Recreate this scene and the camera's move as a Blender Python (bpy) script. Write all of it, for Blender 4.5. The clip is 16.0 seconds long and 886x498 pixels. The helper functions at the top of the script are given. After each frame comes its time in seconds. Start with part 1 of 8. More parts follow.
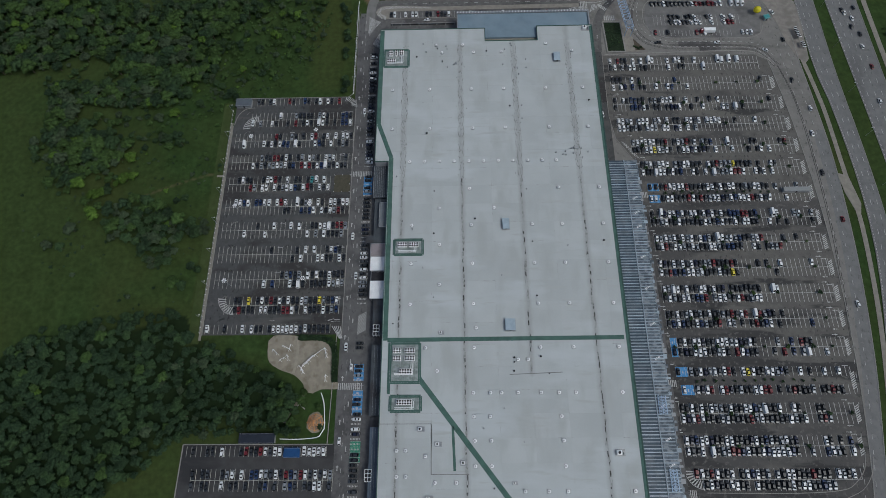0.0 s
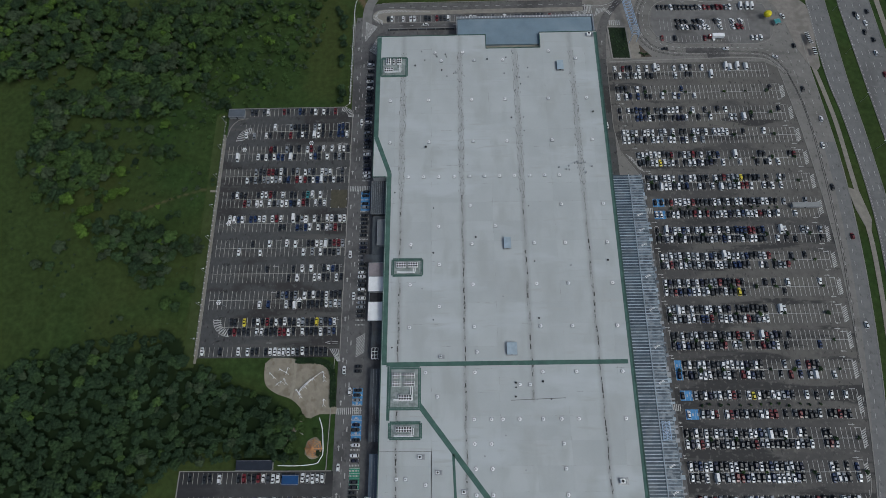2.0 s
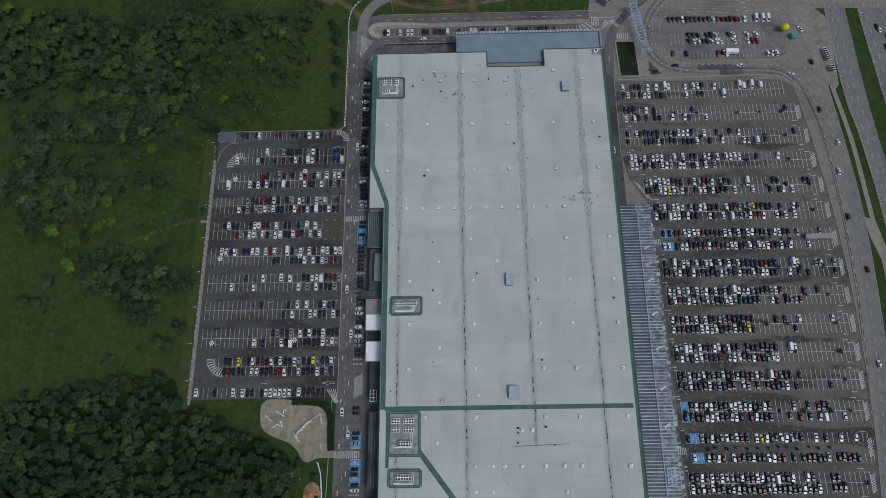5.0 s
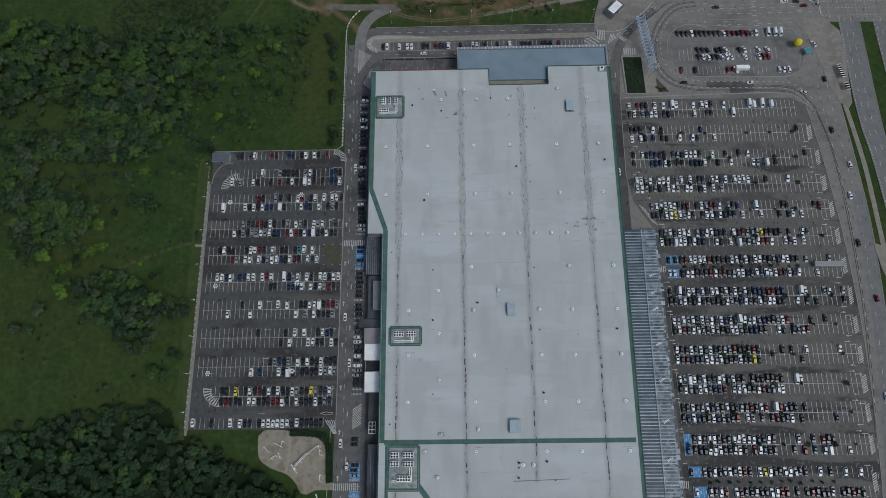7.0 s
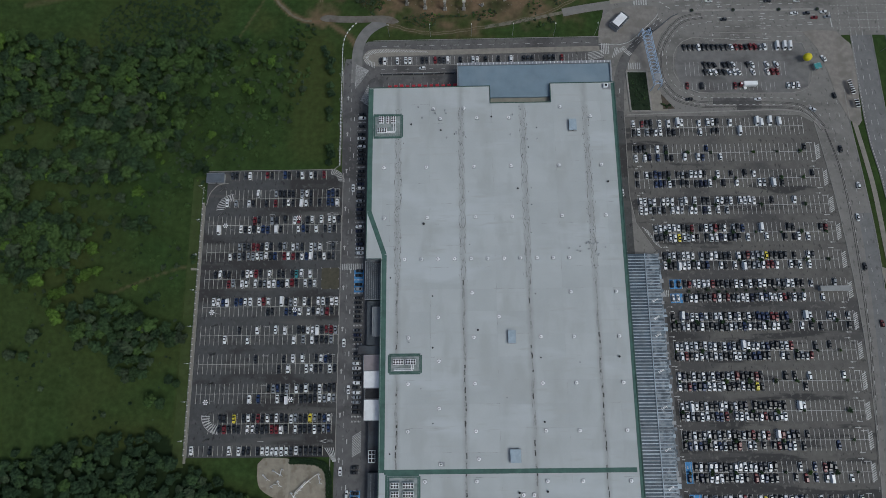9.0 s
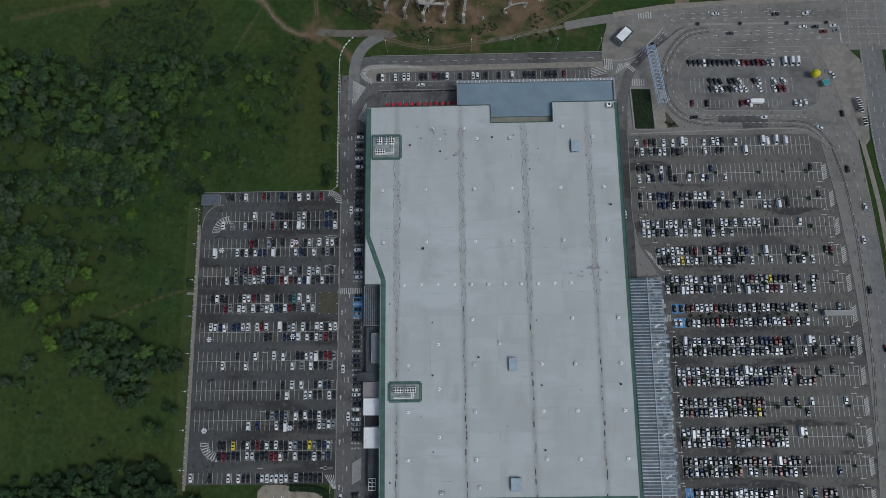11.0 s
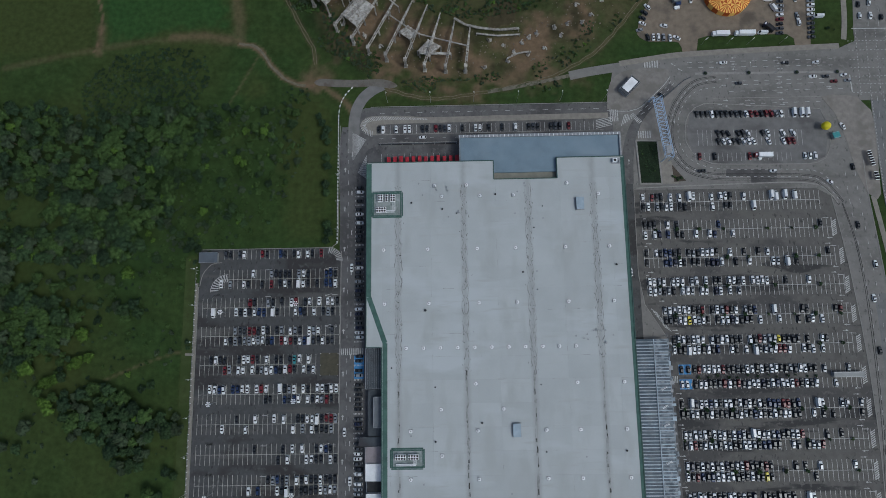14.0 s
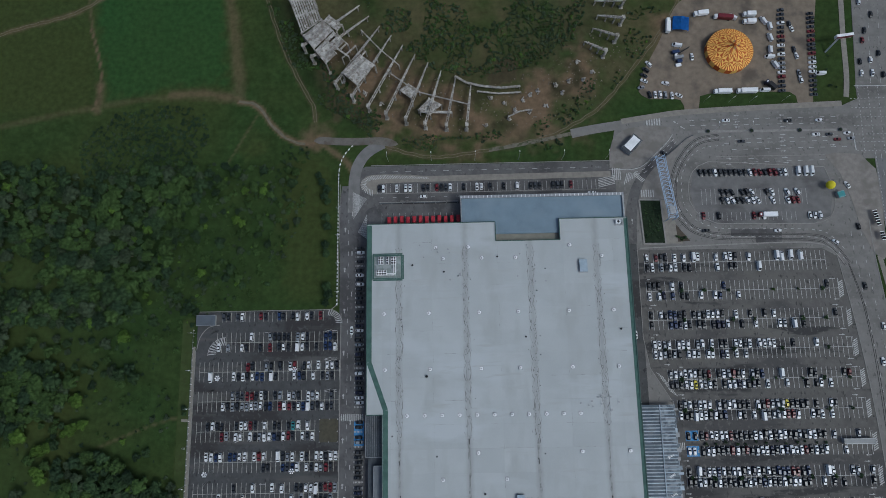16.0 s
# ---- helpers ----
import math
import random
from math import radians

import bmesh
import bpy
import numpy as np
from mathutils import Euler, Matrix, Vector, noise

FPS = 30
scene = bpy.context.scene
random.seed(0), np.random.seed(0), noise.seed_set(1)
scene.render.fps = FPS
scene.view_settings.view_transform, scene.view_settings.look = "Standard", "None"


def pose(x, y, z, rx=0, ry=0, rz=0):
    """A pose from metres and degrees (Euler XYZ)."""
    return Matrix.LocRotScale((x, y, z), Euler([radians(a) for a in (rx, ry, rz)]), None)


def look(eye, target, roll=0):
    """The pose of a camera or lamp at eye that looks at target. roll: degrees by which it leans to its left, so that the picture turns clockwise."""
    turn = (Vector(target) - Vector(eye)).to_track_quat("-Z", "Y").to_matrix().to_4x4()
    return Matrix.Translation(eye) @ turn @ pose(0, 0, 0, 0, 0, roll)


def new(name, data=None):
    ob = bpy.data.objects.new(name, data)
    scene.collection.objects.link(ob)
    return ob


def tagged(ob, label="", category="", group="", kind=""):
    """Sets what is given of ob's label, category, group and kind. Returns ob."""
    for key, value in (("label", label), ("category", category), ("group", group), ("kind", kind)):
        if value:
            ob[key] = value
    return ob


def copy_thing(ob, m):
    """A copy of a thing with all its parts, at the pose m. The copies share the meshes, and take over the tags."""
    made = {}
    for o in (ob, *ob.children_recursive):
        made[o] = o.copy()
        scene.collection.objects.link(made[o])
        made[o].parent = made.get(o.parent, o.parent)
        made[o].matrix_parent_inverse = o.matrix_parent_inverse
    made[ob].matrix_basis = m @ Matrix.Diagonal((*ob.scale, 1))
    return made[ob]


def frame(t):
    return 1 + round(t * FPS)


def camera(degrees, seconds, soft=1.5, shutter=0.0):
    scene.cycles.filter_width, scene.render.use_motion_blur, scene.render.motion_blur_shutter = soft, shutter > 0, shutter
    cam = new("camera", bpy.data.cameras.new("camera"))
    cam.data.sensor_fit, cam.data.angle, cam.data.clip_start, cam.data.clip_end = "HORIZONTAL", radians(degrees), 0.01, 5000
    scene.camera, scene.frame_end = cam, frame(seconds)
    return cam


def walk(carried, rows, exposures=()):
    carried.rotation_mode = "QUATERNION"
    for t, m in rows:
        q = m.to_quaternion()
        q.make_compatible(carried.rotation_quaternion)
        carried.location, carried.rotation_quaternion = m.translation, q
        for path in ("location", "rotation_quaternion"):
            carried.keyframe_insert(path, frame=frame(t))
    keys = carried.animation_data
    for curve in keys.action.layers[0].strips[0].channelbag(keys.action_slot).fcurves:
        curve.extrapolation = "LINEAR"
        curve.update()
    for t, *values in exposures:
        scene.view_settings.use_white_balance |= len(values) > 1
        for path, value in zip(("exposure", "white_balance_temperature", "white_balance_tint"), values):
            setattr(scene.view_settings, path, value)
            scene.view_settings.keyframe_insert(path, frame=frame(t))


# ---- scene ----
cam = camera(76.9, 16.0, soft=0.5)
PATH = [
    (0, (0.017, -1.234, 297.763), (-0.033, -0.526, 295.893), -3.7),
    (0.5, (-0.176, 4.493, 297.752), (-0.225, 5.184, 295.875), -3.8),
    (1, (-0.379, 10.217, 297.738), (-0.427, 10.891, 295.855), -3.8),
    (1.5, (-0.571, 15.949, 297.728), (-0.617, 16.607, 295.84), -3.8),
    (2, (-0.712, 21.722, 297.708), (-0.758, 22.363, 295.815), -3.9),
    (2.5, (-0.793, 27.516, 297.714), (-0.839, 28.14, 295.815), -4.0),
    (3, (-0.824, 33.417, 297.727), (-0.87, 34.025, 295.822), -4.2),
    (3.5, (-0.836, 39.485, 297.743), (-0.882, 40.075, 295.832), -4.3),
    (4, (-0.833, 45.828, 297.724), (-0.879, 46.399, 295.808), -4.5),
    (6.5, (-0.736, 78.938, 297.245), (-0.783, 79.424, 295.306), -5.5),
    (7, (-0.763, 85.377, 297.237), (-0.811, 85.843, 295.293), -5.7),
    (7.5, (-0.837, 91.641, 297.254), (-0.884, 92.089, 295.306), -5.8),
    (8, (-0.955, 97.766, 297.263), (-1.001, 98.197, 295.31), -6.0),
    (8.5, (-1.093, 103.815, 297.243), (-1.139, 104.228, 295.287), -6.2),
    (9, (-1.252, 109.773, 297.227), (-1.297, 110.168, 295.267), -6.4),
    (11.5, (-2.083, 139.324, 296.975), (-2.123, 139.636, 295.0), -7.4),
    (12, (-2.303, 145.275, 296.941), (-2.343, 145.573, 294.964), -7.8),
    (12.5, (-2.554, 151.246, 296.924), (-2.594, 151.53, 294.945), -8.1),
    (13, (-2.821, 157.263, 296.91), (-2.861, 157.545, 294.93), -8.1),
    (13.5, (-3.104, 163.362, 296.897), (-3.143, 163.647, 294.918), -8.0),
    (14, (-3.394, 169.571, 296.881), (-3.433, 169.868, 294.904), -7.7),
    (14.5, (-3.677, 175.904, 296.841), (-3.716, 176.213, 294.865), -7.4),
    (15, (-3.939, 182.316, 296.804), (-3.978, 182.636, 294.83), -7.1),
    (15.5, (-4.187, 188.764, 296.779), (-4.224, 189.098, 294.807), -6.6),
    (16, (-4.422, 195.23, 296.758), (-4.458, 195.577, 294.788), -6.3),
]
walk(cam, [(t, look(eye, target, roll)) for t, eye, target, roll in PATH], ((0, -0.64, 5840, 3), (9, -0.65, 5790, 3), (12.5, -0.67, 5710, 3), (16, -0.68, 5500, 3)))

# ---- world and sun: a bright overcast day ----
sky_world = bpy.data.worlds.new("overcast_sky")
sky_world.use_nodes = True
scene.world = sky_world
wn = sky_world.node_tree.nodes
sky = wn.new("ShaderNodeTexSky")
sky.sky_type, sky.sun_disc = "NISHITA", False
sky.sun_elevation, sky.sun_rotation = radians(56), radians(118)
sky.air_density, sky.dust_density, sky.ozone_density = 1.0, 6.0, 1.0
wn["Background"].inputs["Strength"].default_value = 0.12
sky_world.node_tree.links.new(sky.outputs[0], wn["Background"].inputs["Color"])
sun_data = bpy.data.lights.new("sun", "SUN")
sun_data.energy, sun_data.angle, sun_data.color = 1.3, radians(16), (1.0, 0.96, 0.9)
sun = new("sun", sun_data)
sun.matrix_world = look((115, -60, 190), (0, 0, 0))

# ---- the site: everything built is turned by three quarters of a degree ----
SITE = Matrix.Translation((0, 250, 0)) @ Matrix.Rotation(radians(0.75), 4, "Z") @ Matrix.Translation((0, -250, 0))
rng = random.Random(11)


def at(u, v, z=0.0, turn=0.0):
    """A pose on the site: metres east and north of its own axes, turned by degrees."""
    return SITE @ pose(u, v, z, 0, 0, turn)


# ---- materials ----
def material(name, colour, dark=0.7, scale=0.5, fine=6.0, rough=0.8, metal=0.0, bump=0.15, spread=0.0, island=0.0, spec=0.2):
    """Base colour broken up by a coarse and a fine noise; spread varies it from piece to piece, island from leaf to leaf."""
    m = bpy.data.materials.new(name)
    m.use_nodes = True
    nt, nodes = m.node_tree, m.node_tree.nodes
    bsdf = nodes["Principled BSDF"]
    bsdf.inputs["Roughness"].default_value, bsdf.inputs["Metallic"].default_value = rough, metal
    bsdf.inputs["Specular IOR Level"].default_value = spec
    where = nodes.new("ShaderNodeNewGeometry")
    coarse, grain = nodes.new("ShaderNodeTexNoise"), nodes.new("ShaderNodeTexNoise")
    coarse.inputs["Scale"].default_value, coarse.inputs["Detail"].default_value = scale, 5
    grain.inputs["Scale"].default_value, grain.inputs["Detail"].default_value = fine, 3
    nt.links.new(where.outputs["Position"], coarse.inputs["Vector"])
    nt.links.new(where.outputs["Position"], grain.inputs["Vector"])
    both = nodes.new("ShaderNodeMath")
    both.operation = "MULTIPLY_ADD"
    nt.links.new(grain.outputs["Fac"], both.inputs[0])
    both.inputs[1].default_value = 0.45
    nt.links.new(coarse.outputs["Fac"], both.inputs[2])
    ramp = nodes.new("ShaderNodeMapRange")
    ramp.inputs["From Min"].default_value, ramp.inputs["From Max"].default_value = 0.45, 1.0
    nt.links.new(both.outputs[0], ramp.inputs["Value"])
    value = ramp.outputs[0]
    for amount, node, socket in ((spread, "ShaderNodeObjectInfo", "Random"), (island, "ShaderNodeNewGeometry", "Random Per Island")):
        if amount:
            info, mix = nodes.new(node), nodes.new("ShaderNodeMath")
            mix.operation = "MULTIPLY_ADD"
            mix.use_clamp = True
            nt.links.new(info.outputs[socket], mix.inputs[0])
            mix.inputs[1].default_value = amount
            shift = nodes.new("ShaderNodeMath")
            shift.operation = "SUBTRACT"
            nt.links.new(value, shift.inputs[0])
            shift.inputs[1].default_value = amount / 2
            nt.links.new(shift.outputs[0], mix.inputs[2])
            value = mix.outputs[0]
    blend = nodes.new("ShaderNodeMix")
    blend.data_type = "RGBA"
    blend.inputs["A"].default_value = (*[c * dark for c in colour], 1)
    blend.inputs["B"].default_value = (*[min(1, c * (2 - dark)) for c in colour], 1)
    nt.links.new(value, blend.inputs["Factor"])
    nt.links.new(blend.outputs["Result"], bsdf.inputs["Base Color"])
    if bump:
        relief = nodes.new("ShaderNodeBump")
        relief.inputs["Strength"].default_value, relief.inputs["Distance"].default_value = bump, 0.05
        nt.links.new(grain.outputs["Fac"], relief.inputs["Height"])
        nt.links.new(relief.outputs[0], bsdf.inputs["Normal"])
    m["blend"] = blend.name
    return m


def second(m, colour, low, high, scale, detail=4.0, stretch=(1, 1, 1), fade=()):
    """Lays a second colour over a material wherever a large noise lies above a threshold; fade: (axis, where, slope) makes it rarer along an axis."""
    nt, nodes = m.node_tree, m.node_tree.nodes
    bsdf = nodes["Principled BSDF"]
    old = bsdf.inputs["Base Color"].links[0].from_socket
    where, noise_map = nodes.new("ShaderNodeNewGeometry"), nodes.new("ShaderNodeTexNoise")
    grow = nodes.new("ShaderNodeVectorMath")
    grow.operation = "MULTIPLY"
    grow.inputs[1].default_value = stretch
    nt.links.new(where.outputs["Position"], grow.inputs[0])
    nt.links.new(grow.outputs[0], noise_map.inputs["Vector"])
    noise_map.inputs["Scale"].default_value, noise_map.inputs["Detail"].default_value = scale, detail
    edge = nodes.new("ShaderNodeMapRange")
    edge.inputs["From Min"].default_value, edge.inputs["From Max"].default_value = low, high
    nt.links.new(noise_map.outputs["Fac"], edge.inputs["Value"])
    level = noise_map.outputs["Fac"]
    for axis, start, slope in fade:
        parts, tilt, add = nodes.new("ShaderNodeSeparateXYZ"), nodes.new("ShaderNodeMath"), nodes.new("ShaderNodeMath")
        nt.links.new(where.outputs["Position"], parts.inputs[0])
        tilt.operation, add.operation = "MULTIPLY_ADD", "ADD"
        nt.links.new(parts.outputs[axis], tilt.inputs[0])
        tilt.inputs[1].default_value, tilt.inputs[2].default_value = slope, -start * slope
        nt.links.new(tilt.outputs[0], add.inputs[0])
        nt.links.new(level, add.inputs[1])
        level = add.outputs[0]
    nt.links.new(level, edge.inputs["Value"])
    mix = nodes.new("ShaderNodeMix")
    mix.data_type = "RGBA"
    nt.links.new(edge.outputs[0], mix.inputs["Factor"])
    nt.links.new(old, mix.inputs["A"])
    mix.inputs["B"].default_value = (*colour, 1)
    nt.links.new(mix.outputs["Result"], bsdf.inputs["Base Color"])
    return m


WEST_ASPHALT = second(second(material("west_lot_asphalt", (0.070, 0.071, 0.072), 0.8, 0.25, 5, 0.85), (0.044, 0.042, 0.042), 0.50, 0.56, 0.04, 5, (0.45, 1, 1)), (0.096, 0.094, 0.089), 0.56, 0.68, 0.09, 5, (0.18, 1.6, 1))
ASPHALT = second(second(second(material("lot_asphalt", (0.116, 0.111, 0.103), 0.8, 0.25, 5, 0.85), (0.134, 0.128, 0.115), 0.54, 0.66, 0.05, 4, (0.3, 1.4, 1)),
                        (0.080, 0.077, 0.075), 0.50, 0.56, 0.034, 6, (0.45, 1, 1), (("X", 165, -0.0017), ("Y", 130, -0.0008))),
                 (0.050, 0.049, 0.049), 0.54, 0.58, 0.10, 7, (0.16, 1, 1), (("X", 160, -0.0010), ("Y", 105, -0.0003)))
LANE = second(material("dark_road_asphalt", (0.120, 0.118, 0.118), 0.8, 0.25, 5, 0.85), (0.076, 0.074, 0.075), 0.48, 0.6, 0.06, 4)
MIDDLE = second(material("north_road_asphalt", (0.118, 0.115, 0.113), 0.8, 0.25, 5, 0.85), (0.075, 0.072, 0.072), 0.5, 0.62, 0.05, 4)
ROAD = second(material("road_asphalt", (0.192, 0.185, 0.173), 0.85, 0.2, 5, 0.85), (0.132, 0.127, 0.118), 0.52, 0.68, 0.07, 6, (0.3, 1, 1))
CARRIAGE = second(material("carriageway_asphalt", (0.165, 0.165, 0.164), 0.85, 0.2, 5, 0.85), (0.128, 0.128, 0.127), 0.50, 0.66, 0.07, 6, (1, 0.2, 1))
for m, worn, patch in ((WEST_ASPHALT, (0.092, 0.092, 0.091), (0.036, 0.036, 0.038)), (ASPHALT, (0.142, 0.136, 0.126), (0.060, 0.058, 0.057)), (LANE, (0.138, 0.135, 0.132), (0.066, 0.064, 0.065)),
                       (MIDDLE, (0.150, 0.146, 0.140), (0.078, 0.075, 0.074)), (ROAD, (0.225, 0.217, 0.203), (0.118, 0.114, 0.108)), (CARRIAGE, (0.195, 0.194, 0.190), (0.115, 0.115, 0.114))):
    second(m, worn, 0.55, 0.72, 0.45, 8), second(m, patch, 0.60, 0.68, 0.6, 6, (1, 0.55, 1))
PAVING = material("pale_paving", (0.235, 0.218, 0.190), 0.8, 0.4, 4, 0.85)
KERB = material("kerb_concrete", (0.26, 0.25, 0.235), 0.8, 0.6, 6, 0.85)
PAINT = material("road_paint", (0.42, 0.42, 0.41), 0.6, 0.8, 8, 0.7, bump=0)
WORN_PAINT = material("worn_bay_paint", (0.36, 0.36, 0.325), 0.5, 0.5, 6, 0.8, bump=0)
BLUE_PAINT = material("blue_bay_paint", (0.08, 0.24, 0.48), 0.75, 0.8, 8, 0.7, bump=0)
GREEN_PAINT = material("green_bay_paint", (0.04, 0.22, 0.14), 0.75, 0.8, 8, 0.7, bump=0)
PLAY_PATH = material("play_path", (0.29, 0.265, 0.215), 0.85, 0.4, 4, 0.95)
SAND = second(material("play_sand", (0.262, 0.236, 0.188), 0.8, 0.3, 4, 0.95), (0.195, 0.168, 0.13), 0.52, 0.66, 0.22, 6)
YARD = second(material("yard_earth", (0.195, 0.160, 0.122), 0.75, 0.3, 4, 0.95), (0.110, 0.094, 0.076), 0.52, 0.66, 0.07, 6)
GREEN_STRIP = material("green_walkway", (0.070, 0.130, 0.110), 0.75, 0.3, 4, 0.8)
WALL_GREY = material("grey_cladding", (0.30, 0.31, 0.32), 0.85, 0.3, 3, 0.5)
WALL_GREEN = material("green_cladding", (0.055, 0.105, 0.09), 0.8, 0.3, 3, 0.5)
BLUE_ROOF = second(material("blue_grey_roof", (0.175, 0.235, 0.285), 0.88, 0.15, 3, 0.6), (0.22, 0.28, 0.33), 0.5, 0.7, 0.05)
DARK_ROOF = second(material("dark_roof", (0.075, 0.085, 0.095), 0.75, 0.2, 3, 0.8), (0.05, 0.05, 0.055), 0.5, 0.65, 0.12)
BEIGE = material("beige_ledge", (0.22, 0.215, 0.18), 0.85, 0.3, 4, 0.9)
WHITE = material("white_sheet", (0.78, 0.79, 0.80), 0.88, 0.3, 3, 0.5)
STEEL = material("grey_steel", (0.32, 0.33, 0.34), 0.8, 0.8, 6, 0.4, 0.5)
DARK_STEEL = material("dark_steel", (0.03, 0.03, 0.032), 0.7, 0.8, 6, 0.5)
RIB = material("canopy_rib", (0.29, 0.345, 0.395), 0.6, 0.25, 3, 0.5, 0.1, spread=0.7)
CANOPY = second(material("canopy_sheet", (0.056, 0.080, 0.108), 0.7, 0.2, 3, 0.35, spread=0.5), (0.10, 0.122, 0.145), 0.5, 0.66, 0.14)
# the lighter noise patches paint glass reflections into the sheet colour
PALE_CANOPY = second(material("pale_canopy_sheet", (0.098, 0.122, 0.148), 0.6, 0.4, 3, 0.4, spread=0.6), (0.22, 0.245, 0.27), 0.50, 0.60, 0.40, 6)
LATTICE = material("pale_blue_steel", (0.34, 0.44, 0.58), 0.85, 0.5, 5, 0.45, 0.2)
CONCRETE = second(material("weathered_concrete", (0.37, 0.355, 0.325), 0.45, 0.5, 4, 0.9, bump=0.4, spread=0.4), (0.215, 0.192, 0.162), 0.48, 0.62, 0.6, 6)
BARK = material("bark", (0.10, 0.08, 0.06), 0.7, 1, 8, 0.9)
HEDGE = material("hedge_leaves", (0.022, 0.032, 0.018), 0.6, 0.6, 5, 0.9, island=0.6)
FOLIAGE = [material("leaves", c, 0.55, 0.12, 2.5, 0.75, bump=0, spread=0.35, island=0.42, spec=0.10) for c in
           ((0.034, 0.060, 0.025), (0.045, 0.078, 0.023), (0.046, 0.066, 0.036), (0.025, 0.045, 0.022), (0.071, 0.124, 0.022))]
RUBBER = material("tyre_rubber", (0.012, 0.012, 0.012), 0.8, 2, 9, 0.9)
GLASS = material("tinted_glass", (0.012, 0.014, 0.016), 0.9, 1, 5, 0.25, bump=0)
ORANGE = material("orange_canvas", (0.42, 0.095, 0.018), 0.8, 0.5, 5, 0.7)
CREAM = material("cream_canvas", (0.80, 0.48, 0.12), 0.85, 0.5, 5, 0.7)
COLOURS = {"w": (0.69, 0.70, 0.71), "s": (0.25, 0.27, 0.295), "d": (0.020, 0.023, 0.029), "g": (0.045, 0.051, 0.062), "b": (0.016, 0.034, 0.095),
           "n": (0.010, 0.014, 0.04), "r": (0.135, 0.014, 0.020), "y": (0.62, 0.52, 0.05), "t": (0.05, 0.22, 0.24)}
WORDS = {"w": "white", "s": "silver", "d": "black", "g": "dark grey", "b": "blue", "n": "navy blue", "r": "red", "y": "yellow", "t": "teal"}
CAR_PAINT = {k: material(WORDS[k].replace(" ", "_") + "_paint", c, 0.92, 0.8, 6, 0.3, 0.1 if k == "s" else 0.0, 0, spec=0.5) for k, c in COLOURS.items()}

# roof membrane: pale sheets, dirty along the valley gutters
ROOF = second(second(second(material("roof_membrane", (0.424, 0.447, 0.449), 0.93, 0.06, 2.2, 0.75, bump=0.1, spread=0.55), (0.385, 0.402, 0.398), 0.50, 0.68, 0.10, 6, (1, 0.35, 1)),
                     (0.460, 0.489, 0.499), 0.54, 0.68, 0.045, 5, (0.5, 1.4, 1)), (0.405, 0.42, 0.415), 0.60, 0.72, 0.4, 6, (0.14, 1, 1))
SEAMS = (-32.8, 1.5, 35.3, 69.5)
nt, nodes = ROOF.node_tree, ROOF.node_tree.nodes
bsdf = nodes["Principled BSDF"]
was = bsdf.inputs["Base Color"].links[0].from_socket
place, split = nodes.new("ShaderNodeNewGeometry"), nodes.new("ShaderNodeSeparateXYZ")
nt.links.new(place.outputs["Position"], split.inputs[0])


def calc(kind, a, b=None, c=None):
    node = nodes.new("ShaderNodeMath")
    node.operation = kind
    for slot, value in zip(node.inputs, (a, b, c)):
        if hasattr(value, "links"):
            nt.links.new(value, slot)
        elif value is not None:
            slot.default_value = value
    return node.outputs[0]


across = calc("MULTIPLY_ADD", split.outputs["Y"], 0.0131, calc("SUBTRACT", split.outputs["X"], 0.0131 * 250))
wobble = nodes.new("ShaderNodeTexNoise")
wobble.inputs["Scale"].default_value, wobble.inputs["Detail"].default_value = 0.30, 6
nt.links.new(place.outputs["Position"], wobble.inputs["Vector"])
across = calc("ADD", across, calc("MULTIPLY_ADD", wobble.outputs["Fac"], 2.0, -1.0))
near = None
for seam in SEAMS:
    gap = calc("ABSOLUTE", calc("SUBTRACT", across, seam))
    if seam == SEAMS[2]:
        gap = calc("ADD", gap, calc("MAXIMUM", calc("SUBTRACT", 40.0, split.outputs["Y"]), 0.0))
    near = gap if near is None else calc("MINIMUM", near, gap)
dirt = nodes.new("ShaderNodeMapRange")
dirt.inputs["From Min"].default_value, dirt.inputs["From Max"].default_value = 2.3, 0.3
dirt.inputs["To Max"].default_value = 0.45
nt.links.new(near, dirt.inputs["Value"])
soil = nodes.new("ShaderNodeMix")
soil.data_type = "RGBA"
nt.links.new(dirt.outputs[0], soil.inputs["Factor"])
nt.links.new(was, soil.inputs["A"])
soil.inputs["B"].default_value = (0.27, 0.272, 0.262, 1)
nt.links.new(soil.outputs["Result"], bsdf.inputs["Base Color"])


# ---- helpers for meshes ----
def box(bm, x0, x1, y0, y1, z0, z1, m=None, mat=0):
    made = bmesh.ops.create_cube(bm, size=1.0, matrix=(m or Matrix()) @ Matrix.Translation(((x0 + x1) / 2, (y0 + y1) / 2, (z0 + z1) / 2)) @ Matrix.Diagonal((x1 - x0, y1 - y0, z1 - z0, 1)))
    for v in made["verts"]:
        for f in v.link_faces:
            f.material_index = mat


def prism(bm, outline, z0, z1, mat=0):
    low, high = [bm.verts.new((x, y, z0)) for x, y in outline], [bm.verts.new((x, y, z1)) for x, y in outline]
    n = len(outline)
    faces = [bm.faces.new(high)] + [bm.faces.new((low[i], low[(i + 1) % n], high[(i + 1) % n], high[i])) for i in range(n)]
    for f in faces:
        f.material_index = mat
    bmesh.ops.recalc_face_normals(bm, faces=faces)


def rod(bm, a, b, w, h=None, mat=0):
    """A bar from a to b, w deep and h wide."""
    a, b = Vector(a), Vector(b)
    d = b - a
    m = Matrix.Translation((a + b) / 2) @ d.to_track_quat("Z", "Y").to_matrix().to_4x4()
    box(bm, -(h or w) / 2, (h or w) / 2, -w / 2, w / 2, -d.length / 2, d.length / 2, m, mat)


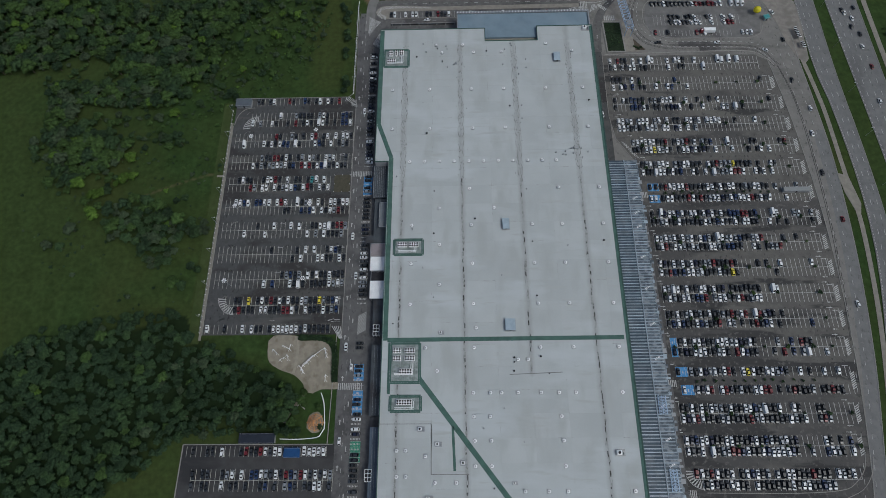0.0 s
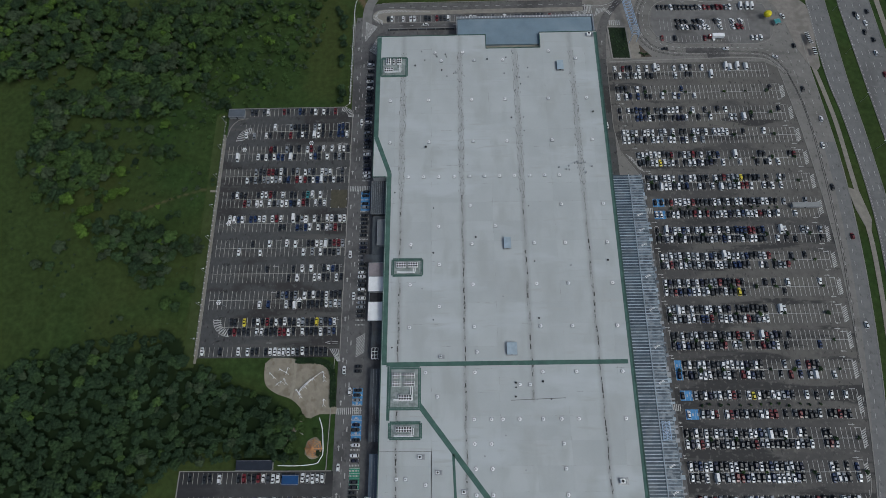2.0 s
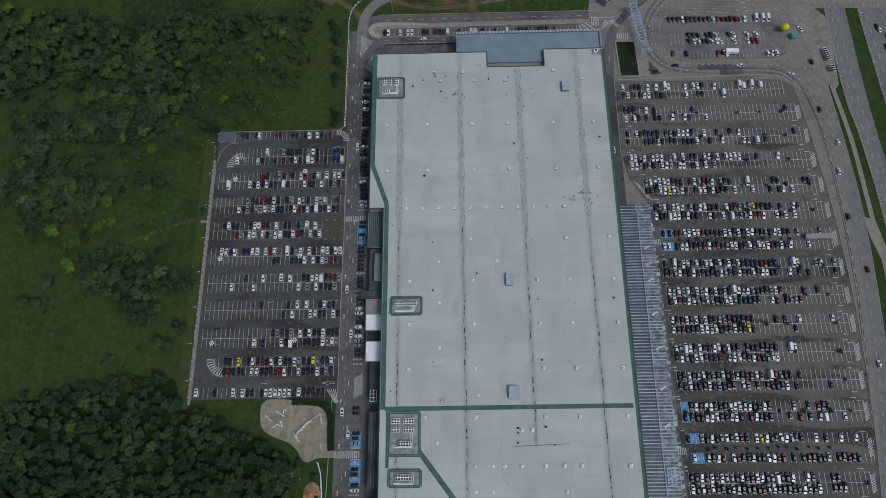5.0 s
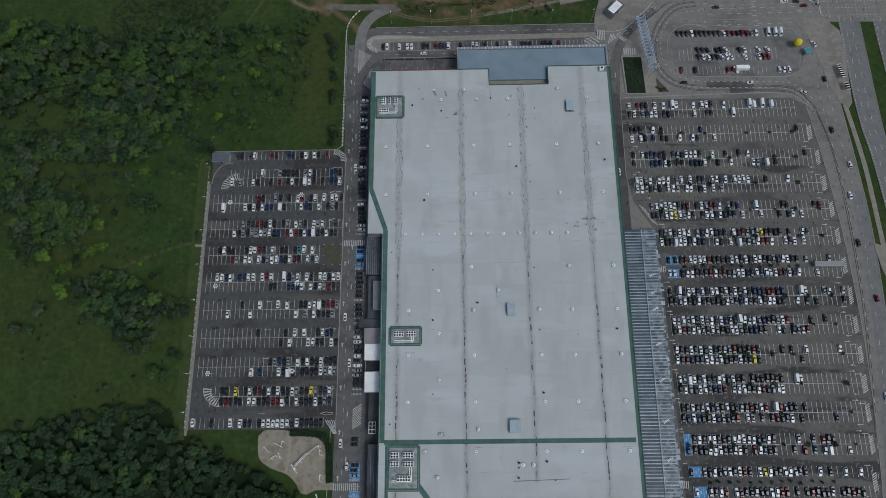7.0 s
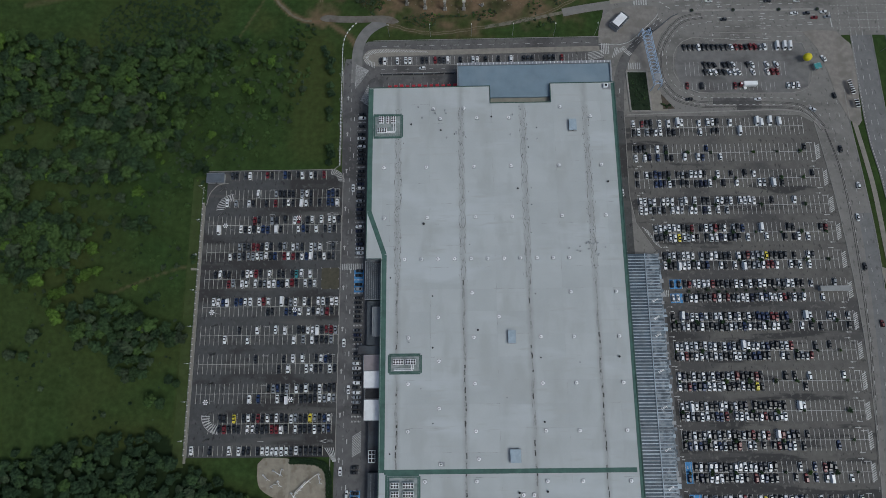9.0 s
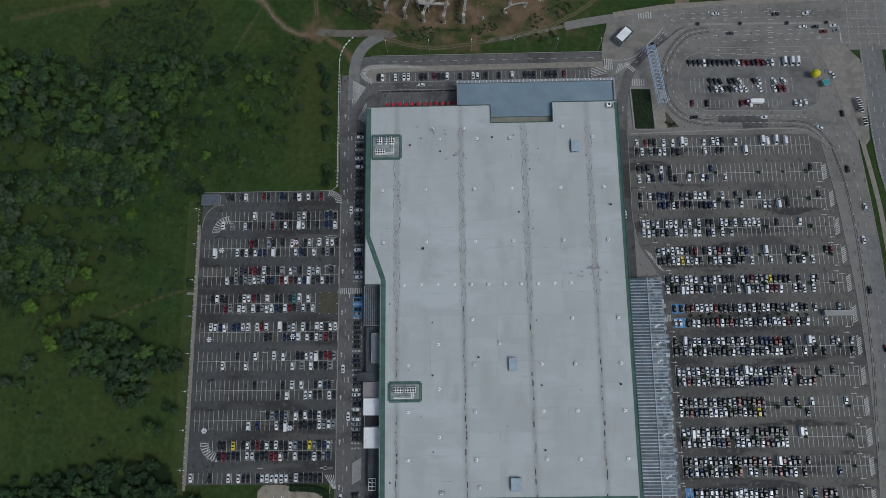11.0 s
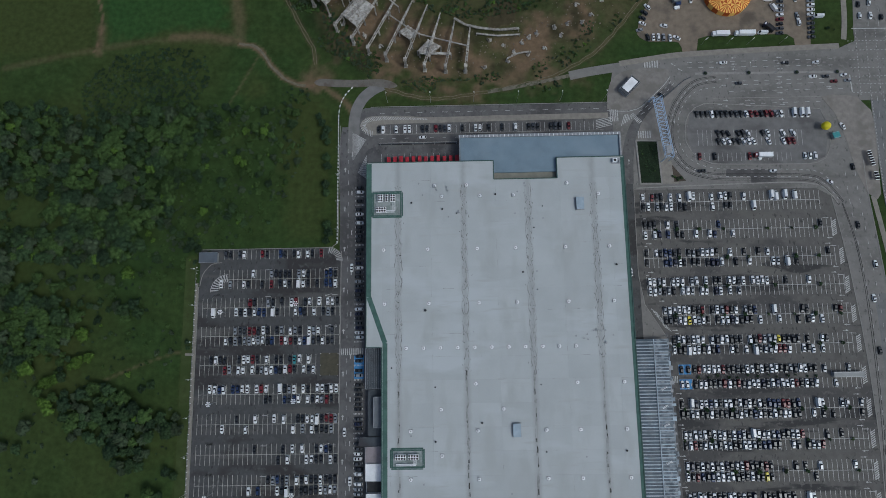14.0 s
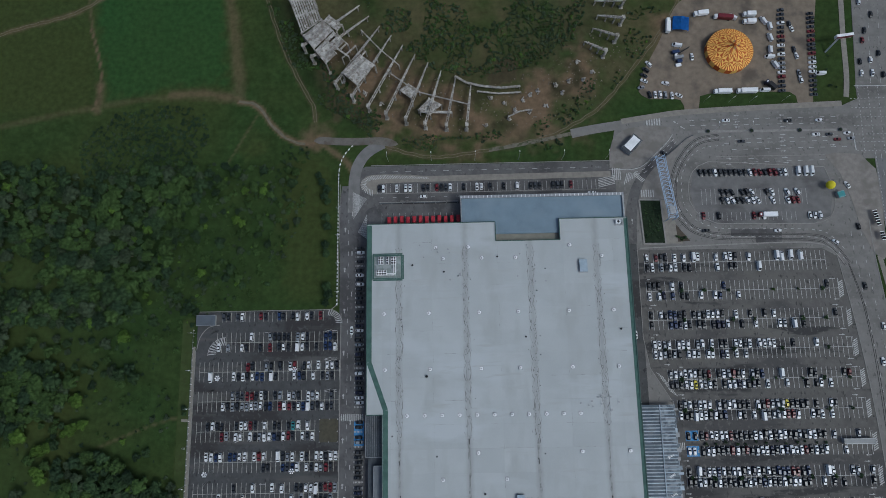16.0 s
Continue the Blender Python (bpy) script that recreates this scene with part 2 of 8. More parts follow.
def drum(bm, r, r2, z0, z1, x=0.0, y=0.0, n=14, m=None):
    bmesh.ops.create_cone(bm, cap_ends=True, segments=n, radius1=r, radius2=r2, depth=z1 - z0, matrix=(m or Matrix()) @ Matrix.Translation((x, y, (z0 + z1) / 2)))


def mesh_of(name, bm, *mats):
    data = bpy.data.meshes.new(name)
    bm.to_mesh(data)
    bm.free()
    for m in mats:
        data.materials.append(m)
    return data


def part(name, bm, mat, parent, label=""):
    data = mesh_of(name, bm, mat) if isinstance(bm, bmesh.types.BMesh) else bm
    ob = new(name, data)
    ob.parent = parent
    return tagged(ob, label)


def thing(name, m, label, category, group="", kind="", data=None):
    ob = new(name, data)
    ob.matrix_world = m
    return tagged(ob, label, category, group, kind)


def sheet(name, outline, z, mat, label, category, site=True, thick=0.3):
    bm = bmesh.new()
    prism(bm, outline, z - thick, z)
    return thing(name, SITE if site else Matrix(), label, category, "", "structure", mesh_of(name, bm, mat))


def strip(bm, path, left, right, z, mat=0):
    """A flat band along a path, from left to right metres of it."""
    rows = []
    for i, (x, y) in enumerate(path):
        a, b = path[max(0, i - 1)], path[min(len(path) - 1, i + 1)]
        d = Vector((b[0] - a[0], b[1] - a[1])).normalized()
        rows.append([bm.verts.new((x + d.y * s, y - d.x * s, z)) for s in (left, right)])
    for p, q in zip(rows, rows[1:]):
        f = bm.faces.new((p[0], p[1], q[1], q[0]))
        f.material_index = mat
        f.normal_update()
        if f.normal.z < 0:
            f.normal_flip()


def smooth(points, step=4.0):
    """A curve through the points, Catmull-Rom, about a step apart."""
    out = []
    for i in range(len(points) - 1):
        p = [Vector(points[min(max(k, 0), len(points) - 1)]) for k in (i - 1, i, i + 1, i + 2)]
        n = max(1, int((p[2] - p[1]).length / step))
        for j in range(n):
            t = j / n
            q = 0.5 * (2 * p[1] + (p[2] - p[0]) * t + (2 * p[0] - 5 * p[1] + 4 * p[2] - p[3]) * t * t + (3 * p[1] - p[0] - 3 * p[2] + p[3]) * t ** 3)
            out.append((q.x, q.y))
    return out + [tuple(points[-1])]


def along(path, gap, length, first=0.0):
    """Short pieces of a path, length long and gap apart."""
    todo, pieces, piece, draw, left = list(path), [], [path[0]], first <= 0, length if first <= 0 else first
    i = 0
    here = Vector(path[0])
    while i < len(todo) - 1:
        there = Vector(todo[i + 1])
        d = (there - here).length
        if d > left:
            here = here + (there - here) * (left / d)
            piece.append(tuple(here))
            if draw:
                pieces.append(piece)
            piece, draw = [tuple(here)], not draw
            left = length if draw else gap
        else:
            left -= d
            here = there
            piece.append(tuple(here))
            i += 1
    return pieces


# ---- the ground: one sheet of meadow to the horizon, with worn paths and bare earth ----
TRACKS = [([(-262, 320.4), (-208, 331.6), (-166, 337.2), (-124.6, 333.6)], 1.7, 0.25),
          ([(-165.2, 337.9), (-146.7, 339.1), (-124, 335.2)], 2.6, 0.5),
          ([(-126, 333.8), (-118.7, 332.8), (-113, 329.3), (-110.2, 324.8), (-105, 318.3), (-100, 313.2), (-93.1, 309.5), (-81.8, 307.5)], 1.5, 1.0),
          ([(-209.7, 330), (-206.5, 347.2), (-211.2, 366.7), (-216, 380)], 0.6, 0.8),
          ([(-207, 329), (-207, 345)], 2.6, 0.5),
          ([(-330, 352), (-270, 377.7), (-228, 390.5), (-205, 405)], 1.6, 0.5),
          ([(-215, 378), (-219, 399)], 1.0, 0.4),
          ([(-137, 410), (-131, 376), (-128.5, 362), (-125.6, 337)], 3.6, 0.38),
          ([(-115, 405), (-102.5, 368.6), (-90, 343), (-83, 330), (-81, 314.7)], 1.2, 0.4),
          ([(-52, 311), (-39.3, 305.2), (-17, 299.6), (8, 302), (46, 309.8), (64, 318), (80, 329), (99, 351.4), (121, 381), (130, 400)], 1.3, 0.45),
          ([(-82, 311), (-64, 298), (-60, 291)], 1.6, 0.7),
          ([(-188, 145.2), (-168.5, 153.3), (-156, 157.7), (-147.6, 160.2)], 0.55, 0.4),
          ([(-113.5, 328), (-119.4, 316.8), (-125.2, 306.2), (-131, 295)], 0.5, 0.35)]
SOUTH_WOOD = [(-330, 20), (-262, 30), (-240, 56), (-205, 67), (-172, 72), (-149, 72), (-143, 60), (-128, 54), (-111, 47), (-96, 42), (-84, 31), (-86, 14), (-92, 11), (-112, 11), (-137, 9), (-147, 3), (-158, -9), (-181, -22), (-215, -40), (-330, -60)]
WEST_WOOD = [(-330, 306), (-276, 301), (-254, 296), (-237, 296), (-208, 290), (-171, 294), (-151, 294), (-140, 282), (-154, 268), (-155, 250), (-158, 229), (-177, 226), (-200, 229), (-219, 231), (-230, 243), (-240, 248), (-256, 246), (-272, 236), (-330, 232)]
MIDDLE_WOOD = [(-264, 225), (-242, 226), (-219, 224), (-200, 229), (-180, 227), (-171, 215), (-181, 209), (-200, 207), (-227, 209), (-240, 212), (-240, 192), (-256, 189)]
MEADOW_WOOD = [(-256, 191), (-237, 192), (-220, 186), (-210, 181), (-205, 172), (-210, 163), (-222, 160), (-227, 150), (-240, 154), (-246, 162)]
CLUMP = [(-209, 138), (-201, 141), (-188, 143), (-174, 138), (-166, 132), (-153, 129), (-144, 126), (-145, 120), (-155, 117), (-164, 114), (-160, 107), (-165, 100), (-174, 100), (-181, 108), (-185, 114), (-200, 117), (-206, 126)]
BURNT = [(17, 341), (27, 343), (33, 345), (34, 356), (29, 359), (22, 357), (20, 350), (15, 348)]
LUSH = [(-216, 405), (-138, 405), (-133, 346), (-166, 342), (-202, 334), (-206, 350), (-212, 378)]


def line_gap(x, y, pts):
    best = np.full(x.shape, 1e9)
    for (ax, ay), (bx, by) in zip(pts, pts[1:]):
        dx, dy = bx - ax, by - ay
        t = np.clip(((x - ax) * dx + (y - ay) * dy) / (dx * dx + dy * dy), 0, 1)
        best = np.minimum(best, np.hypot(x - ax - t * dx, y - ay - t * dy))
    return best


def inside(x, y, pts):
    hit = np.zeros(np.shape(x), bool)
    for (ax, ay), (bx, by) in zip(pts, pts[1:] + pts[:1]):
        if ay != by:
            hit ^= ((ay > y) != (by > y)) & (x < (bx - ax) * (y - ay) / (by - ay) + ax)
    return hit


def waves(x, y, size, seed):
    """Smooth random values from -1 to 1 on a plan, bumps about size metres across."""
    g = np.random.default_rng(seed).uniform(-1, 1, (256, 256))
    a, b = x / size, y / size
    i, j = np.floor(a).astype(int), np.floor(b).astype(int)
    s, t = a - i, b - j
    s, t = s * s * (3 - 2 * s), t * t * (3 - 2 * t)
    i0, i1, j0, j1 = i % 256, (i + 1) % 256, j % 256, (j + 1) % 256
    return (g[i0, j0] * (1 - s) + g[i1, j0] * s) * (1 - t) + (g[i0, j1] * (1 - s) + g[i1, j1] * s) * t


far = [45, 130, 320, 800, 2000, 4500]
xs = np.array([-330 - d for d in reversed(far)] + list(np.arange(-330, 300, 1.5)) + [300 + d for d in far])
ys = np.array([-70 - d for d in reversed(far)] + list(np.arange(-70, 430, 1.5)) + [430 + d for d in far])
gx, gy = np.meshgrid(xs, ys)
gz = -0.12 + 0.1 * waves(gx, gy, 9, 3)
earth, lush, dry = np.zeros(gx.shape), np.zeros(gx.shape), np.zeros(gx.shape)
ragged = waves(gx, gy, 5, 5) + 0.6 * waves(gx, gy, 2.4, 6)
for pts, wide, much in TRACKS:
    earth = np.maximum(earth, much * np.clip(1.4 - line_gap(gx, gy, smooth(pts)) / wide + 0.3 * ragged, 0, 1))
ring = np.hypot((gx - 10) / 1.12, gy - 412)
worn = np.clip(1.1 - np.abs(ring - 89) / 23 + 0.35 * ragged, 0, 1) * np.clip((384 - gy) / 16, 0, 1) * np.clip((gx + 86) / 14, 0, 1) * np.clip((82 - gx) / 14, 0, 1)
trod = np.clip(0.88 + 0.8 * waves(gx, gy, 11, 21) + 0.35 * ragged, 0.12, 1)
earth = np.maximum(earth, np.clip(worn * 1.5, 0, 0.9) * trod)
earth = np.maximum(earth, 0.8 * np.clip(1.2 - np.hypot(gx + 80, gy - 311) / 8 + 0.4 * ragged, 0, 1))
earth = np.maximum(earth, 0.9 * np.clip(4 - np.maximum(np.abs(gx - 151) / 11.5, np.abs(gy - 362) / 6.5) + 0.2 * ragged, 0, 1))
earth = np.maximum(earth, 0.34 * np.clip((108 - ring) / 12, 0, 1) * (gy > 318) * np.clip(0.7 + 0.5 * waves(gx, gy, 13, 41) + 0.3 * ragged, 0, 1))
earth = np.maximum(earth, 0.95 * inside(gx + ragged, gy + ragged, BURNT))
lush = np.clip(np.clip(0.5 + (inside(gx, gy, LUSH) * 2 - 1.0) * line_gap(gx, gy, LUSH + LUSH[:1]) / 7 + 0.35 * ragged, 0, 1) * 0.85 + 0.3 * waves(gx, gy, 30, 8) - 0.1, 0, 1)
dry = np.clip(0.45 + 0.5 * waves(gx, gy, 55, 9) + 0.25 * waves(gx, gy, 14, 10), 0, 1)
dry = np.maximum(dry, 1.0 * np.clip(1.5 - np.abs(gx + 84) / 14 + 0.3 * ragged, 0, 1) * np.clip((gy - 214) / 8, 0, 1) * np.clip((306 - gy) / 8, 0, 1))
dry = np.maximum(dry, np.clip((-218 - gx) / 22 + 0.4 * ragged, 0, 0.5) * np.clip((gy - 60) / 20, 0, 1) * np.clip((262 - gy) / 20, 0, 1))
dry = np.maximum(dry, np.clip((-206 - gx) / 8 + 0.3 * ragged, 0, 1) * np.clip((gy - 318) / 14, 0, 1))
dry = np.where((np.abs(gx + 144.5) < 3) & (gy > 62) & (gy < 212), 0.9, dry)
n_row, n_col = gx.shape
corner = np.arange((n_row - 1) * n_col).reshape(n_row - 1, n_col)[:, :-1].ravel()
quads = np.stack([corner, corner + 1, corner + 1 + n_col, corner + n_col], 1)
ground_mesh = bpy.data.meshes.new("ground")
ground_mesh.from_pydata(np.stack([gx, gy, gz], -1).reshape(-1, 3).tolist(), [], quads.tolist())
dry = np.maximum(dry, np.clip(1.3 - np.hypot((gx + 116) / 8, (gy - 308) / 10) + 0.4 * ragged, 0, 1))
cover = ground_mesh.color_attributes.new("cover", "FLOAT_COLOR", "POINT")
cover.data.foreach_set("color", np.stack([earth, lush, dry, np.ones(gx.shape)], -1).ravel().astype(np.float32))

# shade under the crowns painted into the ground, plus dark litter round the ruin
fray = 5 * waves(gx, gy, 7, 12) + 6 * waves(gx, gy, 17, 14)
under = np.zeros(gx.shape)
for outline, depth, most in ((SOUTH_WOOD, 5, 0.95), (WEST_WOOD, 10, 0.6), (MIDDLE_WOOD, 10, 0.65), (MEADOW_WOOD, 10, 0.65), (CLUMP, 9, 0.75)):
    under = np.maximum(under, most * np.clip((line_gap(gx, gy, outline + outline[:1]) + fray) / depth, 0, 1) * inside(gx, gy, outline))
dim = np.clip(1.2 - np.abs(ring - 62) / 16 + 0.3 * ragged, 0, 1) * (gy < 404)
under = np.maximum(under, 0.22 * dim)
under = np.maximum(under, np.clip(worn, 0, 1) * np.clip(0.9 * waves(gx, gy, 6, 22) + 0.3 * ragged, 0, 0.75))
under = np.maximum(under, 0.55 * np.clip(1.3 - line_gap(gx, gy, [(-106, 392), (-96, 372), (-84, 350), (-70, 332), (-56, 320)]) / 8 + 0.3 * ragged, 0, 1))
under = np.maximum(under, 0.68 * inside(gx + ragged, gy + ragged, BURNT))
shade = ground_mesh.attributes.new("litter_shade", "FLOAT", "POINT")
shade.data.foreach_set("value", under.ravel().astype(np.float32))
GRASS = material("meadow", (0.031, 0.056, 0.0172), 0.70, 0.12, 1.6, 0.95, bump=0.5, spec=0.05)
nt, nodes = GRASS.node_tree, GRASS.node_tree.nodes
bsdf = nodes["Principled BSDF"]
was = bsdf.inputs["Base Color"].links[0].from_socket
read, parted = nodes.new("ShaderNodeAttribute"), nodes.new("ShaderNodeSeparateColor")
read.attribute_name = "cover"
nt.links.new(read.outputs["Color"], parted.inputs[0])
for channel, colour, amount in (("Blue", (0.050, 0.062, 0.020), 0.75), ("Green", (0.028, 0.074, 0.022), 0.9), ("Red", (0.168, 0.116, 0.075), 1.0)):
    mix = nodes.new("ShaderNodeMix")
    mix.data_type = "RGBA"
    nt.links.new(calc("MULTIPLY", parted.outputs[channel], amount), mix.inputs["Factor"])
    nt.links.new(was, mix.inputs["A"])
    mix.inputs["B"].default_value = (*colour, 1)
    was = mix.outputs["Result"]
floor_read, litter_shade = nodes.new("ShaderNodeAttribute"), nodes.new("ShaderNodeMix")
floor_read.attribute_name = "litter_shade"
litter_shade.data_type = "RGBA"
nt.links.new(floor_read.outputs["Fac"], litter_shade.inputs["Factor"])
nt.links.new(was, litter_shade.inputs["A"])
# dark green that carries the woodland shade in the meadow's colour
litter_shade.inputs["B"].default_value = (0.013, 0.023, 0.010, 1)
was = litter_shade.outputs["Result"]
mottle, tone = nodes.new("ShaderNodeTexNoise"), nodes.new("ShaderNodeMix")
mottle.inputs["Scale"].default_value, mottle.inputs["Detail"].default_value = 0.35, 6
mottle_place = nodes.new("ShaderNodeNewGeometry")
nt.links.new(mottle_place.outputs["Position"], mottle.inputs["Vector"])
tone.data_type, tone.blend_type = "RGBA", "MULTIPLY"
tone.inputs["Factor"].default_value = 0.6
nt.links.new(was, tone.inputs["A"])
nt.links.new(calc("MULTIPLY_ADD", mottle.outputs["Fac"], 1.6, 0.2), tone.inputs["B"])
nt.links.new(tone.outputs["Result"], bsdf.inputs["Base Color"])
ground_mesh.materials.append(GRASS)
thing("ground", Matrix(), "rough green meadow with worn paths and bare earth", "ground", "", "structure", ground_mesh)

RUT = material("dusty_rut", (0.150, 0.132, 0.095), 0.7, 0.5, 3, 0.95, spec=0.05)
bm = bmesh.new()
for k in (2, 5, 8, 9):
    line = smooth(TRACKS[k][0], 1.8)
    for side in ((-0.75, 0.75) if k != 2 else (0,)):
        wander = [(x + 0.25 * math.sin(i * 0.9 + side), y + 0.25 * math.cos(i * 1.3)) for i, (x, y) in enumerate(line)]
        for piece in along(wander, 0.05, 7.0):
            much = 3.2 if k == 2 else 0.7
            strip(bm, piece, side - rng.uniform(0.16, 0.3) * much, side + rng.uniform(0.16, 0.3) * much, 0.012)
thing("wheel_ruts", Matrix(), "pale dusty wheel ruts worn through grass", "track", "", "structure", mesh_of("wheel_ruts", bm, RUT))
MOWN = second(material("mown_verge", (0.054, 0.072, 0.027), 0.75, 0.3, 3, 0.95, spec=0.05), (0.044, 0.064, 0.022), 0.46, 0.60, 0.09)
sheet("mown_verge", [(-148.6, 58), (-142.6, 58), (-142.6, 212), (-148.9, 212)], -0.0, MOWN, "mown olive grass strip along the car park", "verge", True, 0.2)

# ---- roads, lots and pavements ----
VERGE = smooth([(196, -70), (205, -28), (211.8, 10), (217.6, 46), (221.8, 86), (224.2, 127), (224.6, 172), (222.3, 210), (219.6, 243), (219, 262)])
LOT_EDGE = [(209 - 0.00062 * (y - 110) ** 2, y) for y in range(-70, 246, 6)]
sheet("road_west", [(-65.5, -70), (-40, -70), (-40, 262), (-52, 275), (-54, 284), (-65, 284), (-66, 275), (-65.5, 214)], 0.02, LANE, "worn grey asphalt service road with white markings", "road")
sheet("road_north", [(-53, 256), (86, 256), (86, 295), (-52, 295), (-57, 292), (-58, 284), (-55, 270)], 0.024, MIDDLE, "grey asphalt road behind the store", "road")
sheet("road_east", [(85, -70)] + VERGE + [(222, 300), (150, 301), (85, 301)], 0.028, ROAD, "grey asphalt service road with lane dashes", "road", False)
sheet("road_crossing", [(85, 309), (86.5, 316), (90, 318.5), (125, 323), (213, 327), (222, 331), (222, 340), (330, 338), (330, 296), (84, 296)], 0.034, ROAD, "wide grey asphalt junction of several lanes", "road", False)
NEAR_L = smooth([(206, -70), (214, -10), (223, 40), (232, 92), (235.2, 127), (235.2, 162), (232, 207), (228, 238), (227, 300)])
NEAR_R = smooth([(222, -70), (230, -10), (238, 45), (243.5, 92), (245.4, 132), (243.6, 185), (240.8, 230), (239.4, 288), (239, 300)])
FAR_L = smooth([(232, -70), (240, -10), (248, 50), (254, 100), (255.4, 140), (254.9, 167), (252.4, 207), (249.4, 252), (247.3, 288), (247, 300)])
FAR_R = smooth([(250, -70), (258, -10), (266, 60), (270.5, 110), (271.2, 160), (270, 224), (268.8, 258), (267.3, 300)])
sheet("road_near_carriageway", NEAR_L + NEAR_R[::-1], 0.03, CARRIAGE, "grey asphalt carriageway beside the verge", "road", False)
sheet("road_far_carriageway", FAR_L + FAR_R[::-1], 0.03, CARRIAGE, "grey asphalt carriageway beyond the median", "road", False)
bm = bmesh.new()
strip(bm, [p for p in VERGE if p[1] < 190], -7.4, -0.2, 0.036)
thing("road_east_lane", Matrix(), "newer dark asphalt lane beside the verge", "road", "", "structure", mesh_of("road_east_lane", bm, CARRIAGE))
sheet("road_north_carriageway", [(222, 336), (226.5, 392), (236, 480), (300, 480), (276, 336)], 0.03, ROAD, "grey asphalt carriageway leading north", "road", False)
sheet("loading_apron", [(-54.6, 262), (-0.4, 260.5), (-0.4, 272.9), (-44, 273.2), (-50, 271), (-53.8, 267)], 0.04, LANE, "dark oil-stained asphalt of the loading yard", "road")
sheet("parking_lot_west", [(-141, 62.8), (-65, 62.8), (-65, 214), (-70, 216), (-141, 216)], 0.06, WEST_ASPHALT, "dark patched asphalt car park with white bays", "car park")
sheet("parking_lot_southwest", [(-143, -70), (-65, -70), (-65, 6.5), (-142, 6.5)], 0.06, second(material("wet_lot_asphalt", (0.056, 0.055, 0.056), 0.8, 0.25, 5, 0.7), (0.034, 0.034, 0.036), 0.50, 0.56, 0.06, 5, (0.3, 1, 1)), "dark asphalt car park beside the wood", "car park")
sheet("parking_lot_east", [(94.5, 246), (94.5, 200), (97, 184), (107.5, 167), (107.5, -70)] + [(x + 1.5, y) for x, y in LOT_EDGE] + [(192, 246.5)], 0.06, ASPHALT, "dark damp asphalt car park with white bays", "car park", False)
sheet("road_store_side", [(87, 60), (94.2, 60), (94.2, 200), (94.2, 246), (93.6, 258), (87, 262)], 0.034, WEST_ASPHALT, "dark asphalt lane between store and car park", "road")
sheet("road_patch_south", [(144.7, 253.2), (157.9, 253.1), (157.9, 249.4), (171.6, 249.4), (172.2, 257.2), (145, 257.3)], 0.04, MIDDLE, "darker patch of resurfaced asphalt", "road", False)
sheet("parking_lot_north", [(128, 291), (125, 278), (128, 264), (136, 260.3), (190, 260.2), (199, 264), (202, 278), (199, 291)], 0.062, second(material("loop_asphalt", (0.160, 0.156, 0.152), 0.8, 0.25, 5, 0.85), (0.095, 0.092, 0.09), 0.52, 0.62, 0.06, 6, (0.5, 1, 1)), "grey asphalt car park inside a road loop", "car park", False)
sheet("circus_yard", smooth([(101, 337), (106, 332.5), (124, 331.5), (126, 325), (133.5, 325), (135, 333.5), (140, 335), (185, 335.6), (188.5, 333), (189.5, 327), (196.5, 327), (198, 334), (203, 372), (206, 410), (180, 412), (150, 400), (128, 392), (114, 366), (104, 348), (101, 337)], 3)[:-1], 0.02, YARD, "trodden sandy yard round the tent", "yard", False)
sheet("pavement_corner", [(200, 298.2), (206, 299.5), (219, 298.5), (226.5, 290), (227.5, 278), (226.3, 243), (224.2, 240), (219.4, 243.5), (214.5, 256), (211.5, 272), (207, 288)], 0.13, second(material("corner_paving", (0.228, 0.211, 0.19), 0.8, 0.4, 4, 0.85), (0.18, 0.166, 0.148), 0.5, 0.64, 0.12), "pale paved corner beside the junction", "pavement", False)
sheet("pavement_strip_north", smooth([(-47, 279), (-52, 280.6), (-55, 284.6), (-52, 289), (-45, 290.2), (-30, 289.8), (-15, 288.8), (20, 289), (83, 289.2)], 2) + [(83, 286), (-30, 285.4), (-45, 285), (-46, 279)], 0.13, PAVING, "pale raised pavement with hatching", "pavement")
sheet("pavement_lot_west", [(-142.9, 60), (-141.6, 60), (-141.6, 198), (-142.9, 198)], 0.12, PAVING, "narrow pale pavement along the car park", "pavement")
sheet("pavement_store_front", [(-51.8, -60), (-41, -60), (-41, 166), (-51.8, 166)], 0.12, material("dark_paving", (0.102, 0.101, 0.103), 0.75, 0.4, 4, 0.85), "dark paved strip along the store front", "pavement")
sheet("pavement_southeast", [(106, 168), (107.8, 168), (109.6, -60), (106.5, -60)], 0.12, LANE, "narrow dark pavement beside the canopy", "pavement")
bm = bmesh.new()
strip(bm, smooth([(-59, 268), (-58.7, 280), (-58.7, 286.4), (-57.3, 294), (-53.6, 300.6), (-48.4, 305), (-43, 307.8)], 2), -3.1, 3.1, 0.044)
thing("road_bend", Matrix(), "curving grey asphalt bend at the road's end", "road", "", "structure", mesh_of("road_bend", bm, material("bend_asphalt", (0.178, 0.174, 0.168), 0.8, 0.25, 5, 0.85)))
sheet("dusty_lane", smooth([(-79, 307.9), (-82, 309.6), (-79, 312), (-70, 311.5), (-58, 311.2), (-50, 311.3), (-44, 311.4), (-38, 310), (-34.6, 307.2), (-38.6, 305.9), (-43, 306.6), (-48.6, 307.2), (-58, 306.8), (-70, 307.1), (-79, 307.9)], 1.5)[:-1], 0.05, second(material("lane_dust", (0.150, 0.138, 0.122), 0.75, 0.4, 4, 0.9), (0.11, 0.095, 0.078), 0.5, 0.62, 0.2), "dusty grey lane joining the roads", "lane", False)
bm = bmesh.new()
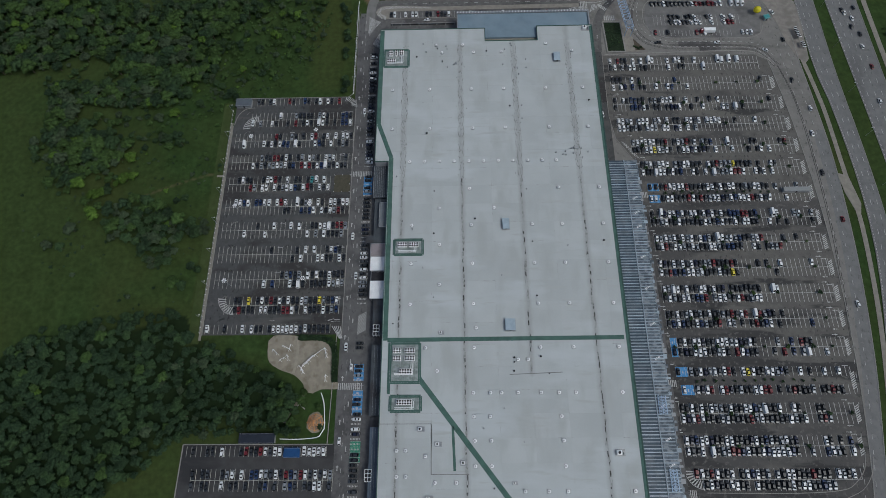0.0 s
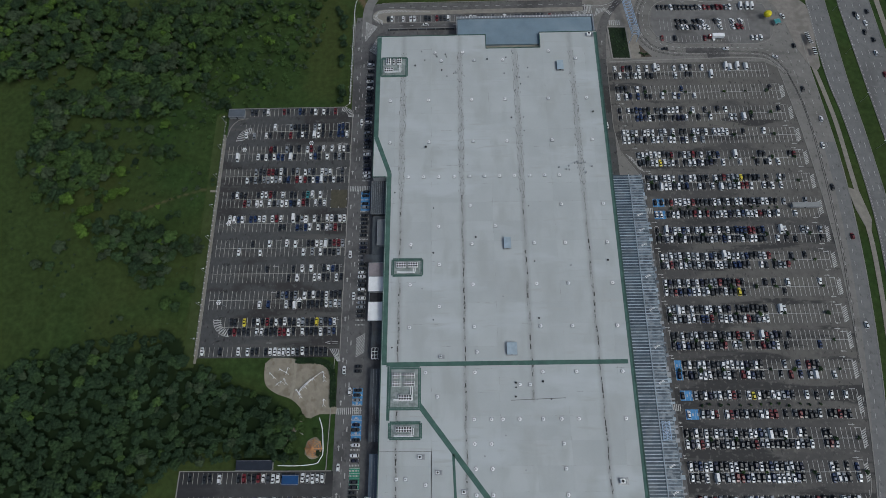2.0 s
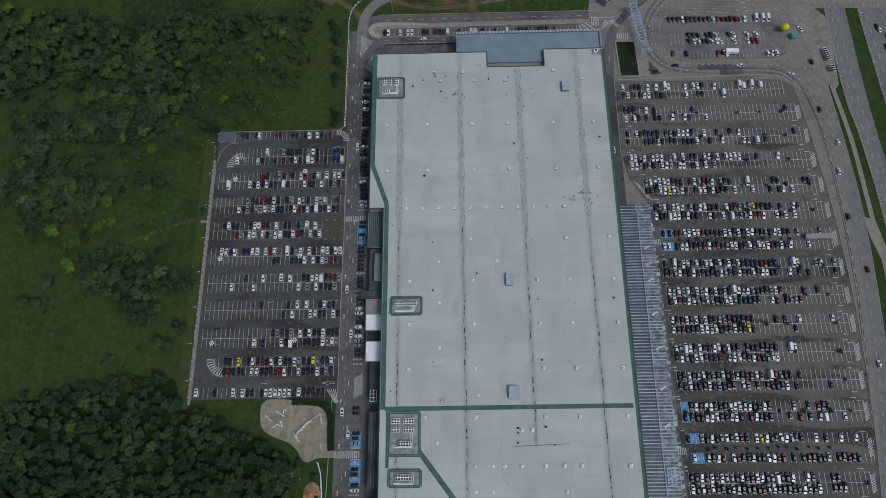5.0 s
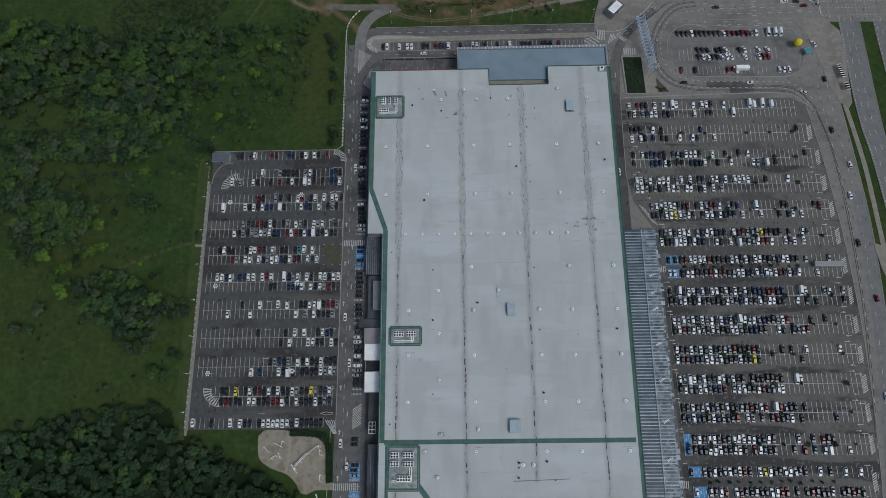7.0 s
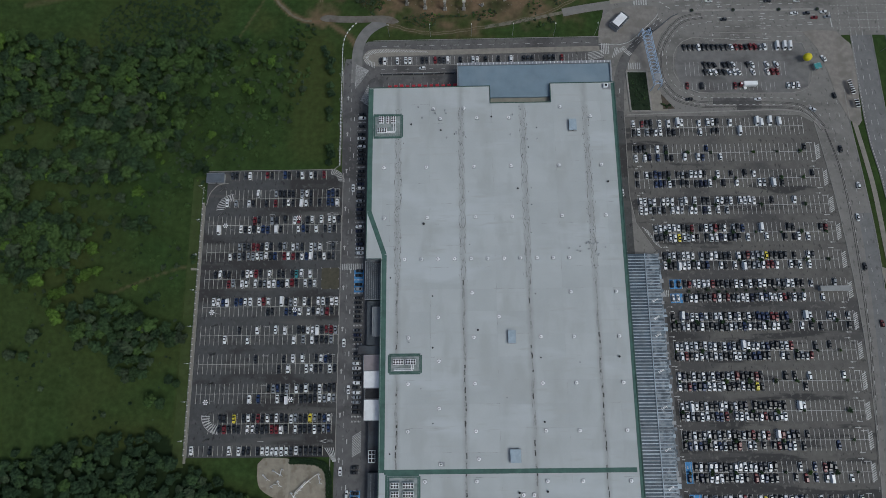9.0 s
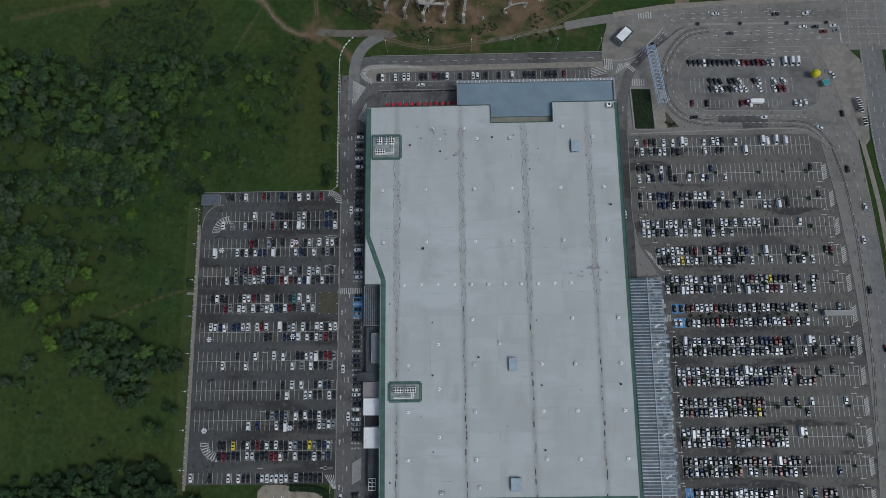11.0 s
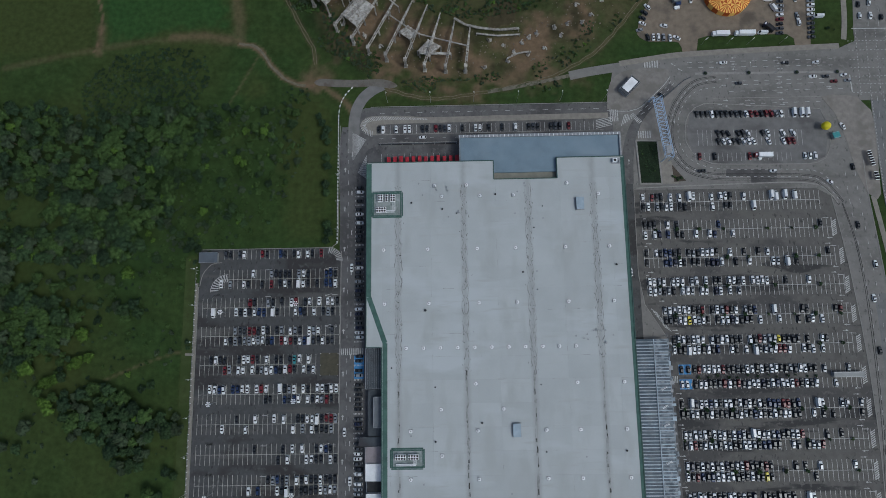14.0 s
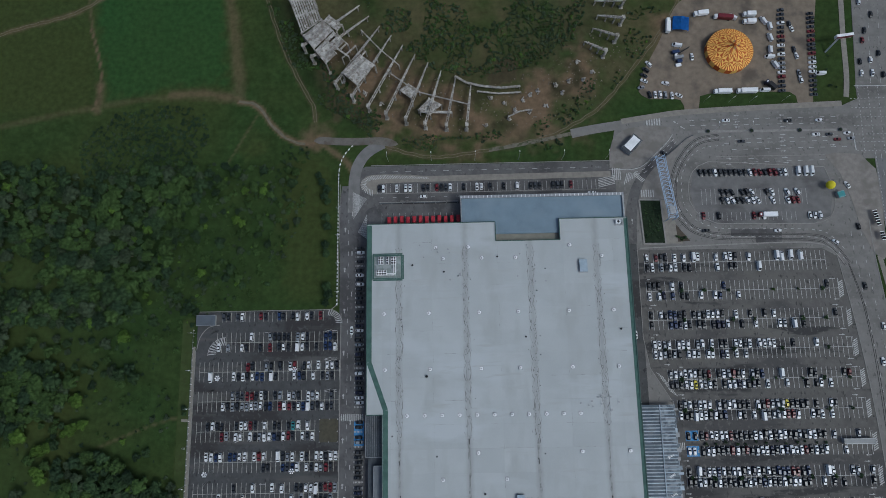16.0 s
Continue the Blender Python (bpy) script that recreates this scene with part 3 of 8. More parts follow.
strip(bm, smooth([(62, 312.2), (74, 314.6), (96, 318)], 2), -2.6, 2.6, 0.05)
thing("road_branch", Matrix(), "grey asphalt branch road joining the junction", "road", "", "structure", mesh_of("road_branch", bm, ROAD))
bm = bmesh.new()
strip(bm, smooth([(16, 303.2), (30, 305.6), (46, 308.8), (63, 312.6)], 2), -1.0, 1.1, 0.046)
thing("dusty_track", Matrix(), "pale dusty track leading to the branch road", "track", "", "structure", mesh_of("dusty_track", bm, second(material("track_dust", (0.150, 0.138, 0.108), 0.7, 0.4, 4, 0.9), (0.075, 0.080, 0.045), 0.5, 0.6, 0.35, 6)))
bm = bmesh.new()
strip(bm, smooth([(222, 242), (224.5, 225), (227.2, 202), (228.6, 172), (229.6, 150), (230.6, 127), (228.4, 92), (224.9, 61), (219, 25), (208, -30), (202, -70)]), -1.3, 1.3, 0.1)
prism(bm, [(224.5, 160), (230.5, 158), (233.6, 140), (231, 130), (226, 147)], -0.1, 0.11)
thing("footpath_verge", Matrix(), "pale paved footpath through the grass verge", "footpath", "", "structure", mesh_of("footpath", bm, PAVING))
bm = bmesh.new()
strip(bm, [(272.2, 300), (273.6, 258), (275, 224), (276, 160), (275, 110), (270, 60)], -1.6, 1.6, 0.1)
thing("footpath_east", Matrix(), "pale paved footpath along the far carriageway", "footpath", "", "structure", mesh_of("footpath", bm, PAVING))
bm = bmesh.new()
strip(bm, smooth([(216, 332), (217.8, 345), (219, 370), (221, 400), (224, 460)]), -1.5, 1.5, 0.1)
thing("footpath_north", Matrix(), "pale paved footpath beside the road", "footpath", "", "structure", mesh_of("footpath", bm, PAVING))

# kerbs: low concrete edges
bm = bmesh.new()


def kerb(path, w=0.3, h=0.16):
    for a, b in zip(path, path[1:]):
        rod(bm, (*a, h / 2), (*b, h / 2), h + 0.1, w)


kerb([(x + 1.6, y) for x, y in LOT_EDGE], 0.35)
kerb([(94.4, 246), (94.4, 200), (97, 184), (107.4, 167), (107.4, -60)])
kerb(smooth([(96, 247), (150, 249), (186, 249.5), (197, 246), (203, 238)]), 0.6)
kerb(smooth([(190, 260), (199, 263), (203, 276), (199, 291)]))
kerb(smooth([(199, 291.4), (136, 295), (130.5, 292.6), (127.1, 289.2), (124.9, 284.4), (124.2, 279), (124.3, 273.2), (126.9, 267.3), (131.2, 263.2), (138, 260.4), (190, 259.9)], 6), 0.4)
kerb([(-65.6, 6), (-65, 62)], 0.4)
kerb([(141, 297.9), (200, 298.3)], 0.3)
kerb([(132, 312.5), (214, 312.7)], 1.3)
kerb(VERGE, 0.4)
kerb(NEAR_L[::4], 0.3), kerb(NEAR_R[::4], 0.3), kerb(FAR_L[::4], 0.3), kerb(FAR_R[::4], 0.3)
thing("kerb", Matrix(), "low pale concrete kerb stones along roads", "kerb", "", "structure", mesh_of("kerb", bm, KERB))
bm = bmesh.new()
kerb([(-141.3, 62.6), (-141.3, 196)], 0.3)
kerb(smooth([(-140.7, 196.5), (-139.9, 201), (-138.3, 204.6), (-134.5, 208.2), (-129.2, 209)], 1.5), 0.35)
kerb([(-141, 216.2), (-70, 216.2), (-66.5, 219), (-66, 285)], 0.3)
kerb([(-142.3, 6.6), (-66, 6.6)], 0.4), kerb([(-64.9, 62), (-64.6, 214)], 0.35)
kerb([(-142.3, 6.6), (-143.3, -60)], 0.5), kerb([(-49, 295.4), (84, 295.3)], 0.3)
kerb([(-46, 279.2), (80, 279.2)], 0.3)
kerb(smooth([(198.1, 2.1), (196, -5.7), (190.3, -12), (182.6, -15.3), (160, -16.6), (118, -16.4)], 2), 0.35)
kerb(smooth([(201.6, 0), (199, -8), (193, -15), (184, -19)], 2), 0.3)
thing("kerb_west", SITE, "low pale concrete kerb stones round the car park", "kerb", "", "structure", mesh_of("kerb", bm, KERB))

# ---- painted markings ----
PITCH = 2.45
WEST_ROWS = [
    (213.0, -128.0, 'gd.gw...rd..bd.dw.wd.r'),
    (202.3, -130.0, '.......w...sdddd.swd...bbd'),
    (197.1, -130.0, 'w.s..wd..d.r.dwd.vwd.d.bbw'),
    (187.2, -138.6, '..........rd..sd.d.wr.dw.w.wwd'),
    (182.1, -138.6, '..v....wdwdwbb.vd...wbd.w.dsd.'),
    (172.2, -138.6, '.......sggrrdwd.ds.wsd.wsw..g.'),
    (167.0, -138.6, '.....wdsdsswswdb.rwrdwbvgdwdg.'),
    (157.2, -138.6, '..dwdd..dwwrd.w.dd.dtw.w.'),
    (152.0, -138.6, '.....rs.ww.wdswwbdwrd.wgw'),
    (142.1, -138.6, '..wwbw.bbww.wrw..vdsw.wd.wwdww'),
    (136.9, -138.6, '..............dd..bgbw.wdwsrd.'),
    (127.0, -138.6, '........d...w...w.w..ddwwvdrrs'),
    (121.9, -138.6, '.....w....w.........w.s.wddds.'),
    (112.0, -138.6, '............d.....d.w.w..dwbd.'),
    (106.8, -138.6, '.................d.w...wwdd.wd'),
    (96.9, -138.6, '...............dsbds.wdwddwddd'),
    (91.8, -138.6, '...........w.b...wdvd.ddddwsws'),
    (81.9, -131.0, '..dd.y.dwdrdwdwddwsddysdbw'),
    (76.7, -131.0, '..drddd.wwdddrrwd.wdddwdsb'),
    (66.0, -140.0, 'w...d...w.wdd.dwwwwwwgwddddd'),
]
EAST_ROWS = [
    (240.2, 97.5, 'w.rdd.w.w.vw...w.wwd..w.....vv.v.v.....'),
    (235.0, 97.5, 'dw.sdww.dd.....w..dd....v..............'),
    (225.0, 97.5, 'ddd..w.d........b.....................d..'),
    (219.8, 97.5, 'w.wn.b.dd..w..wb...w.....................'),
    (209.8, 97.5, 'd.wdbbdd.gsdwwwd..w..d..d.w............d.'),
    (204.6, 97.5, 'd...bbnwd.dd.dnnw..d..w....ws.v.d........'),
    (194.6, 98.0, 'wwsw.www.sw.w.dd.wwgw.wwww...d....w.......'),
    (189.4, 98.0, 'wwsdsd.wws.ww.nw.w.s......................'),
    (179.4, 105.0, 'swwwwwddr.dwsrdw.sdb...v.....dd.....dr..'),
    (174.2, 105.0, 'dgdwwywswd.dwwnwdnd.w...w...d.dw.w......'),
    (164.1, 108.5, 'dswgwww.sgwwddd.wdrsssydddg.d..wg.....'),
    (158.9, 108.5, 'wddvwwdwdb..wd.w.vgsswrrw..wdw.w......'),
    (149.0, 117.8, 'drwwwwrddgdwwdwdwwddsgwwdd.s....s..'),
    (141.5, 117.8, 'dwwddgrwdrgswwngwbwwwrdwgw...w.....'),
    (131.6, 110.0, 'd.vnwwbwdwwdwnwdwdbbbrrdb...vw...sw..s.'),
    (126.4, 110.0, 'ddswddwddgdgwsdbwggwdwwdg..w.d.d.....d.'),
    (116.4, 110.5, 'wswswdwswdwbsdvwswsbddswr....g..d.....'),
    (111.2, 110.5, 'dwrdwwsgwsddwwsdbbdg..wg.dssr.........'),
    (101.2, 110.5, 'wndwgwgwndssrdddrd....d.d..w......w....'),
    (96.0, 110.5, 'wgrbdbwwswdddwgdyg........d............'),
    (86.4, 110.5, 'wsvwdwddwwdwdn.ddddddd..vw............'),
    (81.2, 110.5, 'dwsdwwgbbr.swwgdwrdsww................'),
    (72.2, 110.5, 'ddwdswdsdwddsdrgwr.vrsnd.d............'),
    (67.0, 110.5, 'dbwbddwbsddr.ws.d.drgbw.d......b......'),
    (57.0, 114.5, 'dwdwwndgwwwswngwd....s..b.rdg.......'),
    (51.8, 114.5, 'dndwwwddswd.rwbdg...g.r.b.sv...w....'),
    (41.6, 118.0, 'sdwnswgwrd.wywddwwsbg..w.d..w..w..'),
    (32.3, 120.0, 'snwr.wrndsddwwrr.d.grddds.ddrdg..'),
    (23.2, 110.5, 'ddwdwdwssdwddwwbsvddw..wd...dd......'),
    (18.0, 110.5, 'wnwrwdddssdggdrswdgdgdwsdw..grs.....'),
    (7.6, 110.5, 'wnbwwnddwwdgdnwdbsdswgn.....wd.d.b'),
    (2.4, 110.5, 'wgdw.vdssrrbwgdwbwwwwbd..s..bwsd.w'),
    (-7.8, 113.0, 'rwgrwdgw.dwbwds.sdwwdddrddd.wsdw.'),
    (-13.0, 117.0, 'dwnddwwdd.wddddddwdwwggbss'),
]
SOUTHWEST_ROWS = [
    (3.2, -140.0, '.d..dd.w...drddrwgwwg...wwwww'),
    (-7.6, -136.0, 'd.dg..dsw.w.bbwsgwdrbsrwgwgws'),
    (-12.8, -136.0, 'g.dd..w.dd.d..db.g.sbg.gdww.g'),
]


def mark(bm, x0, x1, y0, y1, z=0.075):
    f = bm.faces.new([bm.verts.new(p) for p in ((x0, y0, z), (x1, y0, z), (x1, y1, z), (x0, y1, z))])
    f.normal_update()


def bays(name, rows, label, paint=PAINT):
    """White lines between the bays of every row, and one line where two rows meet nose to nose."""
    bm = bmesh.new()
    for v, u0, cars in rows:
        for i in range(len(cars) + 1):
            mark(bm, u0 + i * PITCH - 0.115, u0 + i * PITCH + 0.115, v - 2.55, v + 2.55)
        for v2, u2, cars2 in rows:
            if 4 < v - v2 < 6:
                mark(bm, u0, u0 + len(cars) * PITCH, v - 2.7, v - 2.5, 0.079)
    return thing(name, SITE, label, "parking bays", "", "structure", mesh_of(name, bm, paint))


bays("bay_lines_west", WEST_ROWS, "thin worn white bay lines on asphalt", WORN_PAINT)
bays("bay_lines_east", EAST_ROWS, "thin white bay lines on damp asphalt")
bays("bay_lines_southwest", SOUTHWEST_ROWS, "thin white bay lines on dark asphalt", WORN_PAINT)


def hatching(bm, u0, u1, v0, v1, step=1.1, lean=1.2, z=0.08, w=0.4):
    n = int((v1 - v0) / step)
    for i in range(n):
        v = v0 + i * step
        f = bm.faces.new([bm.verts.new(p) for p in ((u0, v, z), (u1, v + lean, z), (u1, v + lean + w, z), (u0, v + w, z))])
        f.normal_update()


def zebra(bm, u0, u1, v0, v1, step=1.0, z=0.08):
    n = int((u1 - u0) / step)
    for i in range(n):
        mark(bm, u0 + i * step, u0 + i * step + step * 0.5, v0, v1, z)


def barred(bm, path, wide, step=0.95, bar=0.42, lean=0.6, z=0.15):
    """Slanting bars along a path, tapering from the first to the last width."""
    pieces = along(path, step - bar, bar)
    for i, piece in enumerate(pieces):
        a, b = Vector(piece[0]), Vector(piece[-1])
        d = (b - a).normalized()
        n = Vector((d.y, -d.x))
        w = wide[0] + (wide[1] - wide[0]) * i / len(pieces)
        f = bm.faces.new([bm.verts.new((*p, z)) for p in (a - n * w - d * lean, a + n * w + d * lean, b + n * w + d * lean, b - n * w - d * lean)])
        f.normal_update()
        if f.normal.z < 0:
            f.normal_flip()


def hatched_corner(bm, cu, cv, r, su, sv, z=0.08):
    """Slanting white bars inside a quarter disc round a corner, with its curved edge line."""
    n = 9
    for i in range(n):
        t0, t1 = (i + 0.15) / n, (i + 0.6) / n
        quad = []
        for t, back in ((t0, 0), (t1, 0), (t1, 1), (t0, 1)):
            a = t * math.pi / 2
            out = r * (0.62 - 0.12 * abs(t - 0.5)) if back else r
            a += 0.1 * back
            quad.append((cu + su * out * math.cos(a), cv + sv * out * math.sin(a), z))
        f = bm.faces.new([bm.verts.new(q) for q in quad])
        f.normal_update()
        if f.normal.z < 0:
            f.normal_flip()
    arc = [(cu + su * r * 1.03 * math.cos(k * math.pi / 20), cv + sv * r * 1.03 * math.sin(k * math.pi / 20)) for k in range(11)]
    strip(bm, arc, -0.12, 0.12, z)


bm = bmesh.new()
barred(bm, smooth([(-48, 279.6), (-51.5, 281.4), (-53.2, 284.6), (-51, 287.5), (-45.6, 288.6), (-36, 288.6), (-27, 288.2), (-17, 287.6)], 0.5), (1.6, 0.4))


def barred_triangle(bm, a, b, c, n, z=0.085):
    """White stripes across a triangle, parallel to the side from a to b."""
    a, b, c = Vector(a), Vector(b), Vector(c)
    for i in range(n):
        t, s = i / n, (i + 0.5) / n
        f = bm.faces.new([bm.verts.new((*p, z)) for p in (a.lerp(c, t), a.lerp(c, s), b.lerp(c, s), b.lerp(c, t))])
        f.normal_update()
        if f.normal.z < 0:
            f.normal_flip()


barred_triangle(bm, (-58.9, 264.7), (-59.0, 280.7), (-51.2, 276.5), 13)
barred_triangle(bm, (-51.1, 267.7), (-56.0, 257.7), (-50.8, 253.6), 12)
for v in (160.6, 35.2):
    zebra(bm, -65, -51.8, v - 1.7, v + 1.7)
hatching(bm, -56.4, -51.4, 62.6, 73.6, 0.8, 3.0)
hatching(bm, 76, 85, 280, 286, 0.9, 2), zebra(bm, 84, 89, 284, 294, 1.0)
for v in np.arange(-55, 280, 6.0):
    if not 155 < v < 166 and not 30 < v < 40:
        mark(bm, -61.2, -61.0, v, v + 2.2)
for v in range(-50, 270, 22):
    mark(bm, -63.2, -62.7, v, v + 2.5), mark(bm, -63.6, -62.3, v + 1.6, v + 2.1), mark(bm, -59.4, -58.9, v + 9, v + 11.5)
for u in np.arange(-44, 80, 7.0):
    mark(bm, u, u + 3, 291.6, 291.8), mark(bm, u, u + 2, 282.8 - 6.0, 283 - 6.0)
for v in (204.7, 190.4, 174.2, 158.9, 143.8, 128.8, 113.6, 98.6, 83.4, 70.6):
    for d in (-0.55, 0.55):
        mark(bm, -69.4, -66.4, v + d * 0.8 - 0.11, v + d * 0.8 + 0.11)
        strip(bm, [(-73.0, v), (-69.6, v + d * 1.6)], -0.13, 0.13, 0.081)
        strip(bm, [(-133.6, v - 0.6), (-132.2, v + 1.0), (-130.2, v + 1.2)], -0.11, 0.11, 0.08), mark(bm, -130.7, -130.3, v + 0.7, v + 1.7)
    mark(bm, -105, -102, v - 0.12, v + 0.12)
hatched_corner(bm, -125.4, 83.8, 9.3, -1, -1), hatched_corner(bm, -125.6, 193.2, 9.0, -1, 1), hatched_corner(bm, -71.6, 208.8, 7.4, 1, 1)
for k in range(5):
    strip(bm, [(-70.4 + k * 1.1, 67.4), (-65.9 + k * 0.35, 60.6)], -0.2, 0.2, 0.08)
for u in np.arange(-45.5, 75, PITCH):
    mark(bm, u, u + 0.16, 279.4, 284.6)
for v in np.arange(-18, 258, PITCH):
    if not 157 < v < 164 and not 31 < v < 38 and not 251 < v < 264 and not 46 < v < 79:
        zebra(bm, -57.2, -52, v - 0.4, v + 0.45, 0.74)
for i, u in enumerate(np.arange(-43, -2, 3.2)):
    mark(bm, u, u + 0.15, 261, 268)
for v in np.arange(-46, -16, 5.2):
    for i in range(30):
        mark(bm, -138 + i * PITCH, -137.84 + i * PITCH, v - 15, v - 10.5)
thing("road_markings_west", SITE, "white arrows, hatching and crossings on asphalt", "road markings", "", "structure", mesh_of("markings", bm, PAINT))

bm = bmesh.new()
for path, wide in ((VERGE, -5.2), (VERGE, -10.5)):
    for piece in along(path, 5.0, 2.4):
        strip(bm, piece, wide - 0.1, wide + 0.1, 0.08)
for path, offs in ((NEAR_L, (3.6, 7.2)), (FAR_L, (4.6, 9.2, 13.6))):
    for off in offs:
        for piece in along(path, 6.0, 3.2):
            strip(bm, piece, off - 0.12, off + 0.12, 0.08)
for piece in along(NEAR_L, 0.9, 0.9):
    strip(bm, piece, 0.5, 0.8, 0.08)
for piece in along(FAR_L, 2.2, 1.0):
    strip(bm, piece, 0.5, 0.9, 0.08)
for y, y2, x in ((319.2, 320.6, 128), (316.1, 316.9, 128), (307.8, 309.2, 152), (305.5, 306.8, 146), (301.9, 303, 150), (294.2, 295.9, 143)):
    for piece in along([(x, y), (214, y2)], 3.4, 2.6):
        strip(bm, piece, -0.13, 0.13, 0.08)
for y in (300.4, 305.5, 310, 315, 320, 325.5, 331):
    for piece in along([(218, y), (268, y + 0.5)], 1.1, 0.9):
        strip(bm, piece, -0.12, 0.12, 0.08)
for x in (222, 227.5, 233, 238.5, 244, 249.5):
    for piece in along([(x, 299), (x + 1, 338)], 1.1, 0.9):
        strip(bm, piece, -0.12, 0.12, 0.08)
strip(bm, [(217.5, 301), (217, 311)], -0.3, 0.3, 0.08), strip(bm, [(221, 338.5), (240, 338.4)], -0.25, 0.25, 0.08)
for x in (230.5, 236.2, 242, 248):
    for piece in along([(x, 340), (x + 6, 400)], 5.5, 3.0):
        strip(bm, piece, -0.1, 0.1, 0.08)
ARC_OUT = smooth([(150, 309.4), (140, 308.6), (132.6, 307), (127.3, 303.2), (122.5, 297.3), (118.9, 290.9), (116.2, 281.3), (116.4, 271.7), (119.3, 263.8), (124.5, 257.9), (131.8, 254.8), (143.7, 253.2), (186, 252.6), (197, 248.6), (205, 238)], 1.5)
ARC_IN = smooth([(146, 304.6), (134.5, 303.1), (129.6, 300.5), (125.2, 295.7), (121.9, 289.2), (120.6, 282.4), (120.6, 274.9), (122.5, 267.9), (127.5, 262), (135.3, 258.6), (147.3, 257.2), (188, 256.6), (199, 252), (206, 243)], 1.5)
for loop in (ARC_OUT, ARC_IN):
    for piece in along(loop, 2.2, 1.5):
        strip(bm, piece, -0.13, 0.13, 0.08)
edge_line = smooth([(82, 291.4), (88.7, 291), (94.3, 291), (98, 291.9), (101.9, 294.1), (107.9, 299.9), (114.6, 306.4), (118, 311)], 2)
strip(bm, edge_line, -0.16, 0.16, 0.085)
for off in (1.8, 3.6):
    for piece in along(edge_line[4:], 2.0, 1.8):
        strip(bm, piece, off - 0.12, off + 0.12, 0.085)
for k in range(9):
    x, top = 89.4 + k * 1.1, 288.9
    low_y = 282.6 + k * 0.75
    f = bm.faces.new([bm.verts.new(p) for p in ((x, low_y, 0.085), (x + 0.45, low_y, 0.085), (x + 0.45 + 0.3 * (top - low_y), top, 0.085), (x + 0.3 * (top - low_y), top, 0.085))])
    f.normal_update()
for k in range(8):
    d = k * 0.9
    f = bm.faces.new([bm.verts.new(p) for p in ((94.4 + d * 0.72, 288.3 - d * 0.69, 0.085), (94.75 + d * 0.72, 287.9 - d * 0.69, 0.085), (96.55 + d * 0.72, 289.5 - d * 0.69, 0.085), (96.2 + d * 0.72, 289.9 - d * 0.69, 0.085))])
    f.normal_update()
zebra(bm, 98.4, 107, 275.2, 279.4, 1.25, 0.15)


def arrow(x, y, turn, z=0.085):
    """A lane arrow three metres long."""
    c, s = math.cos(turn), math.sin(turn)
    for shape in (((-1.6, -0.14), (0.4, -0.14), (0.4, 0.14), (-1.6, 0.14)), ((0.3, -0.5), (1.5, 0), (0.3, 0.5))):
        f = bm.faces.new([bm.verts.new((x + a * c - b * s, y + a * s + b * c, z)) for a, b in shape])
        f.normal_update()


for x, y in ((179, 321.7), (179, 318.2), (179, 315), (154, 321.7), (154, 318), (154, 315)):
    arrow(x, y, math.pi)
for x, y in ((178.6, 310.2), (178.6, 307), (178.2, 304), (178, 300.8), (178.4, 297), (178.8, 294), (160, 296.6), (160, 293.6), (147.8, 296.6), (147.5, 293.4), (205, 304), (205, 310.5)):
    arrow(x, y, 0)
for x, y, turn in ((122.2, 305.2, 0.75), (120.1, 318.1, 2.6), (123.6, 315.1, 2.6), (104, 296, 0.8), (92.6, 262, 1.57), (118.5, 268, -1.3), (129, 256.8, -0.5), (118.7, 285, -1.6)):
    arrow(x, y, turn)
for piece in along([(90, 240), (91, 180)], 5, 2.4):
    strip(bm, piece, -0.1, 0.1, 0.08)
for k in range(6):
    mark(bm, 104 + k * 1.4, 104.7 + k * 1.4, 316.5, 321.5, 0.08)
for v in (222.4, 207.2, 192, 176.8, 161.5, 145.3, 129, 113.8, 98.6, 83.8, 69.6, 54.4, 37, 20.6, 5):
    y = v + 2.7
    x = LOT_EDGE[int((y + 70) / 6)][0]
    hatching(bm, x - 2.4, x - 0.2, y - 5, y + 4, 1.05, 1.4, 0.08, 0.62)
    mark(bm, x - 2.5, x - 2.35, y - 5, y + 5.2, 0.08)
for i in range(8):
    f = bm.faces.new([bm.verts.new(p) for p in ((100 + i * 0.9, 182 - i * 1.3, 0.08), (103.5 + i * 0.9, 179.5 - i * 1.3, 0.08), (103.7 + i * 0.9, 179 - i * 1.3, 0.08), (100.2 + i * 0.9, 181.5 - i * 1.3, 0.08))])
    f.normal_update()
for v in (215, 199.6, 184.4, 169.2, 137, 121.4, 106.2, 91.2, 76.8, 62, 28.4, 12.8):
    left_end, right_end = (101 if v > 190 else 106 if v > 172 else 112), LOT_EDGE[int((v + 72.7) / 6)][0] - 6
    arrow(left_end, v + 1.4, 0, 0.085), arrow(right_end, v + 4.2, math.pi, 0.085), arrow(right_end - 1, v + 1.2, 0, 0.085)
zebra(bm, 105, 113, 143.8, 147.2, 0.9, 0.16), zebra(bm, 107, 114.6, 35.4, 38.8, 0.9, 0.16)
for y in (230, 215, 199.5, 184.5, 169, 136, 121, 106, 91, 76.5, 62, 47, 28, 13):
    mark(bm, 98.5 if y > 185 else 112, 99.9 if y > 185 else 113.6, y - 0.2, y + 0.2, 0.08)
    x = LOT_EDGE[int((y + 70) / 6)][0] - 6
    mark(bm, x, x + 3, y - 0.15, y + 0.15, 0.08)
for v, u0, n in ((264.2, 129, 22), (277.2, 131, 24), (273, 131, 24), (288.5, 130, 26)):
    for i in range(n):
        mark(bm, u0 + i * PITCH, u0 + i * PITCH + 0.16, v - 2.3, v + 2.3)
thing("road_markings_east", Matrix(), "white lane dashes and crossings on asphalt", "road markings", "", "structure", mesh_of("markings", bm, PAINT))
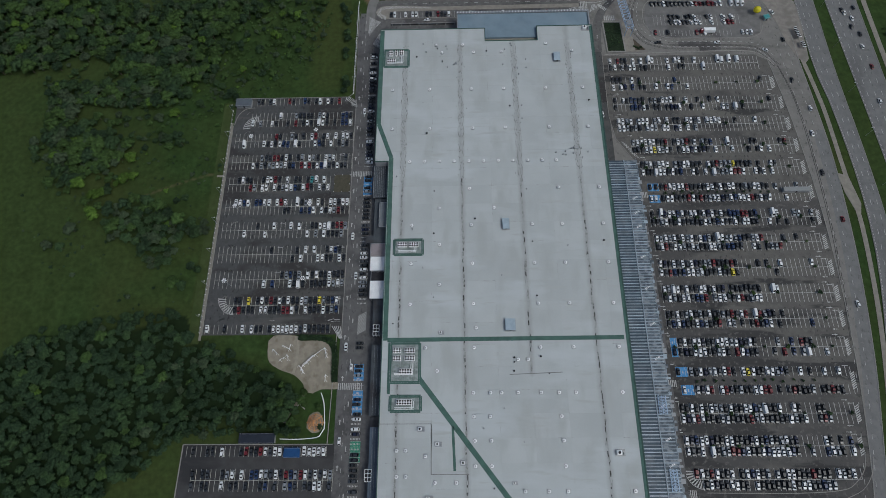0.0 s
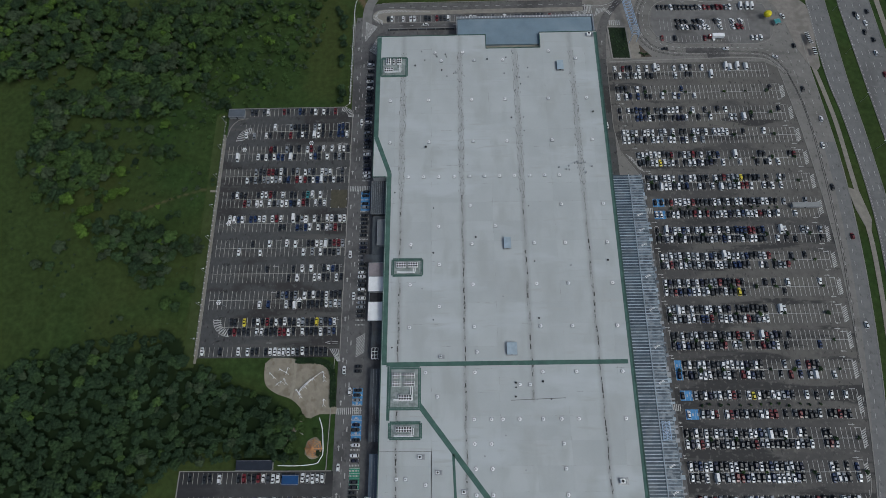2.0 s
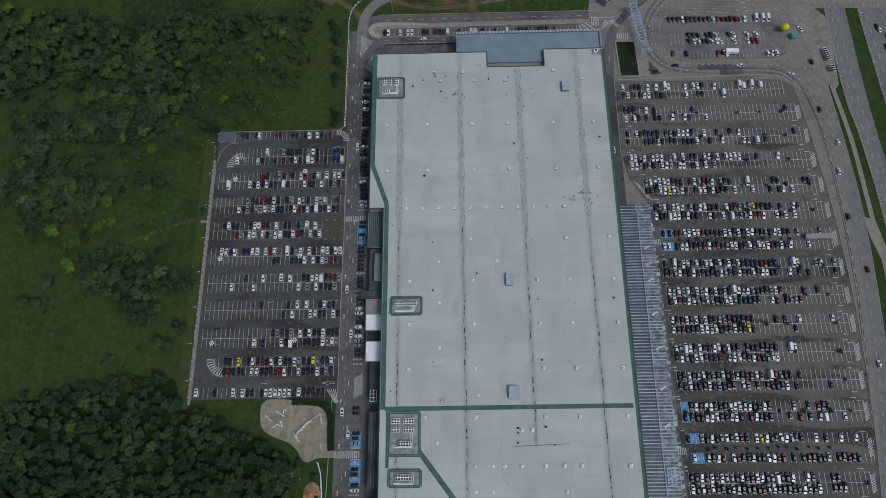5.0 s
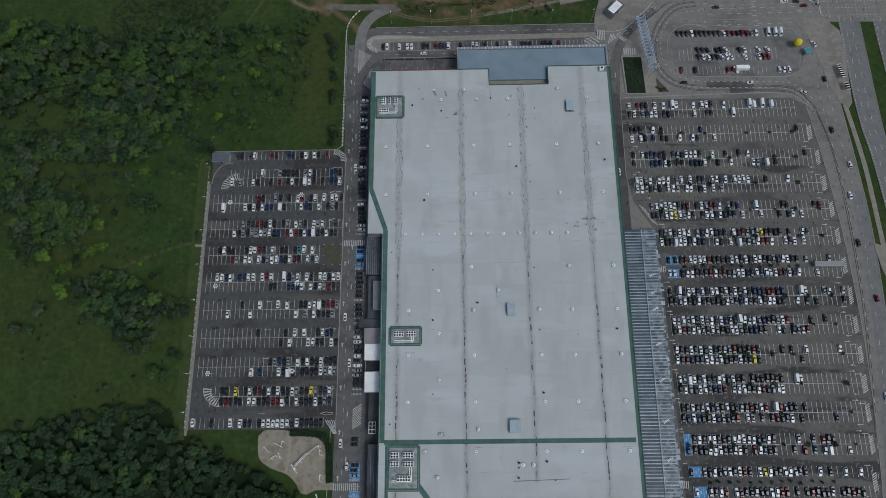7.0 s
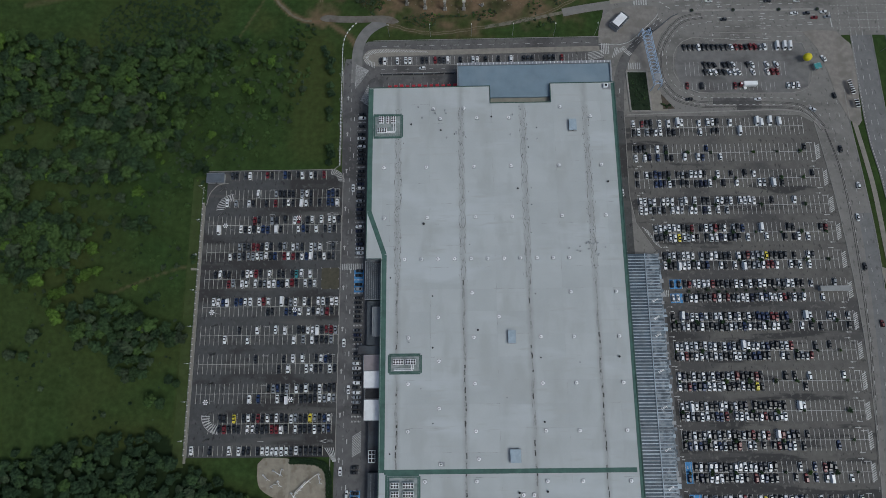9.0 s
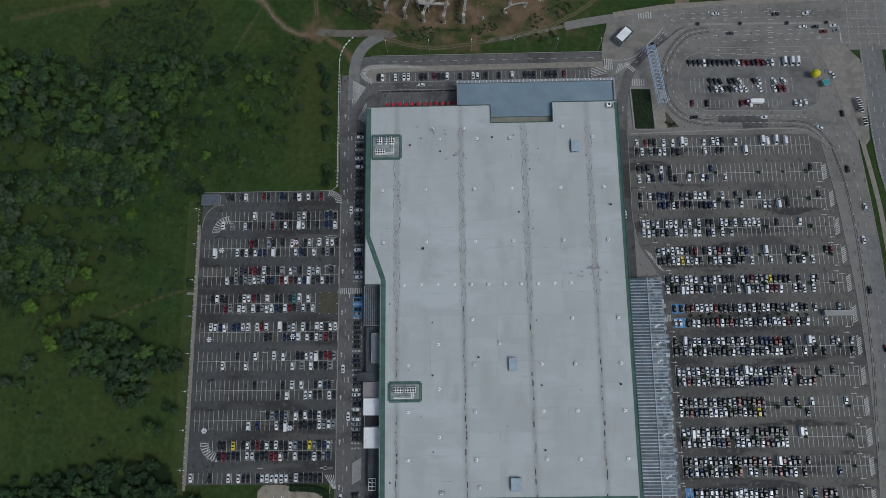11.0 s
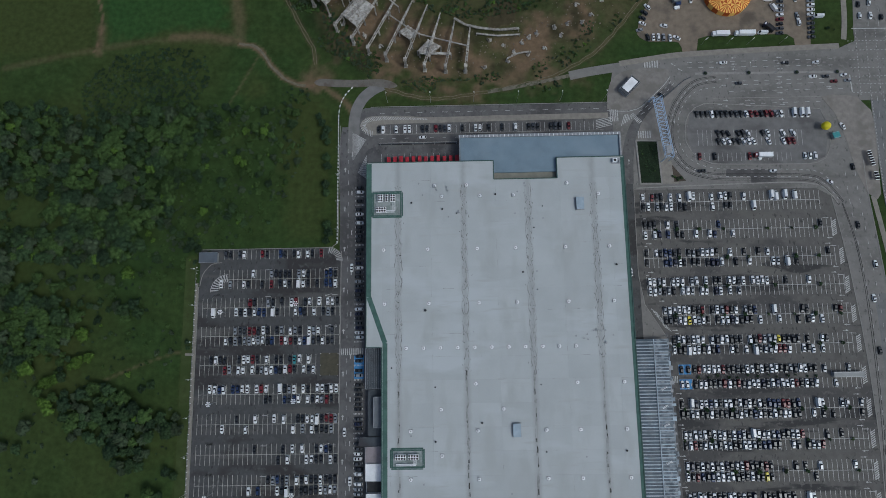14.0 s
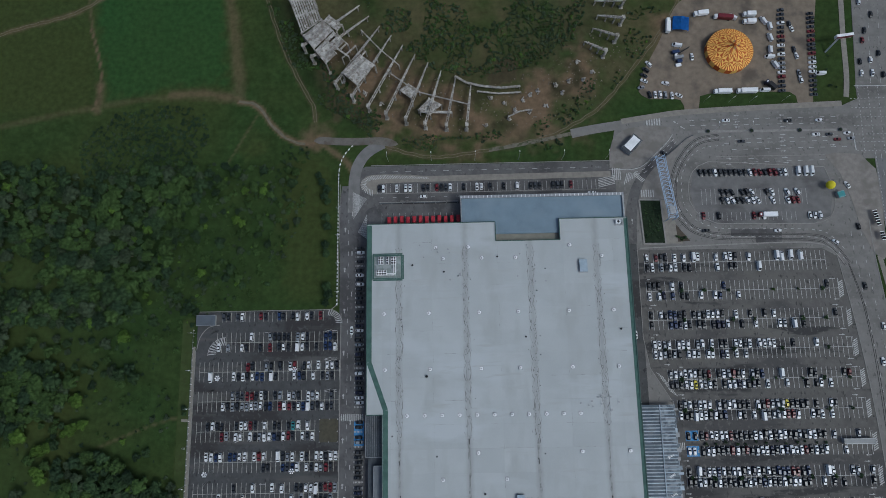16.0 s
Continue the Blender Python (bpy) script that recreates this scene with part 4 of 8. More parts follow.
# dark double lines for the tyre marks round the loop and down the lot
bm = bmesh.new()
for off in (-1.6, -0.9, 1.3, 2.0):
    strip(bm, ARC_OUT[4:], off - 0.13, off + 0.13, 0.072)
for off in (0, 1.4):
    strip(bm, smooth([(205 + off * 0.3, 238), (210 + off * 0.5, 215), (212.5 + off * 0.7, 180), (212.5 + off * 0.7, 120), (208 + off * 0.7, 60)], 3), -0.16, 0.16, 0.072)
thing("tram_rails", Matrix(), "dark double tyre marks on the asphalt", "rails", "", "structure", mesh_of("rails", bm, material("dark_tyre_mark", (0.045, 0.043, 0.042), 0.8, 0.5, 4, 0.7)))
bm = bmesh.new()
mark(bm, -57.2, -52, 146.6, 158.6, 0.07), mark(bm, -57, -51.8, 20.7, 33, 0.07), mark(bm, -57, -51.8, 38, 46.7, 0.07)
for u0, u1, v in ((111, 117.4, 149), (111, 117.4, 141.5), (110.8, 114.2, 57), (110.8, 114.2, 51.8), (111.5, 117.6, 41.6), (113, 119.5, 32.3)):
    mark(bm, u0, u1, v - 2.5, v + 2.5, 0.07)
thing("blue_bays", SITE, "blue painted disabled parking bays", "parking bays", "", "structure", mesh_of("blue_bays", bm, BLUE_PAINT))
bm = bmesh.new()
for u0, u1, v in ((111, 117.4, 149), (111, 117.4, 141.5), (110.8, 114.2, 57), (110.8, 114.2, 51.8), (111.5, 117.6, 41.6), (113, 119.5, 32.3)):
    for k in range(int((u1 - u0) / PITCH) + 1):
        mark(bm, u0 + k * PITCH, u0 + k * PITCH + 0.15, v - 2.5, v + 2.5, 0.08), mark(bm, u0 + k * PITCH + 0.9, u0 + k * PITCH + 1.5, v - 0.8, v + 0.6, 0.08)
for v in np.arange(20.7, 46, PITCH):
    mark(bm, -57, -51.8, v, v + 0.2, 0.08), mark(bm, -55.2, -54, v + 0.9, v + 1.6, 0.08)
for v in np.arange(-2.2, 8, PITCH):
    mark(bm, -57, -51.8, v, v + 0.2, 0.08)
hatched_corner(bm, 117.6, -6, 8.6, -1, -1)
zebra(bm, 108, 113.4, -19.4, -15.2, 0.9)
thing("bay_symbols", SITE, "white lines and symbols on coloured bays", "road markings", "", "structure", mesh_of("bay_symbols", bm, PAINT))
bm = bmesh.new()
mark(bm, -57, -51.8, -2.2, 8, 0.07)
thing("green_bays", SITE, "green painted parking bays", "parking bays", "", "structure", mesh_of("green_bays", bm, GREEN_PAINT))


# ---- the store ----
TOP = 10.8
WEST, STEP, EAST = -49.3, -41.3, 86.5
PLAN = [(STEP, -60), (EAST, -60), (EAST, 260.6), (51.2, 260.6), (51.2, 249.4), (17.8, 249.4), (17.8, 259.6), (WEST, 259.6), (WEST, 162.8), (STEP, 162.8)]
store = thing("shopping_centre", SITE, "huge flat-roofed store with pale grey membrane roof", "store building")
bm = bmesh.new()
prism(bm, PLAN, -0.2, TOP - 0.25)
part("wall", bm, WALL_GREY, store, "grey metal cladding")
bm = bmesh.new()
for a, b in zip(PLAN, PLAN[1:] + PLAN[:1]):
    rod(bm, (*a, TOP + 0.05), (*b, TOP + 0.05), 0.7, 0.35)
part("parapet", bm, WALL_GREEN, store, "low green parapet")
bays_u = [STEP, SEAMS[0], SEAMS[1], SEAMS[2], SEAMS[3], EAST]
rows_v = [249.4 - 11.45 * i for i in range(28)]
sheets = {}


def roof_sheet(u0, u1, v0, v1):
    """One sheet of the membrane with a small open joint round it."""
    key = (round(u1 - u0, 2), round(v1 - v0, 2))
    if key not in sheets:
        bm = bmesh.new()
        du, dv = key[0] / 2 - 0.004, key[1] / 2 - 0.004
        box(bm, -du, du, -dv, dv, -0.25, 0)
        bmesh.ops.bevel(bm, geom=[e for e in bm.edges if e.calc_length() > 0.5 and (e.verts[0].co.z > -0.1 and e.verts[1].co.z > -0.1)], offset=0.018, segments=1, affect="EDGES")
        sheets[key] = mesh_of("roof_panel", bm, ROOF)
    ob = part("roof_panel", sheets[key], None, store)
    ob.location = ((u0 + u1) / 2, (v0 + v1) / 2, TOP + rng.uniform(-0.015, 0.015))


for v1, v0 in zip(rows_v, rows_v[1:]):
    for u0, u1 in zip(bays_u, bays_u[1:]):
        half = (u0 + u1) / 2
        for a, b in ((u0, half), (half, u1)):
            roof_sheet(a, b, max(v0, -60), v1)
    if v0 > 160:
        roof_sheet(WEST, STEP, v0, v1)
roof_sheet(WEST, STEP, 162.8, rows_v[7])
for u0, u1, v1 in ((WEST, STEP, 259.6), (STEP, SEAMS[0], 259.6), (SEAMS[0], -15, 259.6), (-15, SEAMS[1], 259.6), (SEAMS[1], 17.8, 259.6), (51.2, SEAMS[3], 260.6), (SEAMS[3], EAST, 260.6)):
    roof_sheet(u0, u1, 249.4, v1)

# green walkways on the roof
def walkway(label, path, w):
    bm = bmesh.new()
    for a, b in zip(path, path[1:]):
        rod(bm, (*a, TOP + 0.045), (*b, TOP + 0.045), 0.06, w)
    part("walkway", bm, GREEN_STRIP, store, label)


walkway("green edge walkway", [(WEST + 1.3, 259), (WEST + 1.3, 188.4), (STEP + 1.6, 165), (STEP + 1.6, 57)], 2.5)
walkway("green edge walkway", [(EAST - 1.0, 260), (EAST - 1.0, -60)], 1.7)
walkway("green cross walkway", [(STEP + 2.8, 57.3), (EAST - 2.8, 57.9)], 2.2)
walkway("green diagonal walkway", [(-22.2, 38), (20.9, -17.9), (53, -60)], 2.6)
walkway("green branch walkway", [(-5.0, 14.5), (-4.2, -6.0)], 1.3)
walkway("green link walkway", [(-37.2, 56), (-37.2, 30)], 1.6)

# gutters in the valleys: dark, broken lines of grime that braid and wander
GRIME_DARK = material("wet_grime", (0.045, 0.044, 0.043), 0.6, 0.5, 3, 0.6)
GRIME = second(material("gutter_grime", (0.24, 0.243, 0.238), 0.5, 0.5, 3, 0.95), (0.33, 0.335, 0.325), 0.45, 0.6, 0.5)
STREAK = second(material("joint_streak", (0.30, 0.305, 0.295), 0.7, 0.3, 3, 0.95), (0.40, 0.415, 0.41), 0.45, 0.55, 0.3)


def stroke(bm, path, keep, widths, z):
    """A hand-drawn line: the path in pieces of uneven width, some of them missing."""
    k = 0
    while k < len(path) - 2:
        n = rng.randint(2, 6)
        if rng.random() < keep:
            w = rng.choice(widths)
            strip(bm, path[k:k + n + 1], -w, w, z)
        k += n


for seam in SEAMS:
    bm, dark = bmesh.new(), bmesh.new()
    first_v = 40.0 if seam == SEAMS[2] else -60.0
    # the northern half: water stains that run in long links to both sides of the valley
    start = rng.uniform(0, 10)
    for lane in range(5):
        v, drift, path = 148 + rng.uniform(0, 5), rng.uniform(-0.2, 0.2), []
        side, reach = (1, -1, 1, -1, 1)[lane], (1.35, 1.35, 0.7, 0.9, 1.7)[lane]
        while v < 247:
            drift = max(-0.35, min(0.35, drift + rng.uniform(-0.16, 0.16)))
            beat = abs(math.sin(math.pi * (v + start + 1.5 * math.sin(v * 0.07)) / (9.6 if lane < 2 else 6.1)))
            path.append((seam + side * (0.15 + reach * min(1, (v - 138) / 24) * beat ** 0.55) + drift, v))
            v += rng.uniform(0.5, 0.8)
        stroke(bm, path, (0.85, 0.85, 0.5, 0.45, 0.25)[lane], (0.07, 0.11, 0.16, 0.2) if lane < 2 else (0.05, 0.08, 0.12), TOP + 0.024 + 0.001 * lane)
    for _ in range(90):
        x, y = seam + rng.gauss(0, 1.0), rng.uniform(150, 247)
        if rng.random() < 0.3:
            r = rng.uniform(0.1, 0.28)
            drum(dark, r, r * 0.7, TOP - 0.02, TOP + 0.04, x, y, 7)
        else:
            strip(bm, [(x, y), (x + rng.uniform(-0.5, 0.5), y + rng.uniform(0.4, 1.4))], -rng.uniform(0.08, 0.22), rng.uniform(0.08, 0.22), TOP + 0.031)
    # the southern half: one narrow wet line between two paler ones
    for off, keep, widths in ((-0.55, 0.75, (0.06, 0.1)), (0.5, 0.75, (0.06, 0.1)), (0.0, 0.9, (0.1, 0.16, 0.22))):
        n = int((152 - first_v) / 0.9)
        path = [(seam + off + 0.25 * math.sin(k * 0.23 + seam) + rng.uniform(-0.09, 0.09), first_v + 0.9 * k) for k in range(n)]
        stroke(bm, path, keep, widths, TOP + 0.026)
    v = first_v
    while v < 150:
        long = rng.uniform(0.6, 3.0)
        if rng.random() < 0.75 - 0.004 * max(0, v):
            w = rng.uniform(0.14, 0.3)
            off = 0.25 * math.sin((v - first_v) / 0.9 * 0.23 + seam) + rng.uniform(-0.1, 0.1)
            strip(dark, [(seam + off, v), (seam + off + rng.uniform(-0.1, 0.1), v + long * 0.5), (seam + off, v + long)], -w, w, TOP + 0.032)
        v += long + rng.uniform(0.3, 2.6)
    tagged(part("gutter", bm, GRIME, store), "grey grimy valley gutter with braided stains", kind="stuff")
    tagged(part("gutter_stain", dark, GRIME_DARK, store), "black wet grime in the gutter", kind="stuff")
# faint streaks of dirt along the cross joints and the middle joints of the sheets
bm = bmesh.new()
for v in rows_v[:-1]:
    for u0, u1 in zip(bays_u, bays_u[1:]):
        if rng.random() < 0.62:
            a = rng.uniform(u0 + 1.5, u1 - 6)
            b = min(u1 - 1, a + rng.uniform(4, 22))
            stroke(bm, [(a + (b - a) * k / 16, v + rng.uniform(-0.07, 0.07)) for k in range(17)], 0.8, (0.03, 0.05, 0.08), TOP + 0.022)
for u0, u1 in zip(bays_u, bays_u[1:]):
    half, v = (u0 + u1) / 2, -58.0
    while v < 246:
        stroke(bm, [(half + rng.uniform(-0.1, 0.1), v + 0.9 * k) for k in range(8)], 0.45, (0.03, 0.05, 0.07), TOP + 0.022)
        v += rng.uniform(8, 20)
tagged(part("joint_streak", bm, STREAK, store), "faint grey streaks along the roof joints", kind="stuff")
bm = bmesh.new()
for path in ([(-42, 15.6), (-15.5, 15.6), (-15.5, -7.5), (2.6, -7.5)], [(24, 39.3), (51, 40.3)], [(-15.5, 15.6), (-15.5, -7.5)]):
    for a, b in zip(path, path[1:]):
        rod(bm, (*a, TOP + 0.06), (*b, TOP + 0.06), 0.14, 0.3)
part("roof_joint", bm, material("roof_joint_grey", (0.2, 0.2, 0.195), 0.8, 0.5, 4, 0.9), store, "grey raised roof joint")

# northern annex with its blue-grey roof inside a raised edge
annex = thing("store_annex", SITE, "lower annex with a flat blue-grey roof", "store annex")
bm = bmesh.new()
prism(bm, [(0.6, 260), (17.9, 260), (17.9, 253.5), (51.1, 253.5), (51.1, 261), (85.2, 261), (85.2, 273), (0.6, 273)], -0.2, 9.2)
part("roof", bm, BLUE_ROOF, annex)
bm = bmesh.new()
prism(bm, [(17.9, 249.6), (51.1, 249.6), (51.1, 253.5), (17.9, 253.5)], -0.2, 8.0)
part("ledge", bm, BEIGE, annex, "beige gravelled ledge")
bm = bmesh.new()
rod(bm, (0.2, 260, 9.6), (0.2, 273.4, 9.6), 0.9, 0.5), rod(bm, (85.6, 247, 9.6), (85.6, 274, 9.6), 1.0, 0.9)
rod(bm, (-0.2, 273.6, 9.9), (86, 273.6, 9.9), 0.8, 1.5)
part("parapet", bm, STEEL, annex, "grey raised roof edge")
for i in range(43):
    bm = bmesh.new()
    box(bm, i * 2.0 + 0.2, i * 2.0 + 0.5, 272.9, 274.2, 10.3, 10.4)
    part("fascia_rib", bm, WHITE, annex)

# low buildings and canopies along the western front
def low_block(name, u0, u1, v0, v1, z, mat, label, ribs=0.0, edge=True):
    ob = thing(name, SITE, label, "roof canopy" if "canopy" in name else "low building")
    bm = bmesh.new()
    box(bm, u0, u1, v0, v1, z - 0.4 if "canopy" in name else 0, z)
    part("roof" if "canopy" in name else "body", bm, mat, ob)
    if "canopy" in name:
        for u in (u0 + 0.4, u1 - 0.4):
            for v in (v0 + 0.5, v1 - 0.5):
                bm = bmesh.new()
                rod(bm, (u, v, 0), (u, v, z - 0.4), 0.25)
                part("post", bm, STEEL, ob)
    if edge:
        for a, b in (((u0, v0), (u1, v0)), ((u1, v0), (u1, v1)), ((u1, v1), (u0, v1)), ((u0, v1), (u0, v0))):
            bm = bmesh.new()
            rod(bm, (*a, z + 0.1), (*b, z + 0.1), 0.25)
            part("roof_edge", bm, STEEL, ob)
    if ribs:
        u = u0 + ribs
        while u < u1 - 0.2:
            bm = bmesh.new()
            box(bm, u - 0.05, u + 0.05, v0 + 0.2, v1 - 0.2, z, z + 0.08)
            part("roof_rib", bm, STEEL, ob)
            u += ribs
    return ob


low_block("entrance_block", -50.2, STEP - 0.1, 142, 162.5, 6.0, DARK_ROOF, "low block with dark ribbed flat roof", 1.1)
low_block("service_block", -49.2, STEP - 0.1, 118.5, 141.5, 4.5, DARK_ROOF, "low dark-roofed service block", 0, False)
low_block("plant_room", -46.0, STEP - 0.1, 123, 138, 7.0, material("mid_grey_roof", (0.17, 0.185, 0.2), 0.85, 0.3, 3, 0.7), "grey flat-roofed plant room")
low_block("loading_canopy", -53.5, STEP - 0.4, 113.8, 118.2, 5.2, DARK_ROOF, "dark flat loading canopy on posts", 0, False)
low_block("front_canopy", -50.4, STEP - 0.3, 105.6, 113.4, 5.0, material("mauve_roof", (0.27, 0.24, 0.25), 0.8, 0.3, 3, 0.7), "dull mauve flat roof beside the entrance")
low_block("white_canopy", -50.2, STEP - 0.6, 97, 105.4, 5.6, WHITE, "white sheet canopy over the entrance")
low_block("dark_porch", -49.6, STEP - 0.3, 91.5, 96.8, 4.4, DARK_STEEL, "black flat porch roof")
low_block("white_canopy", -49.8, STEP - 0.5, 81, 91.2, 5.6, WHITE, "white sheet canopy over the second entrance")
low_block("service_block", -47.6, STEP - 0.1, 61, 80.6, 4.5, DARK_ROOF, "low dark service block", 0, False)
low_block("front_block", -47.4, STEP - 0.1, 20, 56, 5.0, DARK_ROOF, "long low dark-roofed front block", 1.6, False)
low_block("front_block", -46.6, STEP - 0.1, -56, 14.5, 5.0, material("blue_front_roof", (0.10, 0.125, 0.16), 0.8, 0.3, 3, 0.7), "long low blue-grey front block", 1.4, False)


def frame_rack(u, v, label):
    """A light open steel rack, four by six metres."""
    ob = thing("steel_rack", SITE @ pose(u, v, 5.0), label, "steel rack", "steel racks along the front")
    for x in (-1.6, 0, 1.6):
        bm = bmesh.new()
        rod(bm, (x, -2.8, 0.6), (x, 2.8, 0.6), 0.22), rod(bm, (x, -2.7, -5), (x, -2.7, 0.6), 0.2), rod(bm, (x, 2.7, -5), (x, 2.7, 0.6), 0.2)
        part("frame_bar", bm, WHITE, ob)
    for y in (-2.8, -0.9, 0.9, 2.8):
        bm = bmesh.new()
        rod(bm, (-1.7, y, 0.75), (1.7, y, 0.75), 0.2)
        part("cross_bar", bm, WHITE, ob)
    for x in (-0.8, 0.8):
        for y in (-1.85, 0, 1.85):
            bm = bmesh.new()
            drum(bm, 0.6, 0.6, 0.1, 0.45, x, y)
            part("fan", bm, DARK_STEEL, ob, "dark round fan")


frame_rack(-44.6, 127, "pale steel rack with dark fans")
frame_rack(-45.4, 63.8, "pale steel rack with dark fans on the front")
frame_rack(-46.6, -8, "pale steel rack with dark fans by the wing")


# ---- things on the roof ----
def skylight_kind():
    ob = thing("skylight", at(0, 0, TOP), "small square white skylight on a grey curb", "skylight", "skylights on the roof")
    bm = bmesh.new()
    box(bm, -0.95, 0.95, -0.95, 0.95, -0.05, 0.4)
    part("curb", bm, STEEL, ob)
    bm = bmesh.new()
    box(bm, -0.8, 0.8, -0.8, 0.8, 0.4, 0.75)
    bmesh.ops.bevel(bm, geom=bm.edges[:], offset=0.25, segments=2, affect="EDGES")
    dome = part("dome", bm, WHITE, ob, "white acrylic dome")
    bm = bmesh.new()
    box(bm, -0.5, 0.15, -0.35, 0.35, 0.74, 0.78)
    part("vent_flap", bm, STEEL, dome)
    return ob


SKYLIGHTS = [(246.4, (-13.5, 3.4, 56)), (240.5, (-9.7, 10.3, 27.8, 72.1)), (212.6, (-40.3, -17.4, 8.2, 28.1, 53.8, 76.4)), (184.6, (-39.8, -17.1, 8.5, 28, 54.1, 77.1)),
             (162.2, (-28.9, -20.1, -11.5, -2.8, 5.8, 14.4, 23, 31.4, 40, 48.4, 56.7)), (144.3, (5.9, 56.5, 79.7)), (132, (-11.6, 19.4)), (121.7, (-26.8, 6.4, 40.2, 56.9, 79.6)),
             (110, (-11.4,)), (98.9, (-26.9, 6.5, 40.2, 56.9, 80.1)), (87, (-11.5,)), (76.2, (-27, 6.6, 40.8, 57.2, 80.3)), (63.2, (7.7,)), (53, (-18.6, 6.4, 40.5, 57.4, 80.4)),
             (46.8, (28.7, 33.8)), (41.2, (-12.6,))]
SKYLIGHTS_SOUTH = [(30.3, (5.5, 14, 19.6, 27.8, 39.3, 48.3, 56.7, 79.7)), (18.9, (5.5, 13.6, 48.6)), (7.6, (5.8, 13.8, 48.8)), (3.2, (-32.3, -27.9)), (0.6, (-18.3,)), (-3.9, (5.8, 13.7, 48.9)),
                   (-8.5, (-32, -27.6)), (-11.2, (-13.6, -3.4)), (-15, (29, 40.1, 49.1, 80.5)), (-26, (-30, -8, 8, 30, 48, 80)), (-45, (-30, -8, 8, 30, 48, 80))]
first = skylight_kind()
sites = [(u, v) for v, us in SKYLIGHTS + SKYLIGHTS_SOUTH for u in us]
first.matrix_world = at(*sites[0], TOP)
for u, v in sites[1:]:
    copy_thing(first, at(u, v, TOP, rng.uniform(-3, 3)))


def vent_kind():
    ob = thing("roof_vent", at(0, 0, TOP), "dark round roof vent with a cowl", "roof vent", "vents on the roof")
    bm = bmesh.new()
    drum(bm, 0.75, 0.75, -0.05, 0.5)
    part("base", bm, STEEL, ob)
    bm = bmesh.new()
    drum(bm, 0.6, 0.6, 0.5, 1.2)
    part("pipe", bm, DARK_STEEL, ob)
    bm = bmesh.new()
    drum(bm, 0.85, 0.3, 1.2, 1.6)
    part("cowl", bm, DARK_STEEL, ob)
    return ob


VENTS = [(-19, 181.2), (-14.5, 142.9), (-14.6, 116.7), (-14.7, 80), (8.5, 125.4), (39.7, 111.3), (40.2, 80.4), (38.3, 143.5), (78.8, 111.5), (-35.9, 65.8), (31.3, 199.9), (38.3, 190.9),
         (79.3, 203), (37.8, 223.1), (-9.5, 233.7), (-2.2, 231.4), (-25.7, 237.4), (-36.3, 152.6), (18.3, 241.1), (42.7, 234.4), (26.7, 47.8), (26.6, 45.5), (26.3, 41), (43.9, 39.7), (40.2, 48.3), (14.4, -13.7)]
first = vent_kind()
first.matrix_world = at(*VENTS[0], TOP) @ Matrix.Scale(0.8, 4)
for i, (u, v) in enumerate(VENTS[1:]):
    copy_thing(first, at(u, v, TOP) @ Matrix.Scale((0.6, 0.75, 0.5, 0.8)[i % 4], 4))
pipe = thing("roof_pipe", at(0, 0, TOP), "short dark soil pipe standing on the roof", "roof pipe", "small pipes on the roof")
bm = bmesh.new()
drum(bm, 0.3, 0.3, -0.05, 0.7, n=8)
part("pipe", bm, DARK_STEEL, pipe)
bm = bmesh.new()
drum(bm, 0.45, 0.45, 0.7, 0.85, n=8)
part("cap", bm, STEEL, pipe)
spots = [(56 + rng.uniform(0, 22), rng.uniform(163, 172)) for _ in range(12)] + [(rng.uniform(-26, 2), rng.uniform(226, 248)) for _ in range(10)] + \
        [(rng.uniform(24, 50), rng.uniform(224, 247)) for _ in range(6)] + [(rng.uniform(-30, 80), rng.uniform(-20, 230)) for _ in range(9)]
pipe.matrix_world = at(*spots[0], TOP)
for u, v in spots[1:]:
    copy_thing(pipe, at(u, v, TOP))


LID = material("grey_lid", (0.33, 0.40, 0.46), 0.85, 0.4, 4, 0.5)


def roof_house(u0, u1, v0, v1, h, label):
    ob = thing("roof_hatch_house", SITE @ pose((u0 + u1) / 2, (v0 + v1) / 2, TOP), label, "roof house", "boxes on the roof")
    du, dv = (u1 - u0) / 2, (v1 - v0) / 2
    bm = bmesh.new()
    box(bm, -du, du, -dv, dv, -0.05, h)
    shell = part("body", bm, WALL_GREY, ob)
    bm = bmesh.new()
    box(bm, -du - 0.2, du + 0.2, -dv - 0.2, dv + 0.2, h, h + 0.25)
    part("lid", bm, LID, ob, "grey lid")
    bm = bmesh.new()
    box(bm, -0.45, 0.45, -dv - 0.06, -dv + 0.02, 0.1, h - 0.1)
    part("hatch", bm, DARK_STEEL, shell, "dark steel hatch")
    bm = bmesh.new()
    box(bm, -du - 0.5, du + 0.5, -dv - 0.5, dv + 0.5, -0.05, 0.22)
    part("flashing", bm, STEEL, ob, "grey metal flashing")


roof_house(60.4, 64.0, 232.4, 238.4, 1.4, "grey roof house with pale lid")
roof_house(23.8, 27.2, 118.8, 124.8, 1.4, "grey roof house with pale lid")
roof_house(23.0, 27.8, 61.8, 67.6, 1.6, "larger grey roof house with pale lid")


GRATING = second(material("grating_steel", (0.21, 0.245, 0.235), 0.7, 0.6, 4, 0.6), (0.31, 0.34, 0.335), 0.5, 0.58, 0.4)


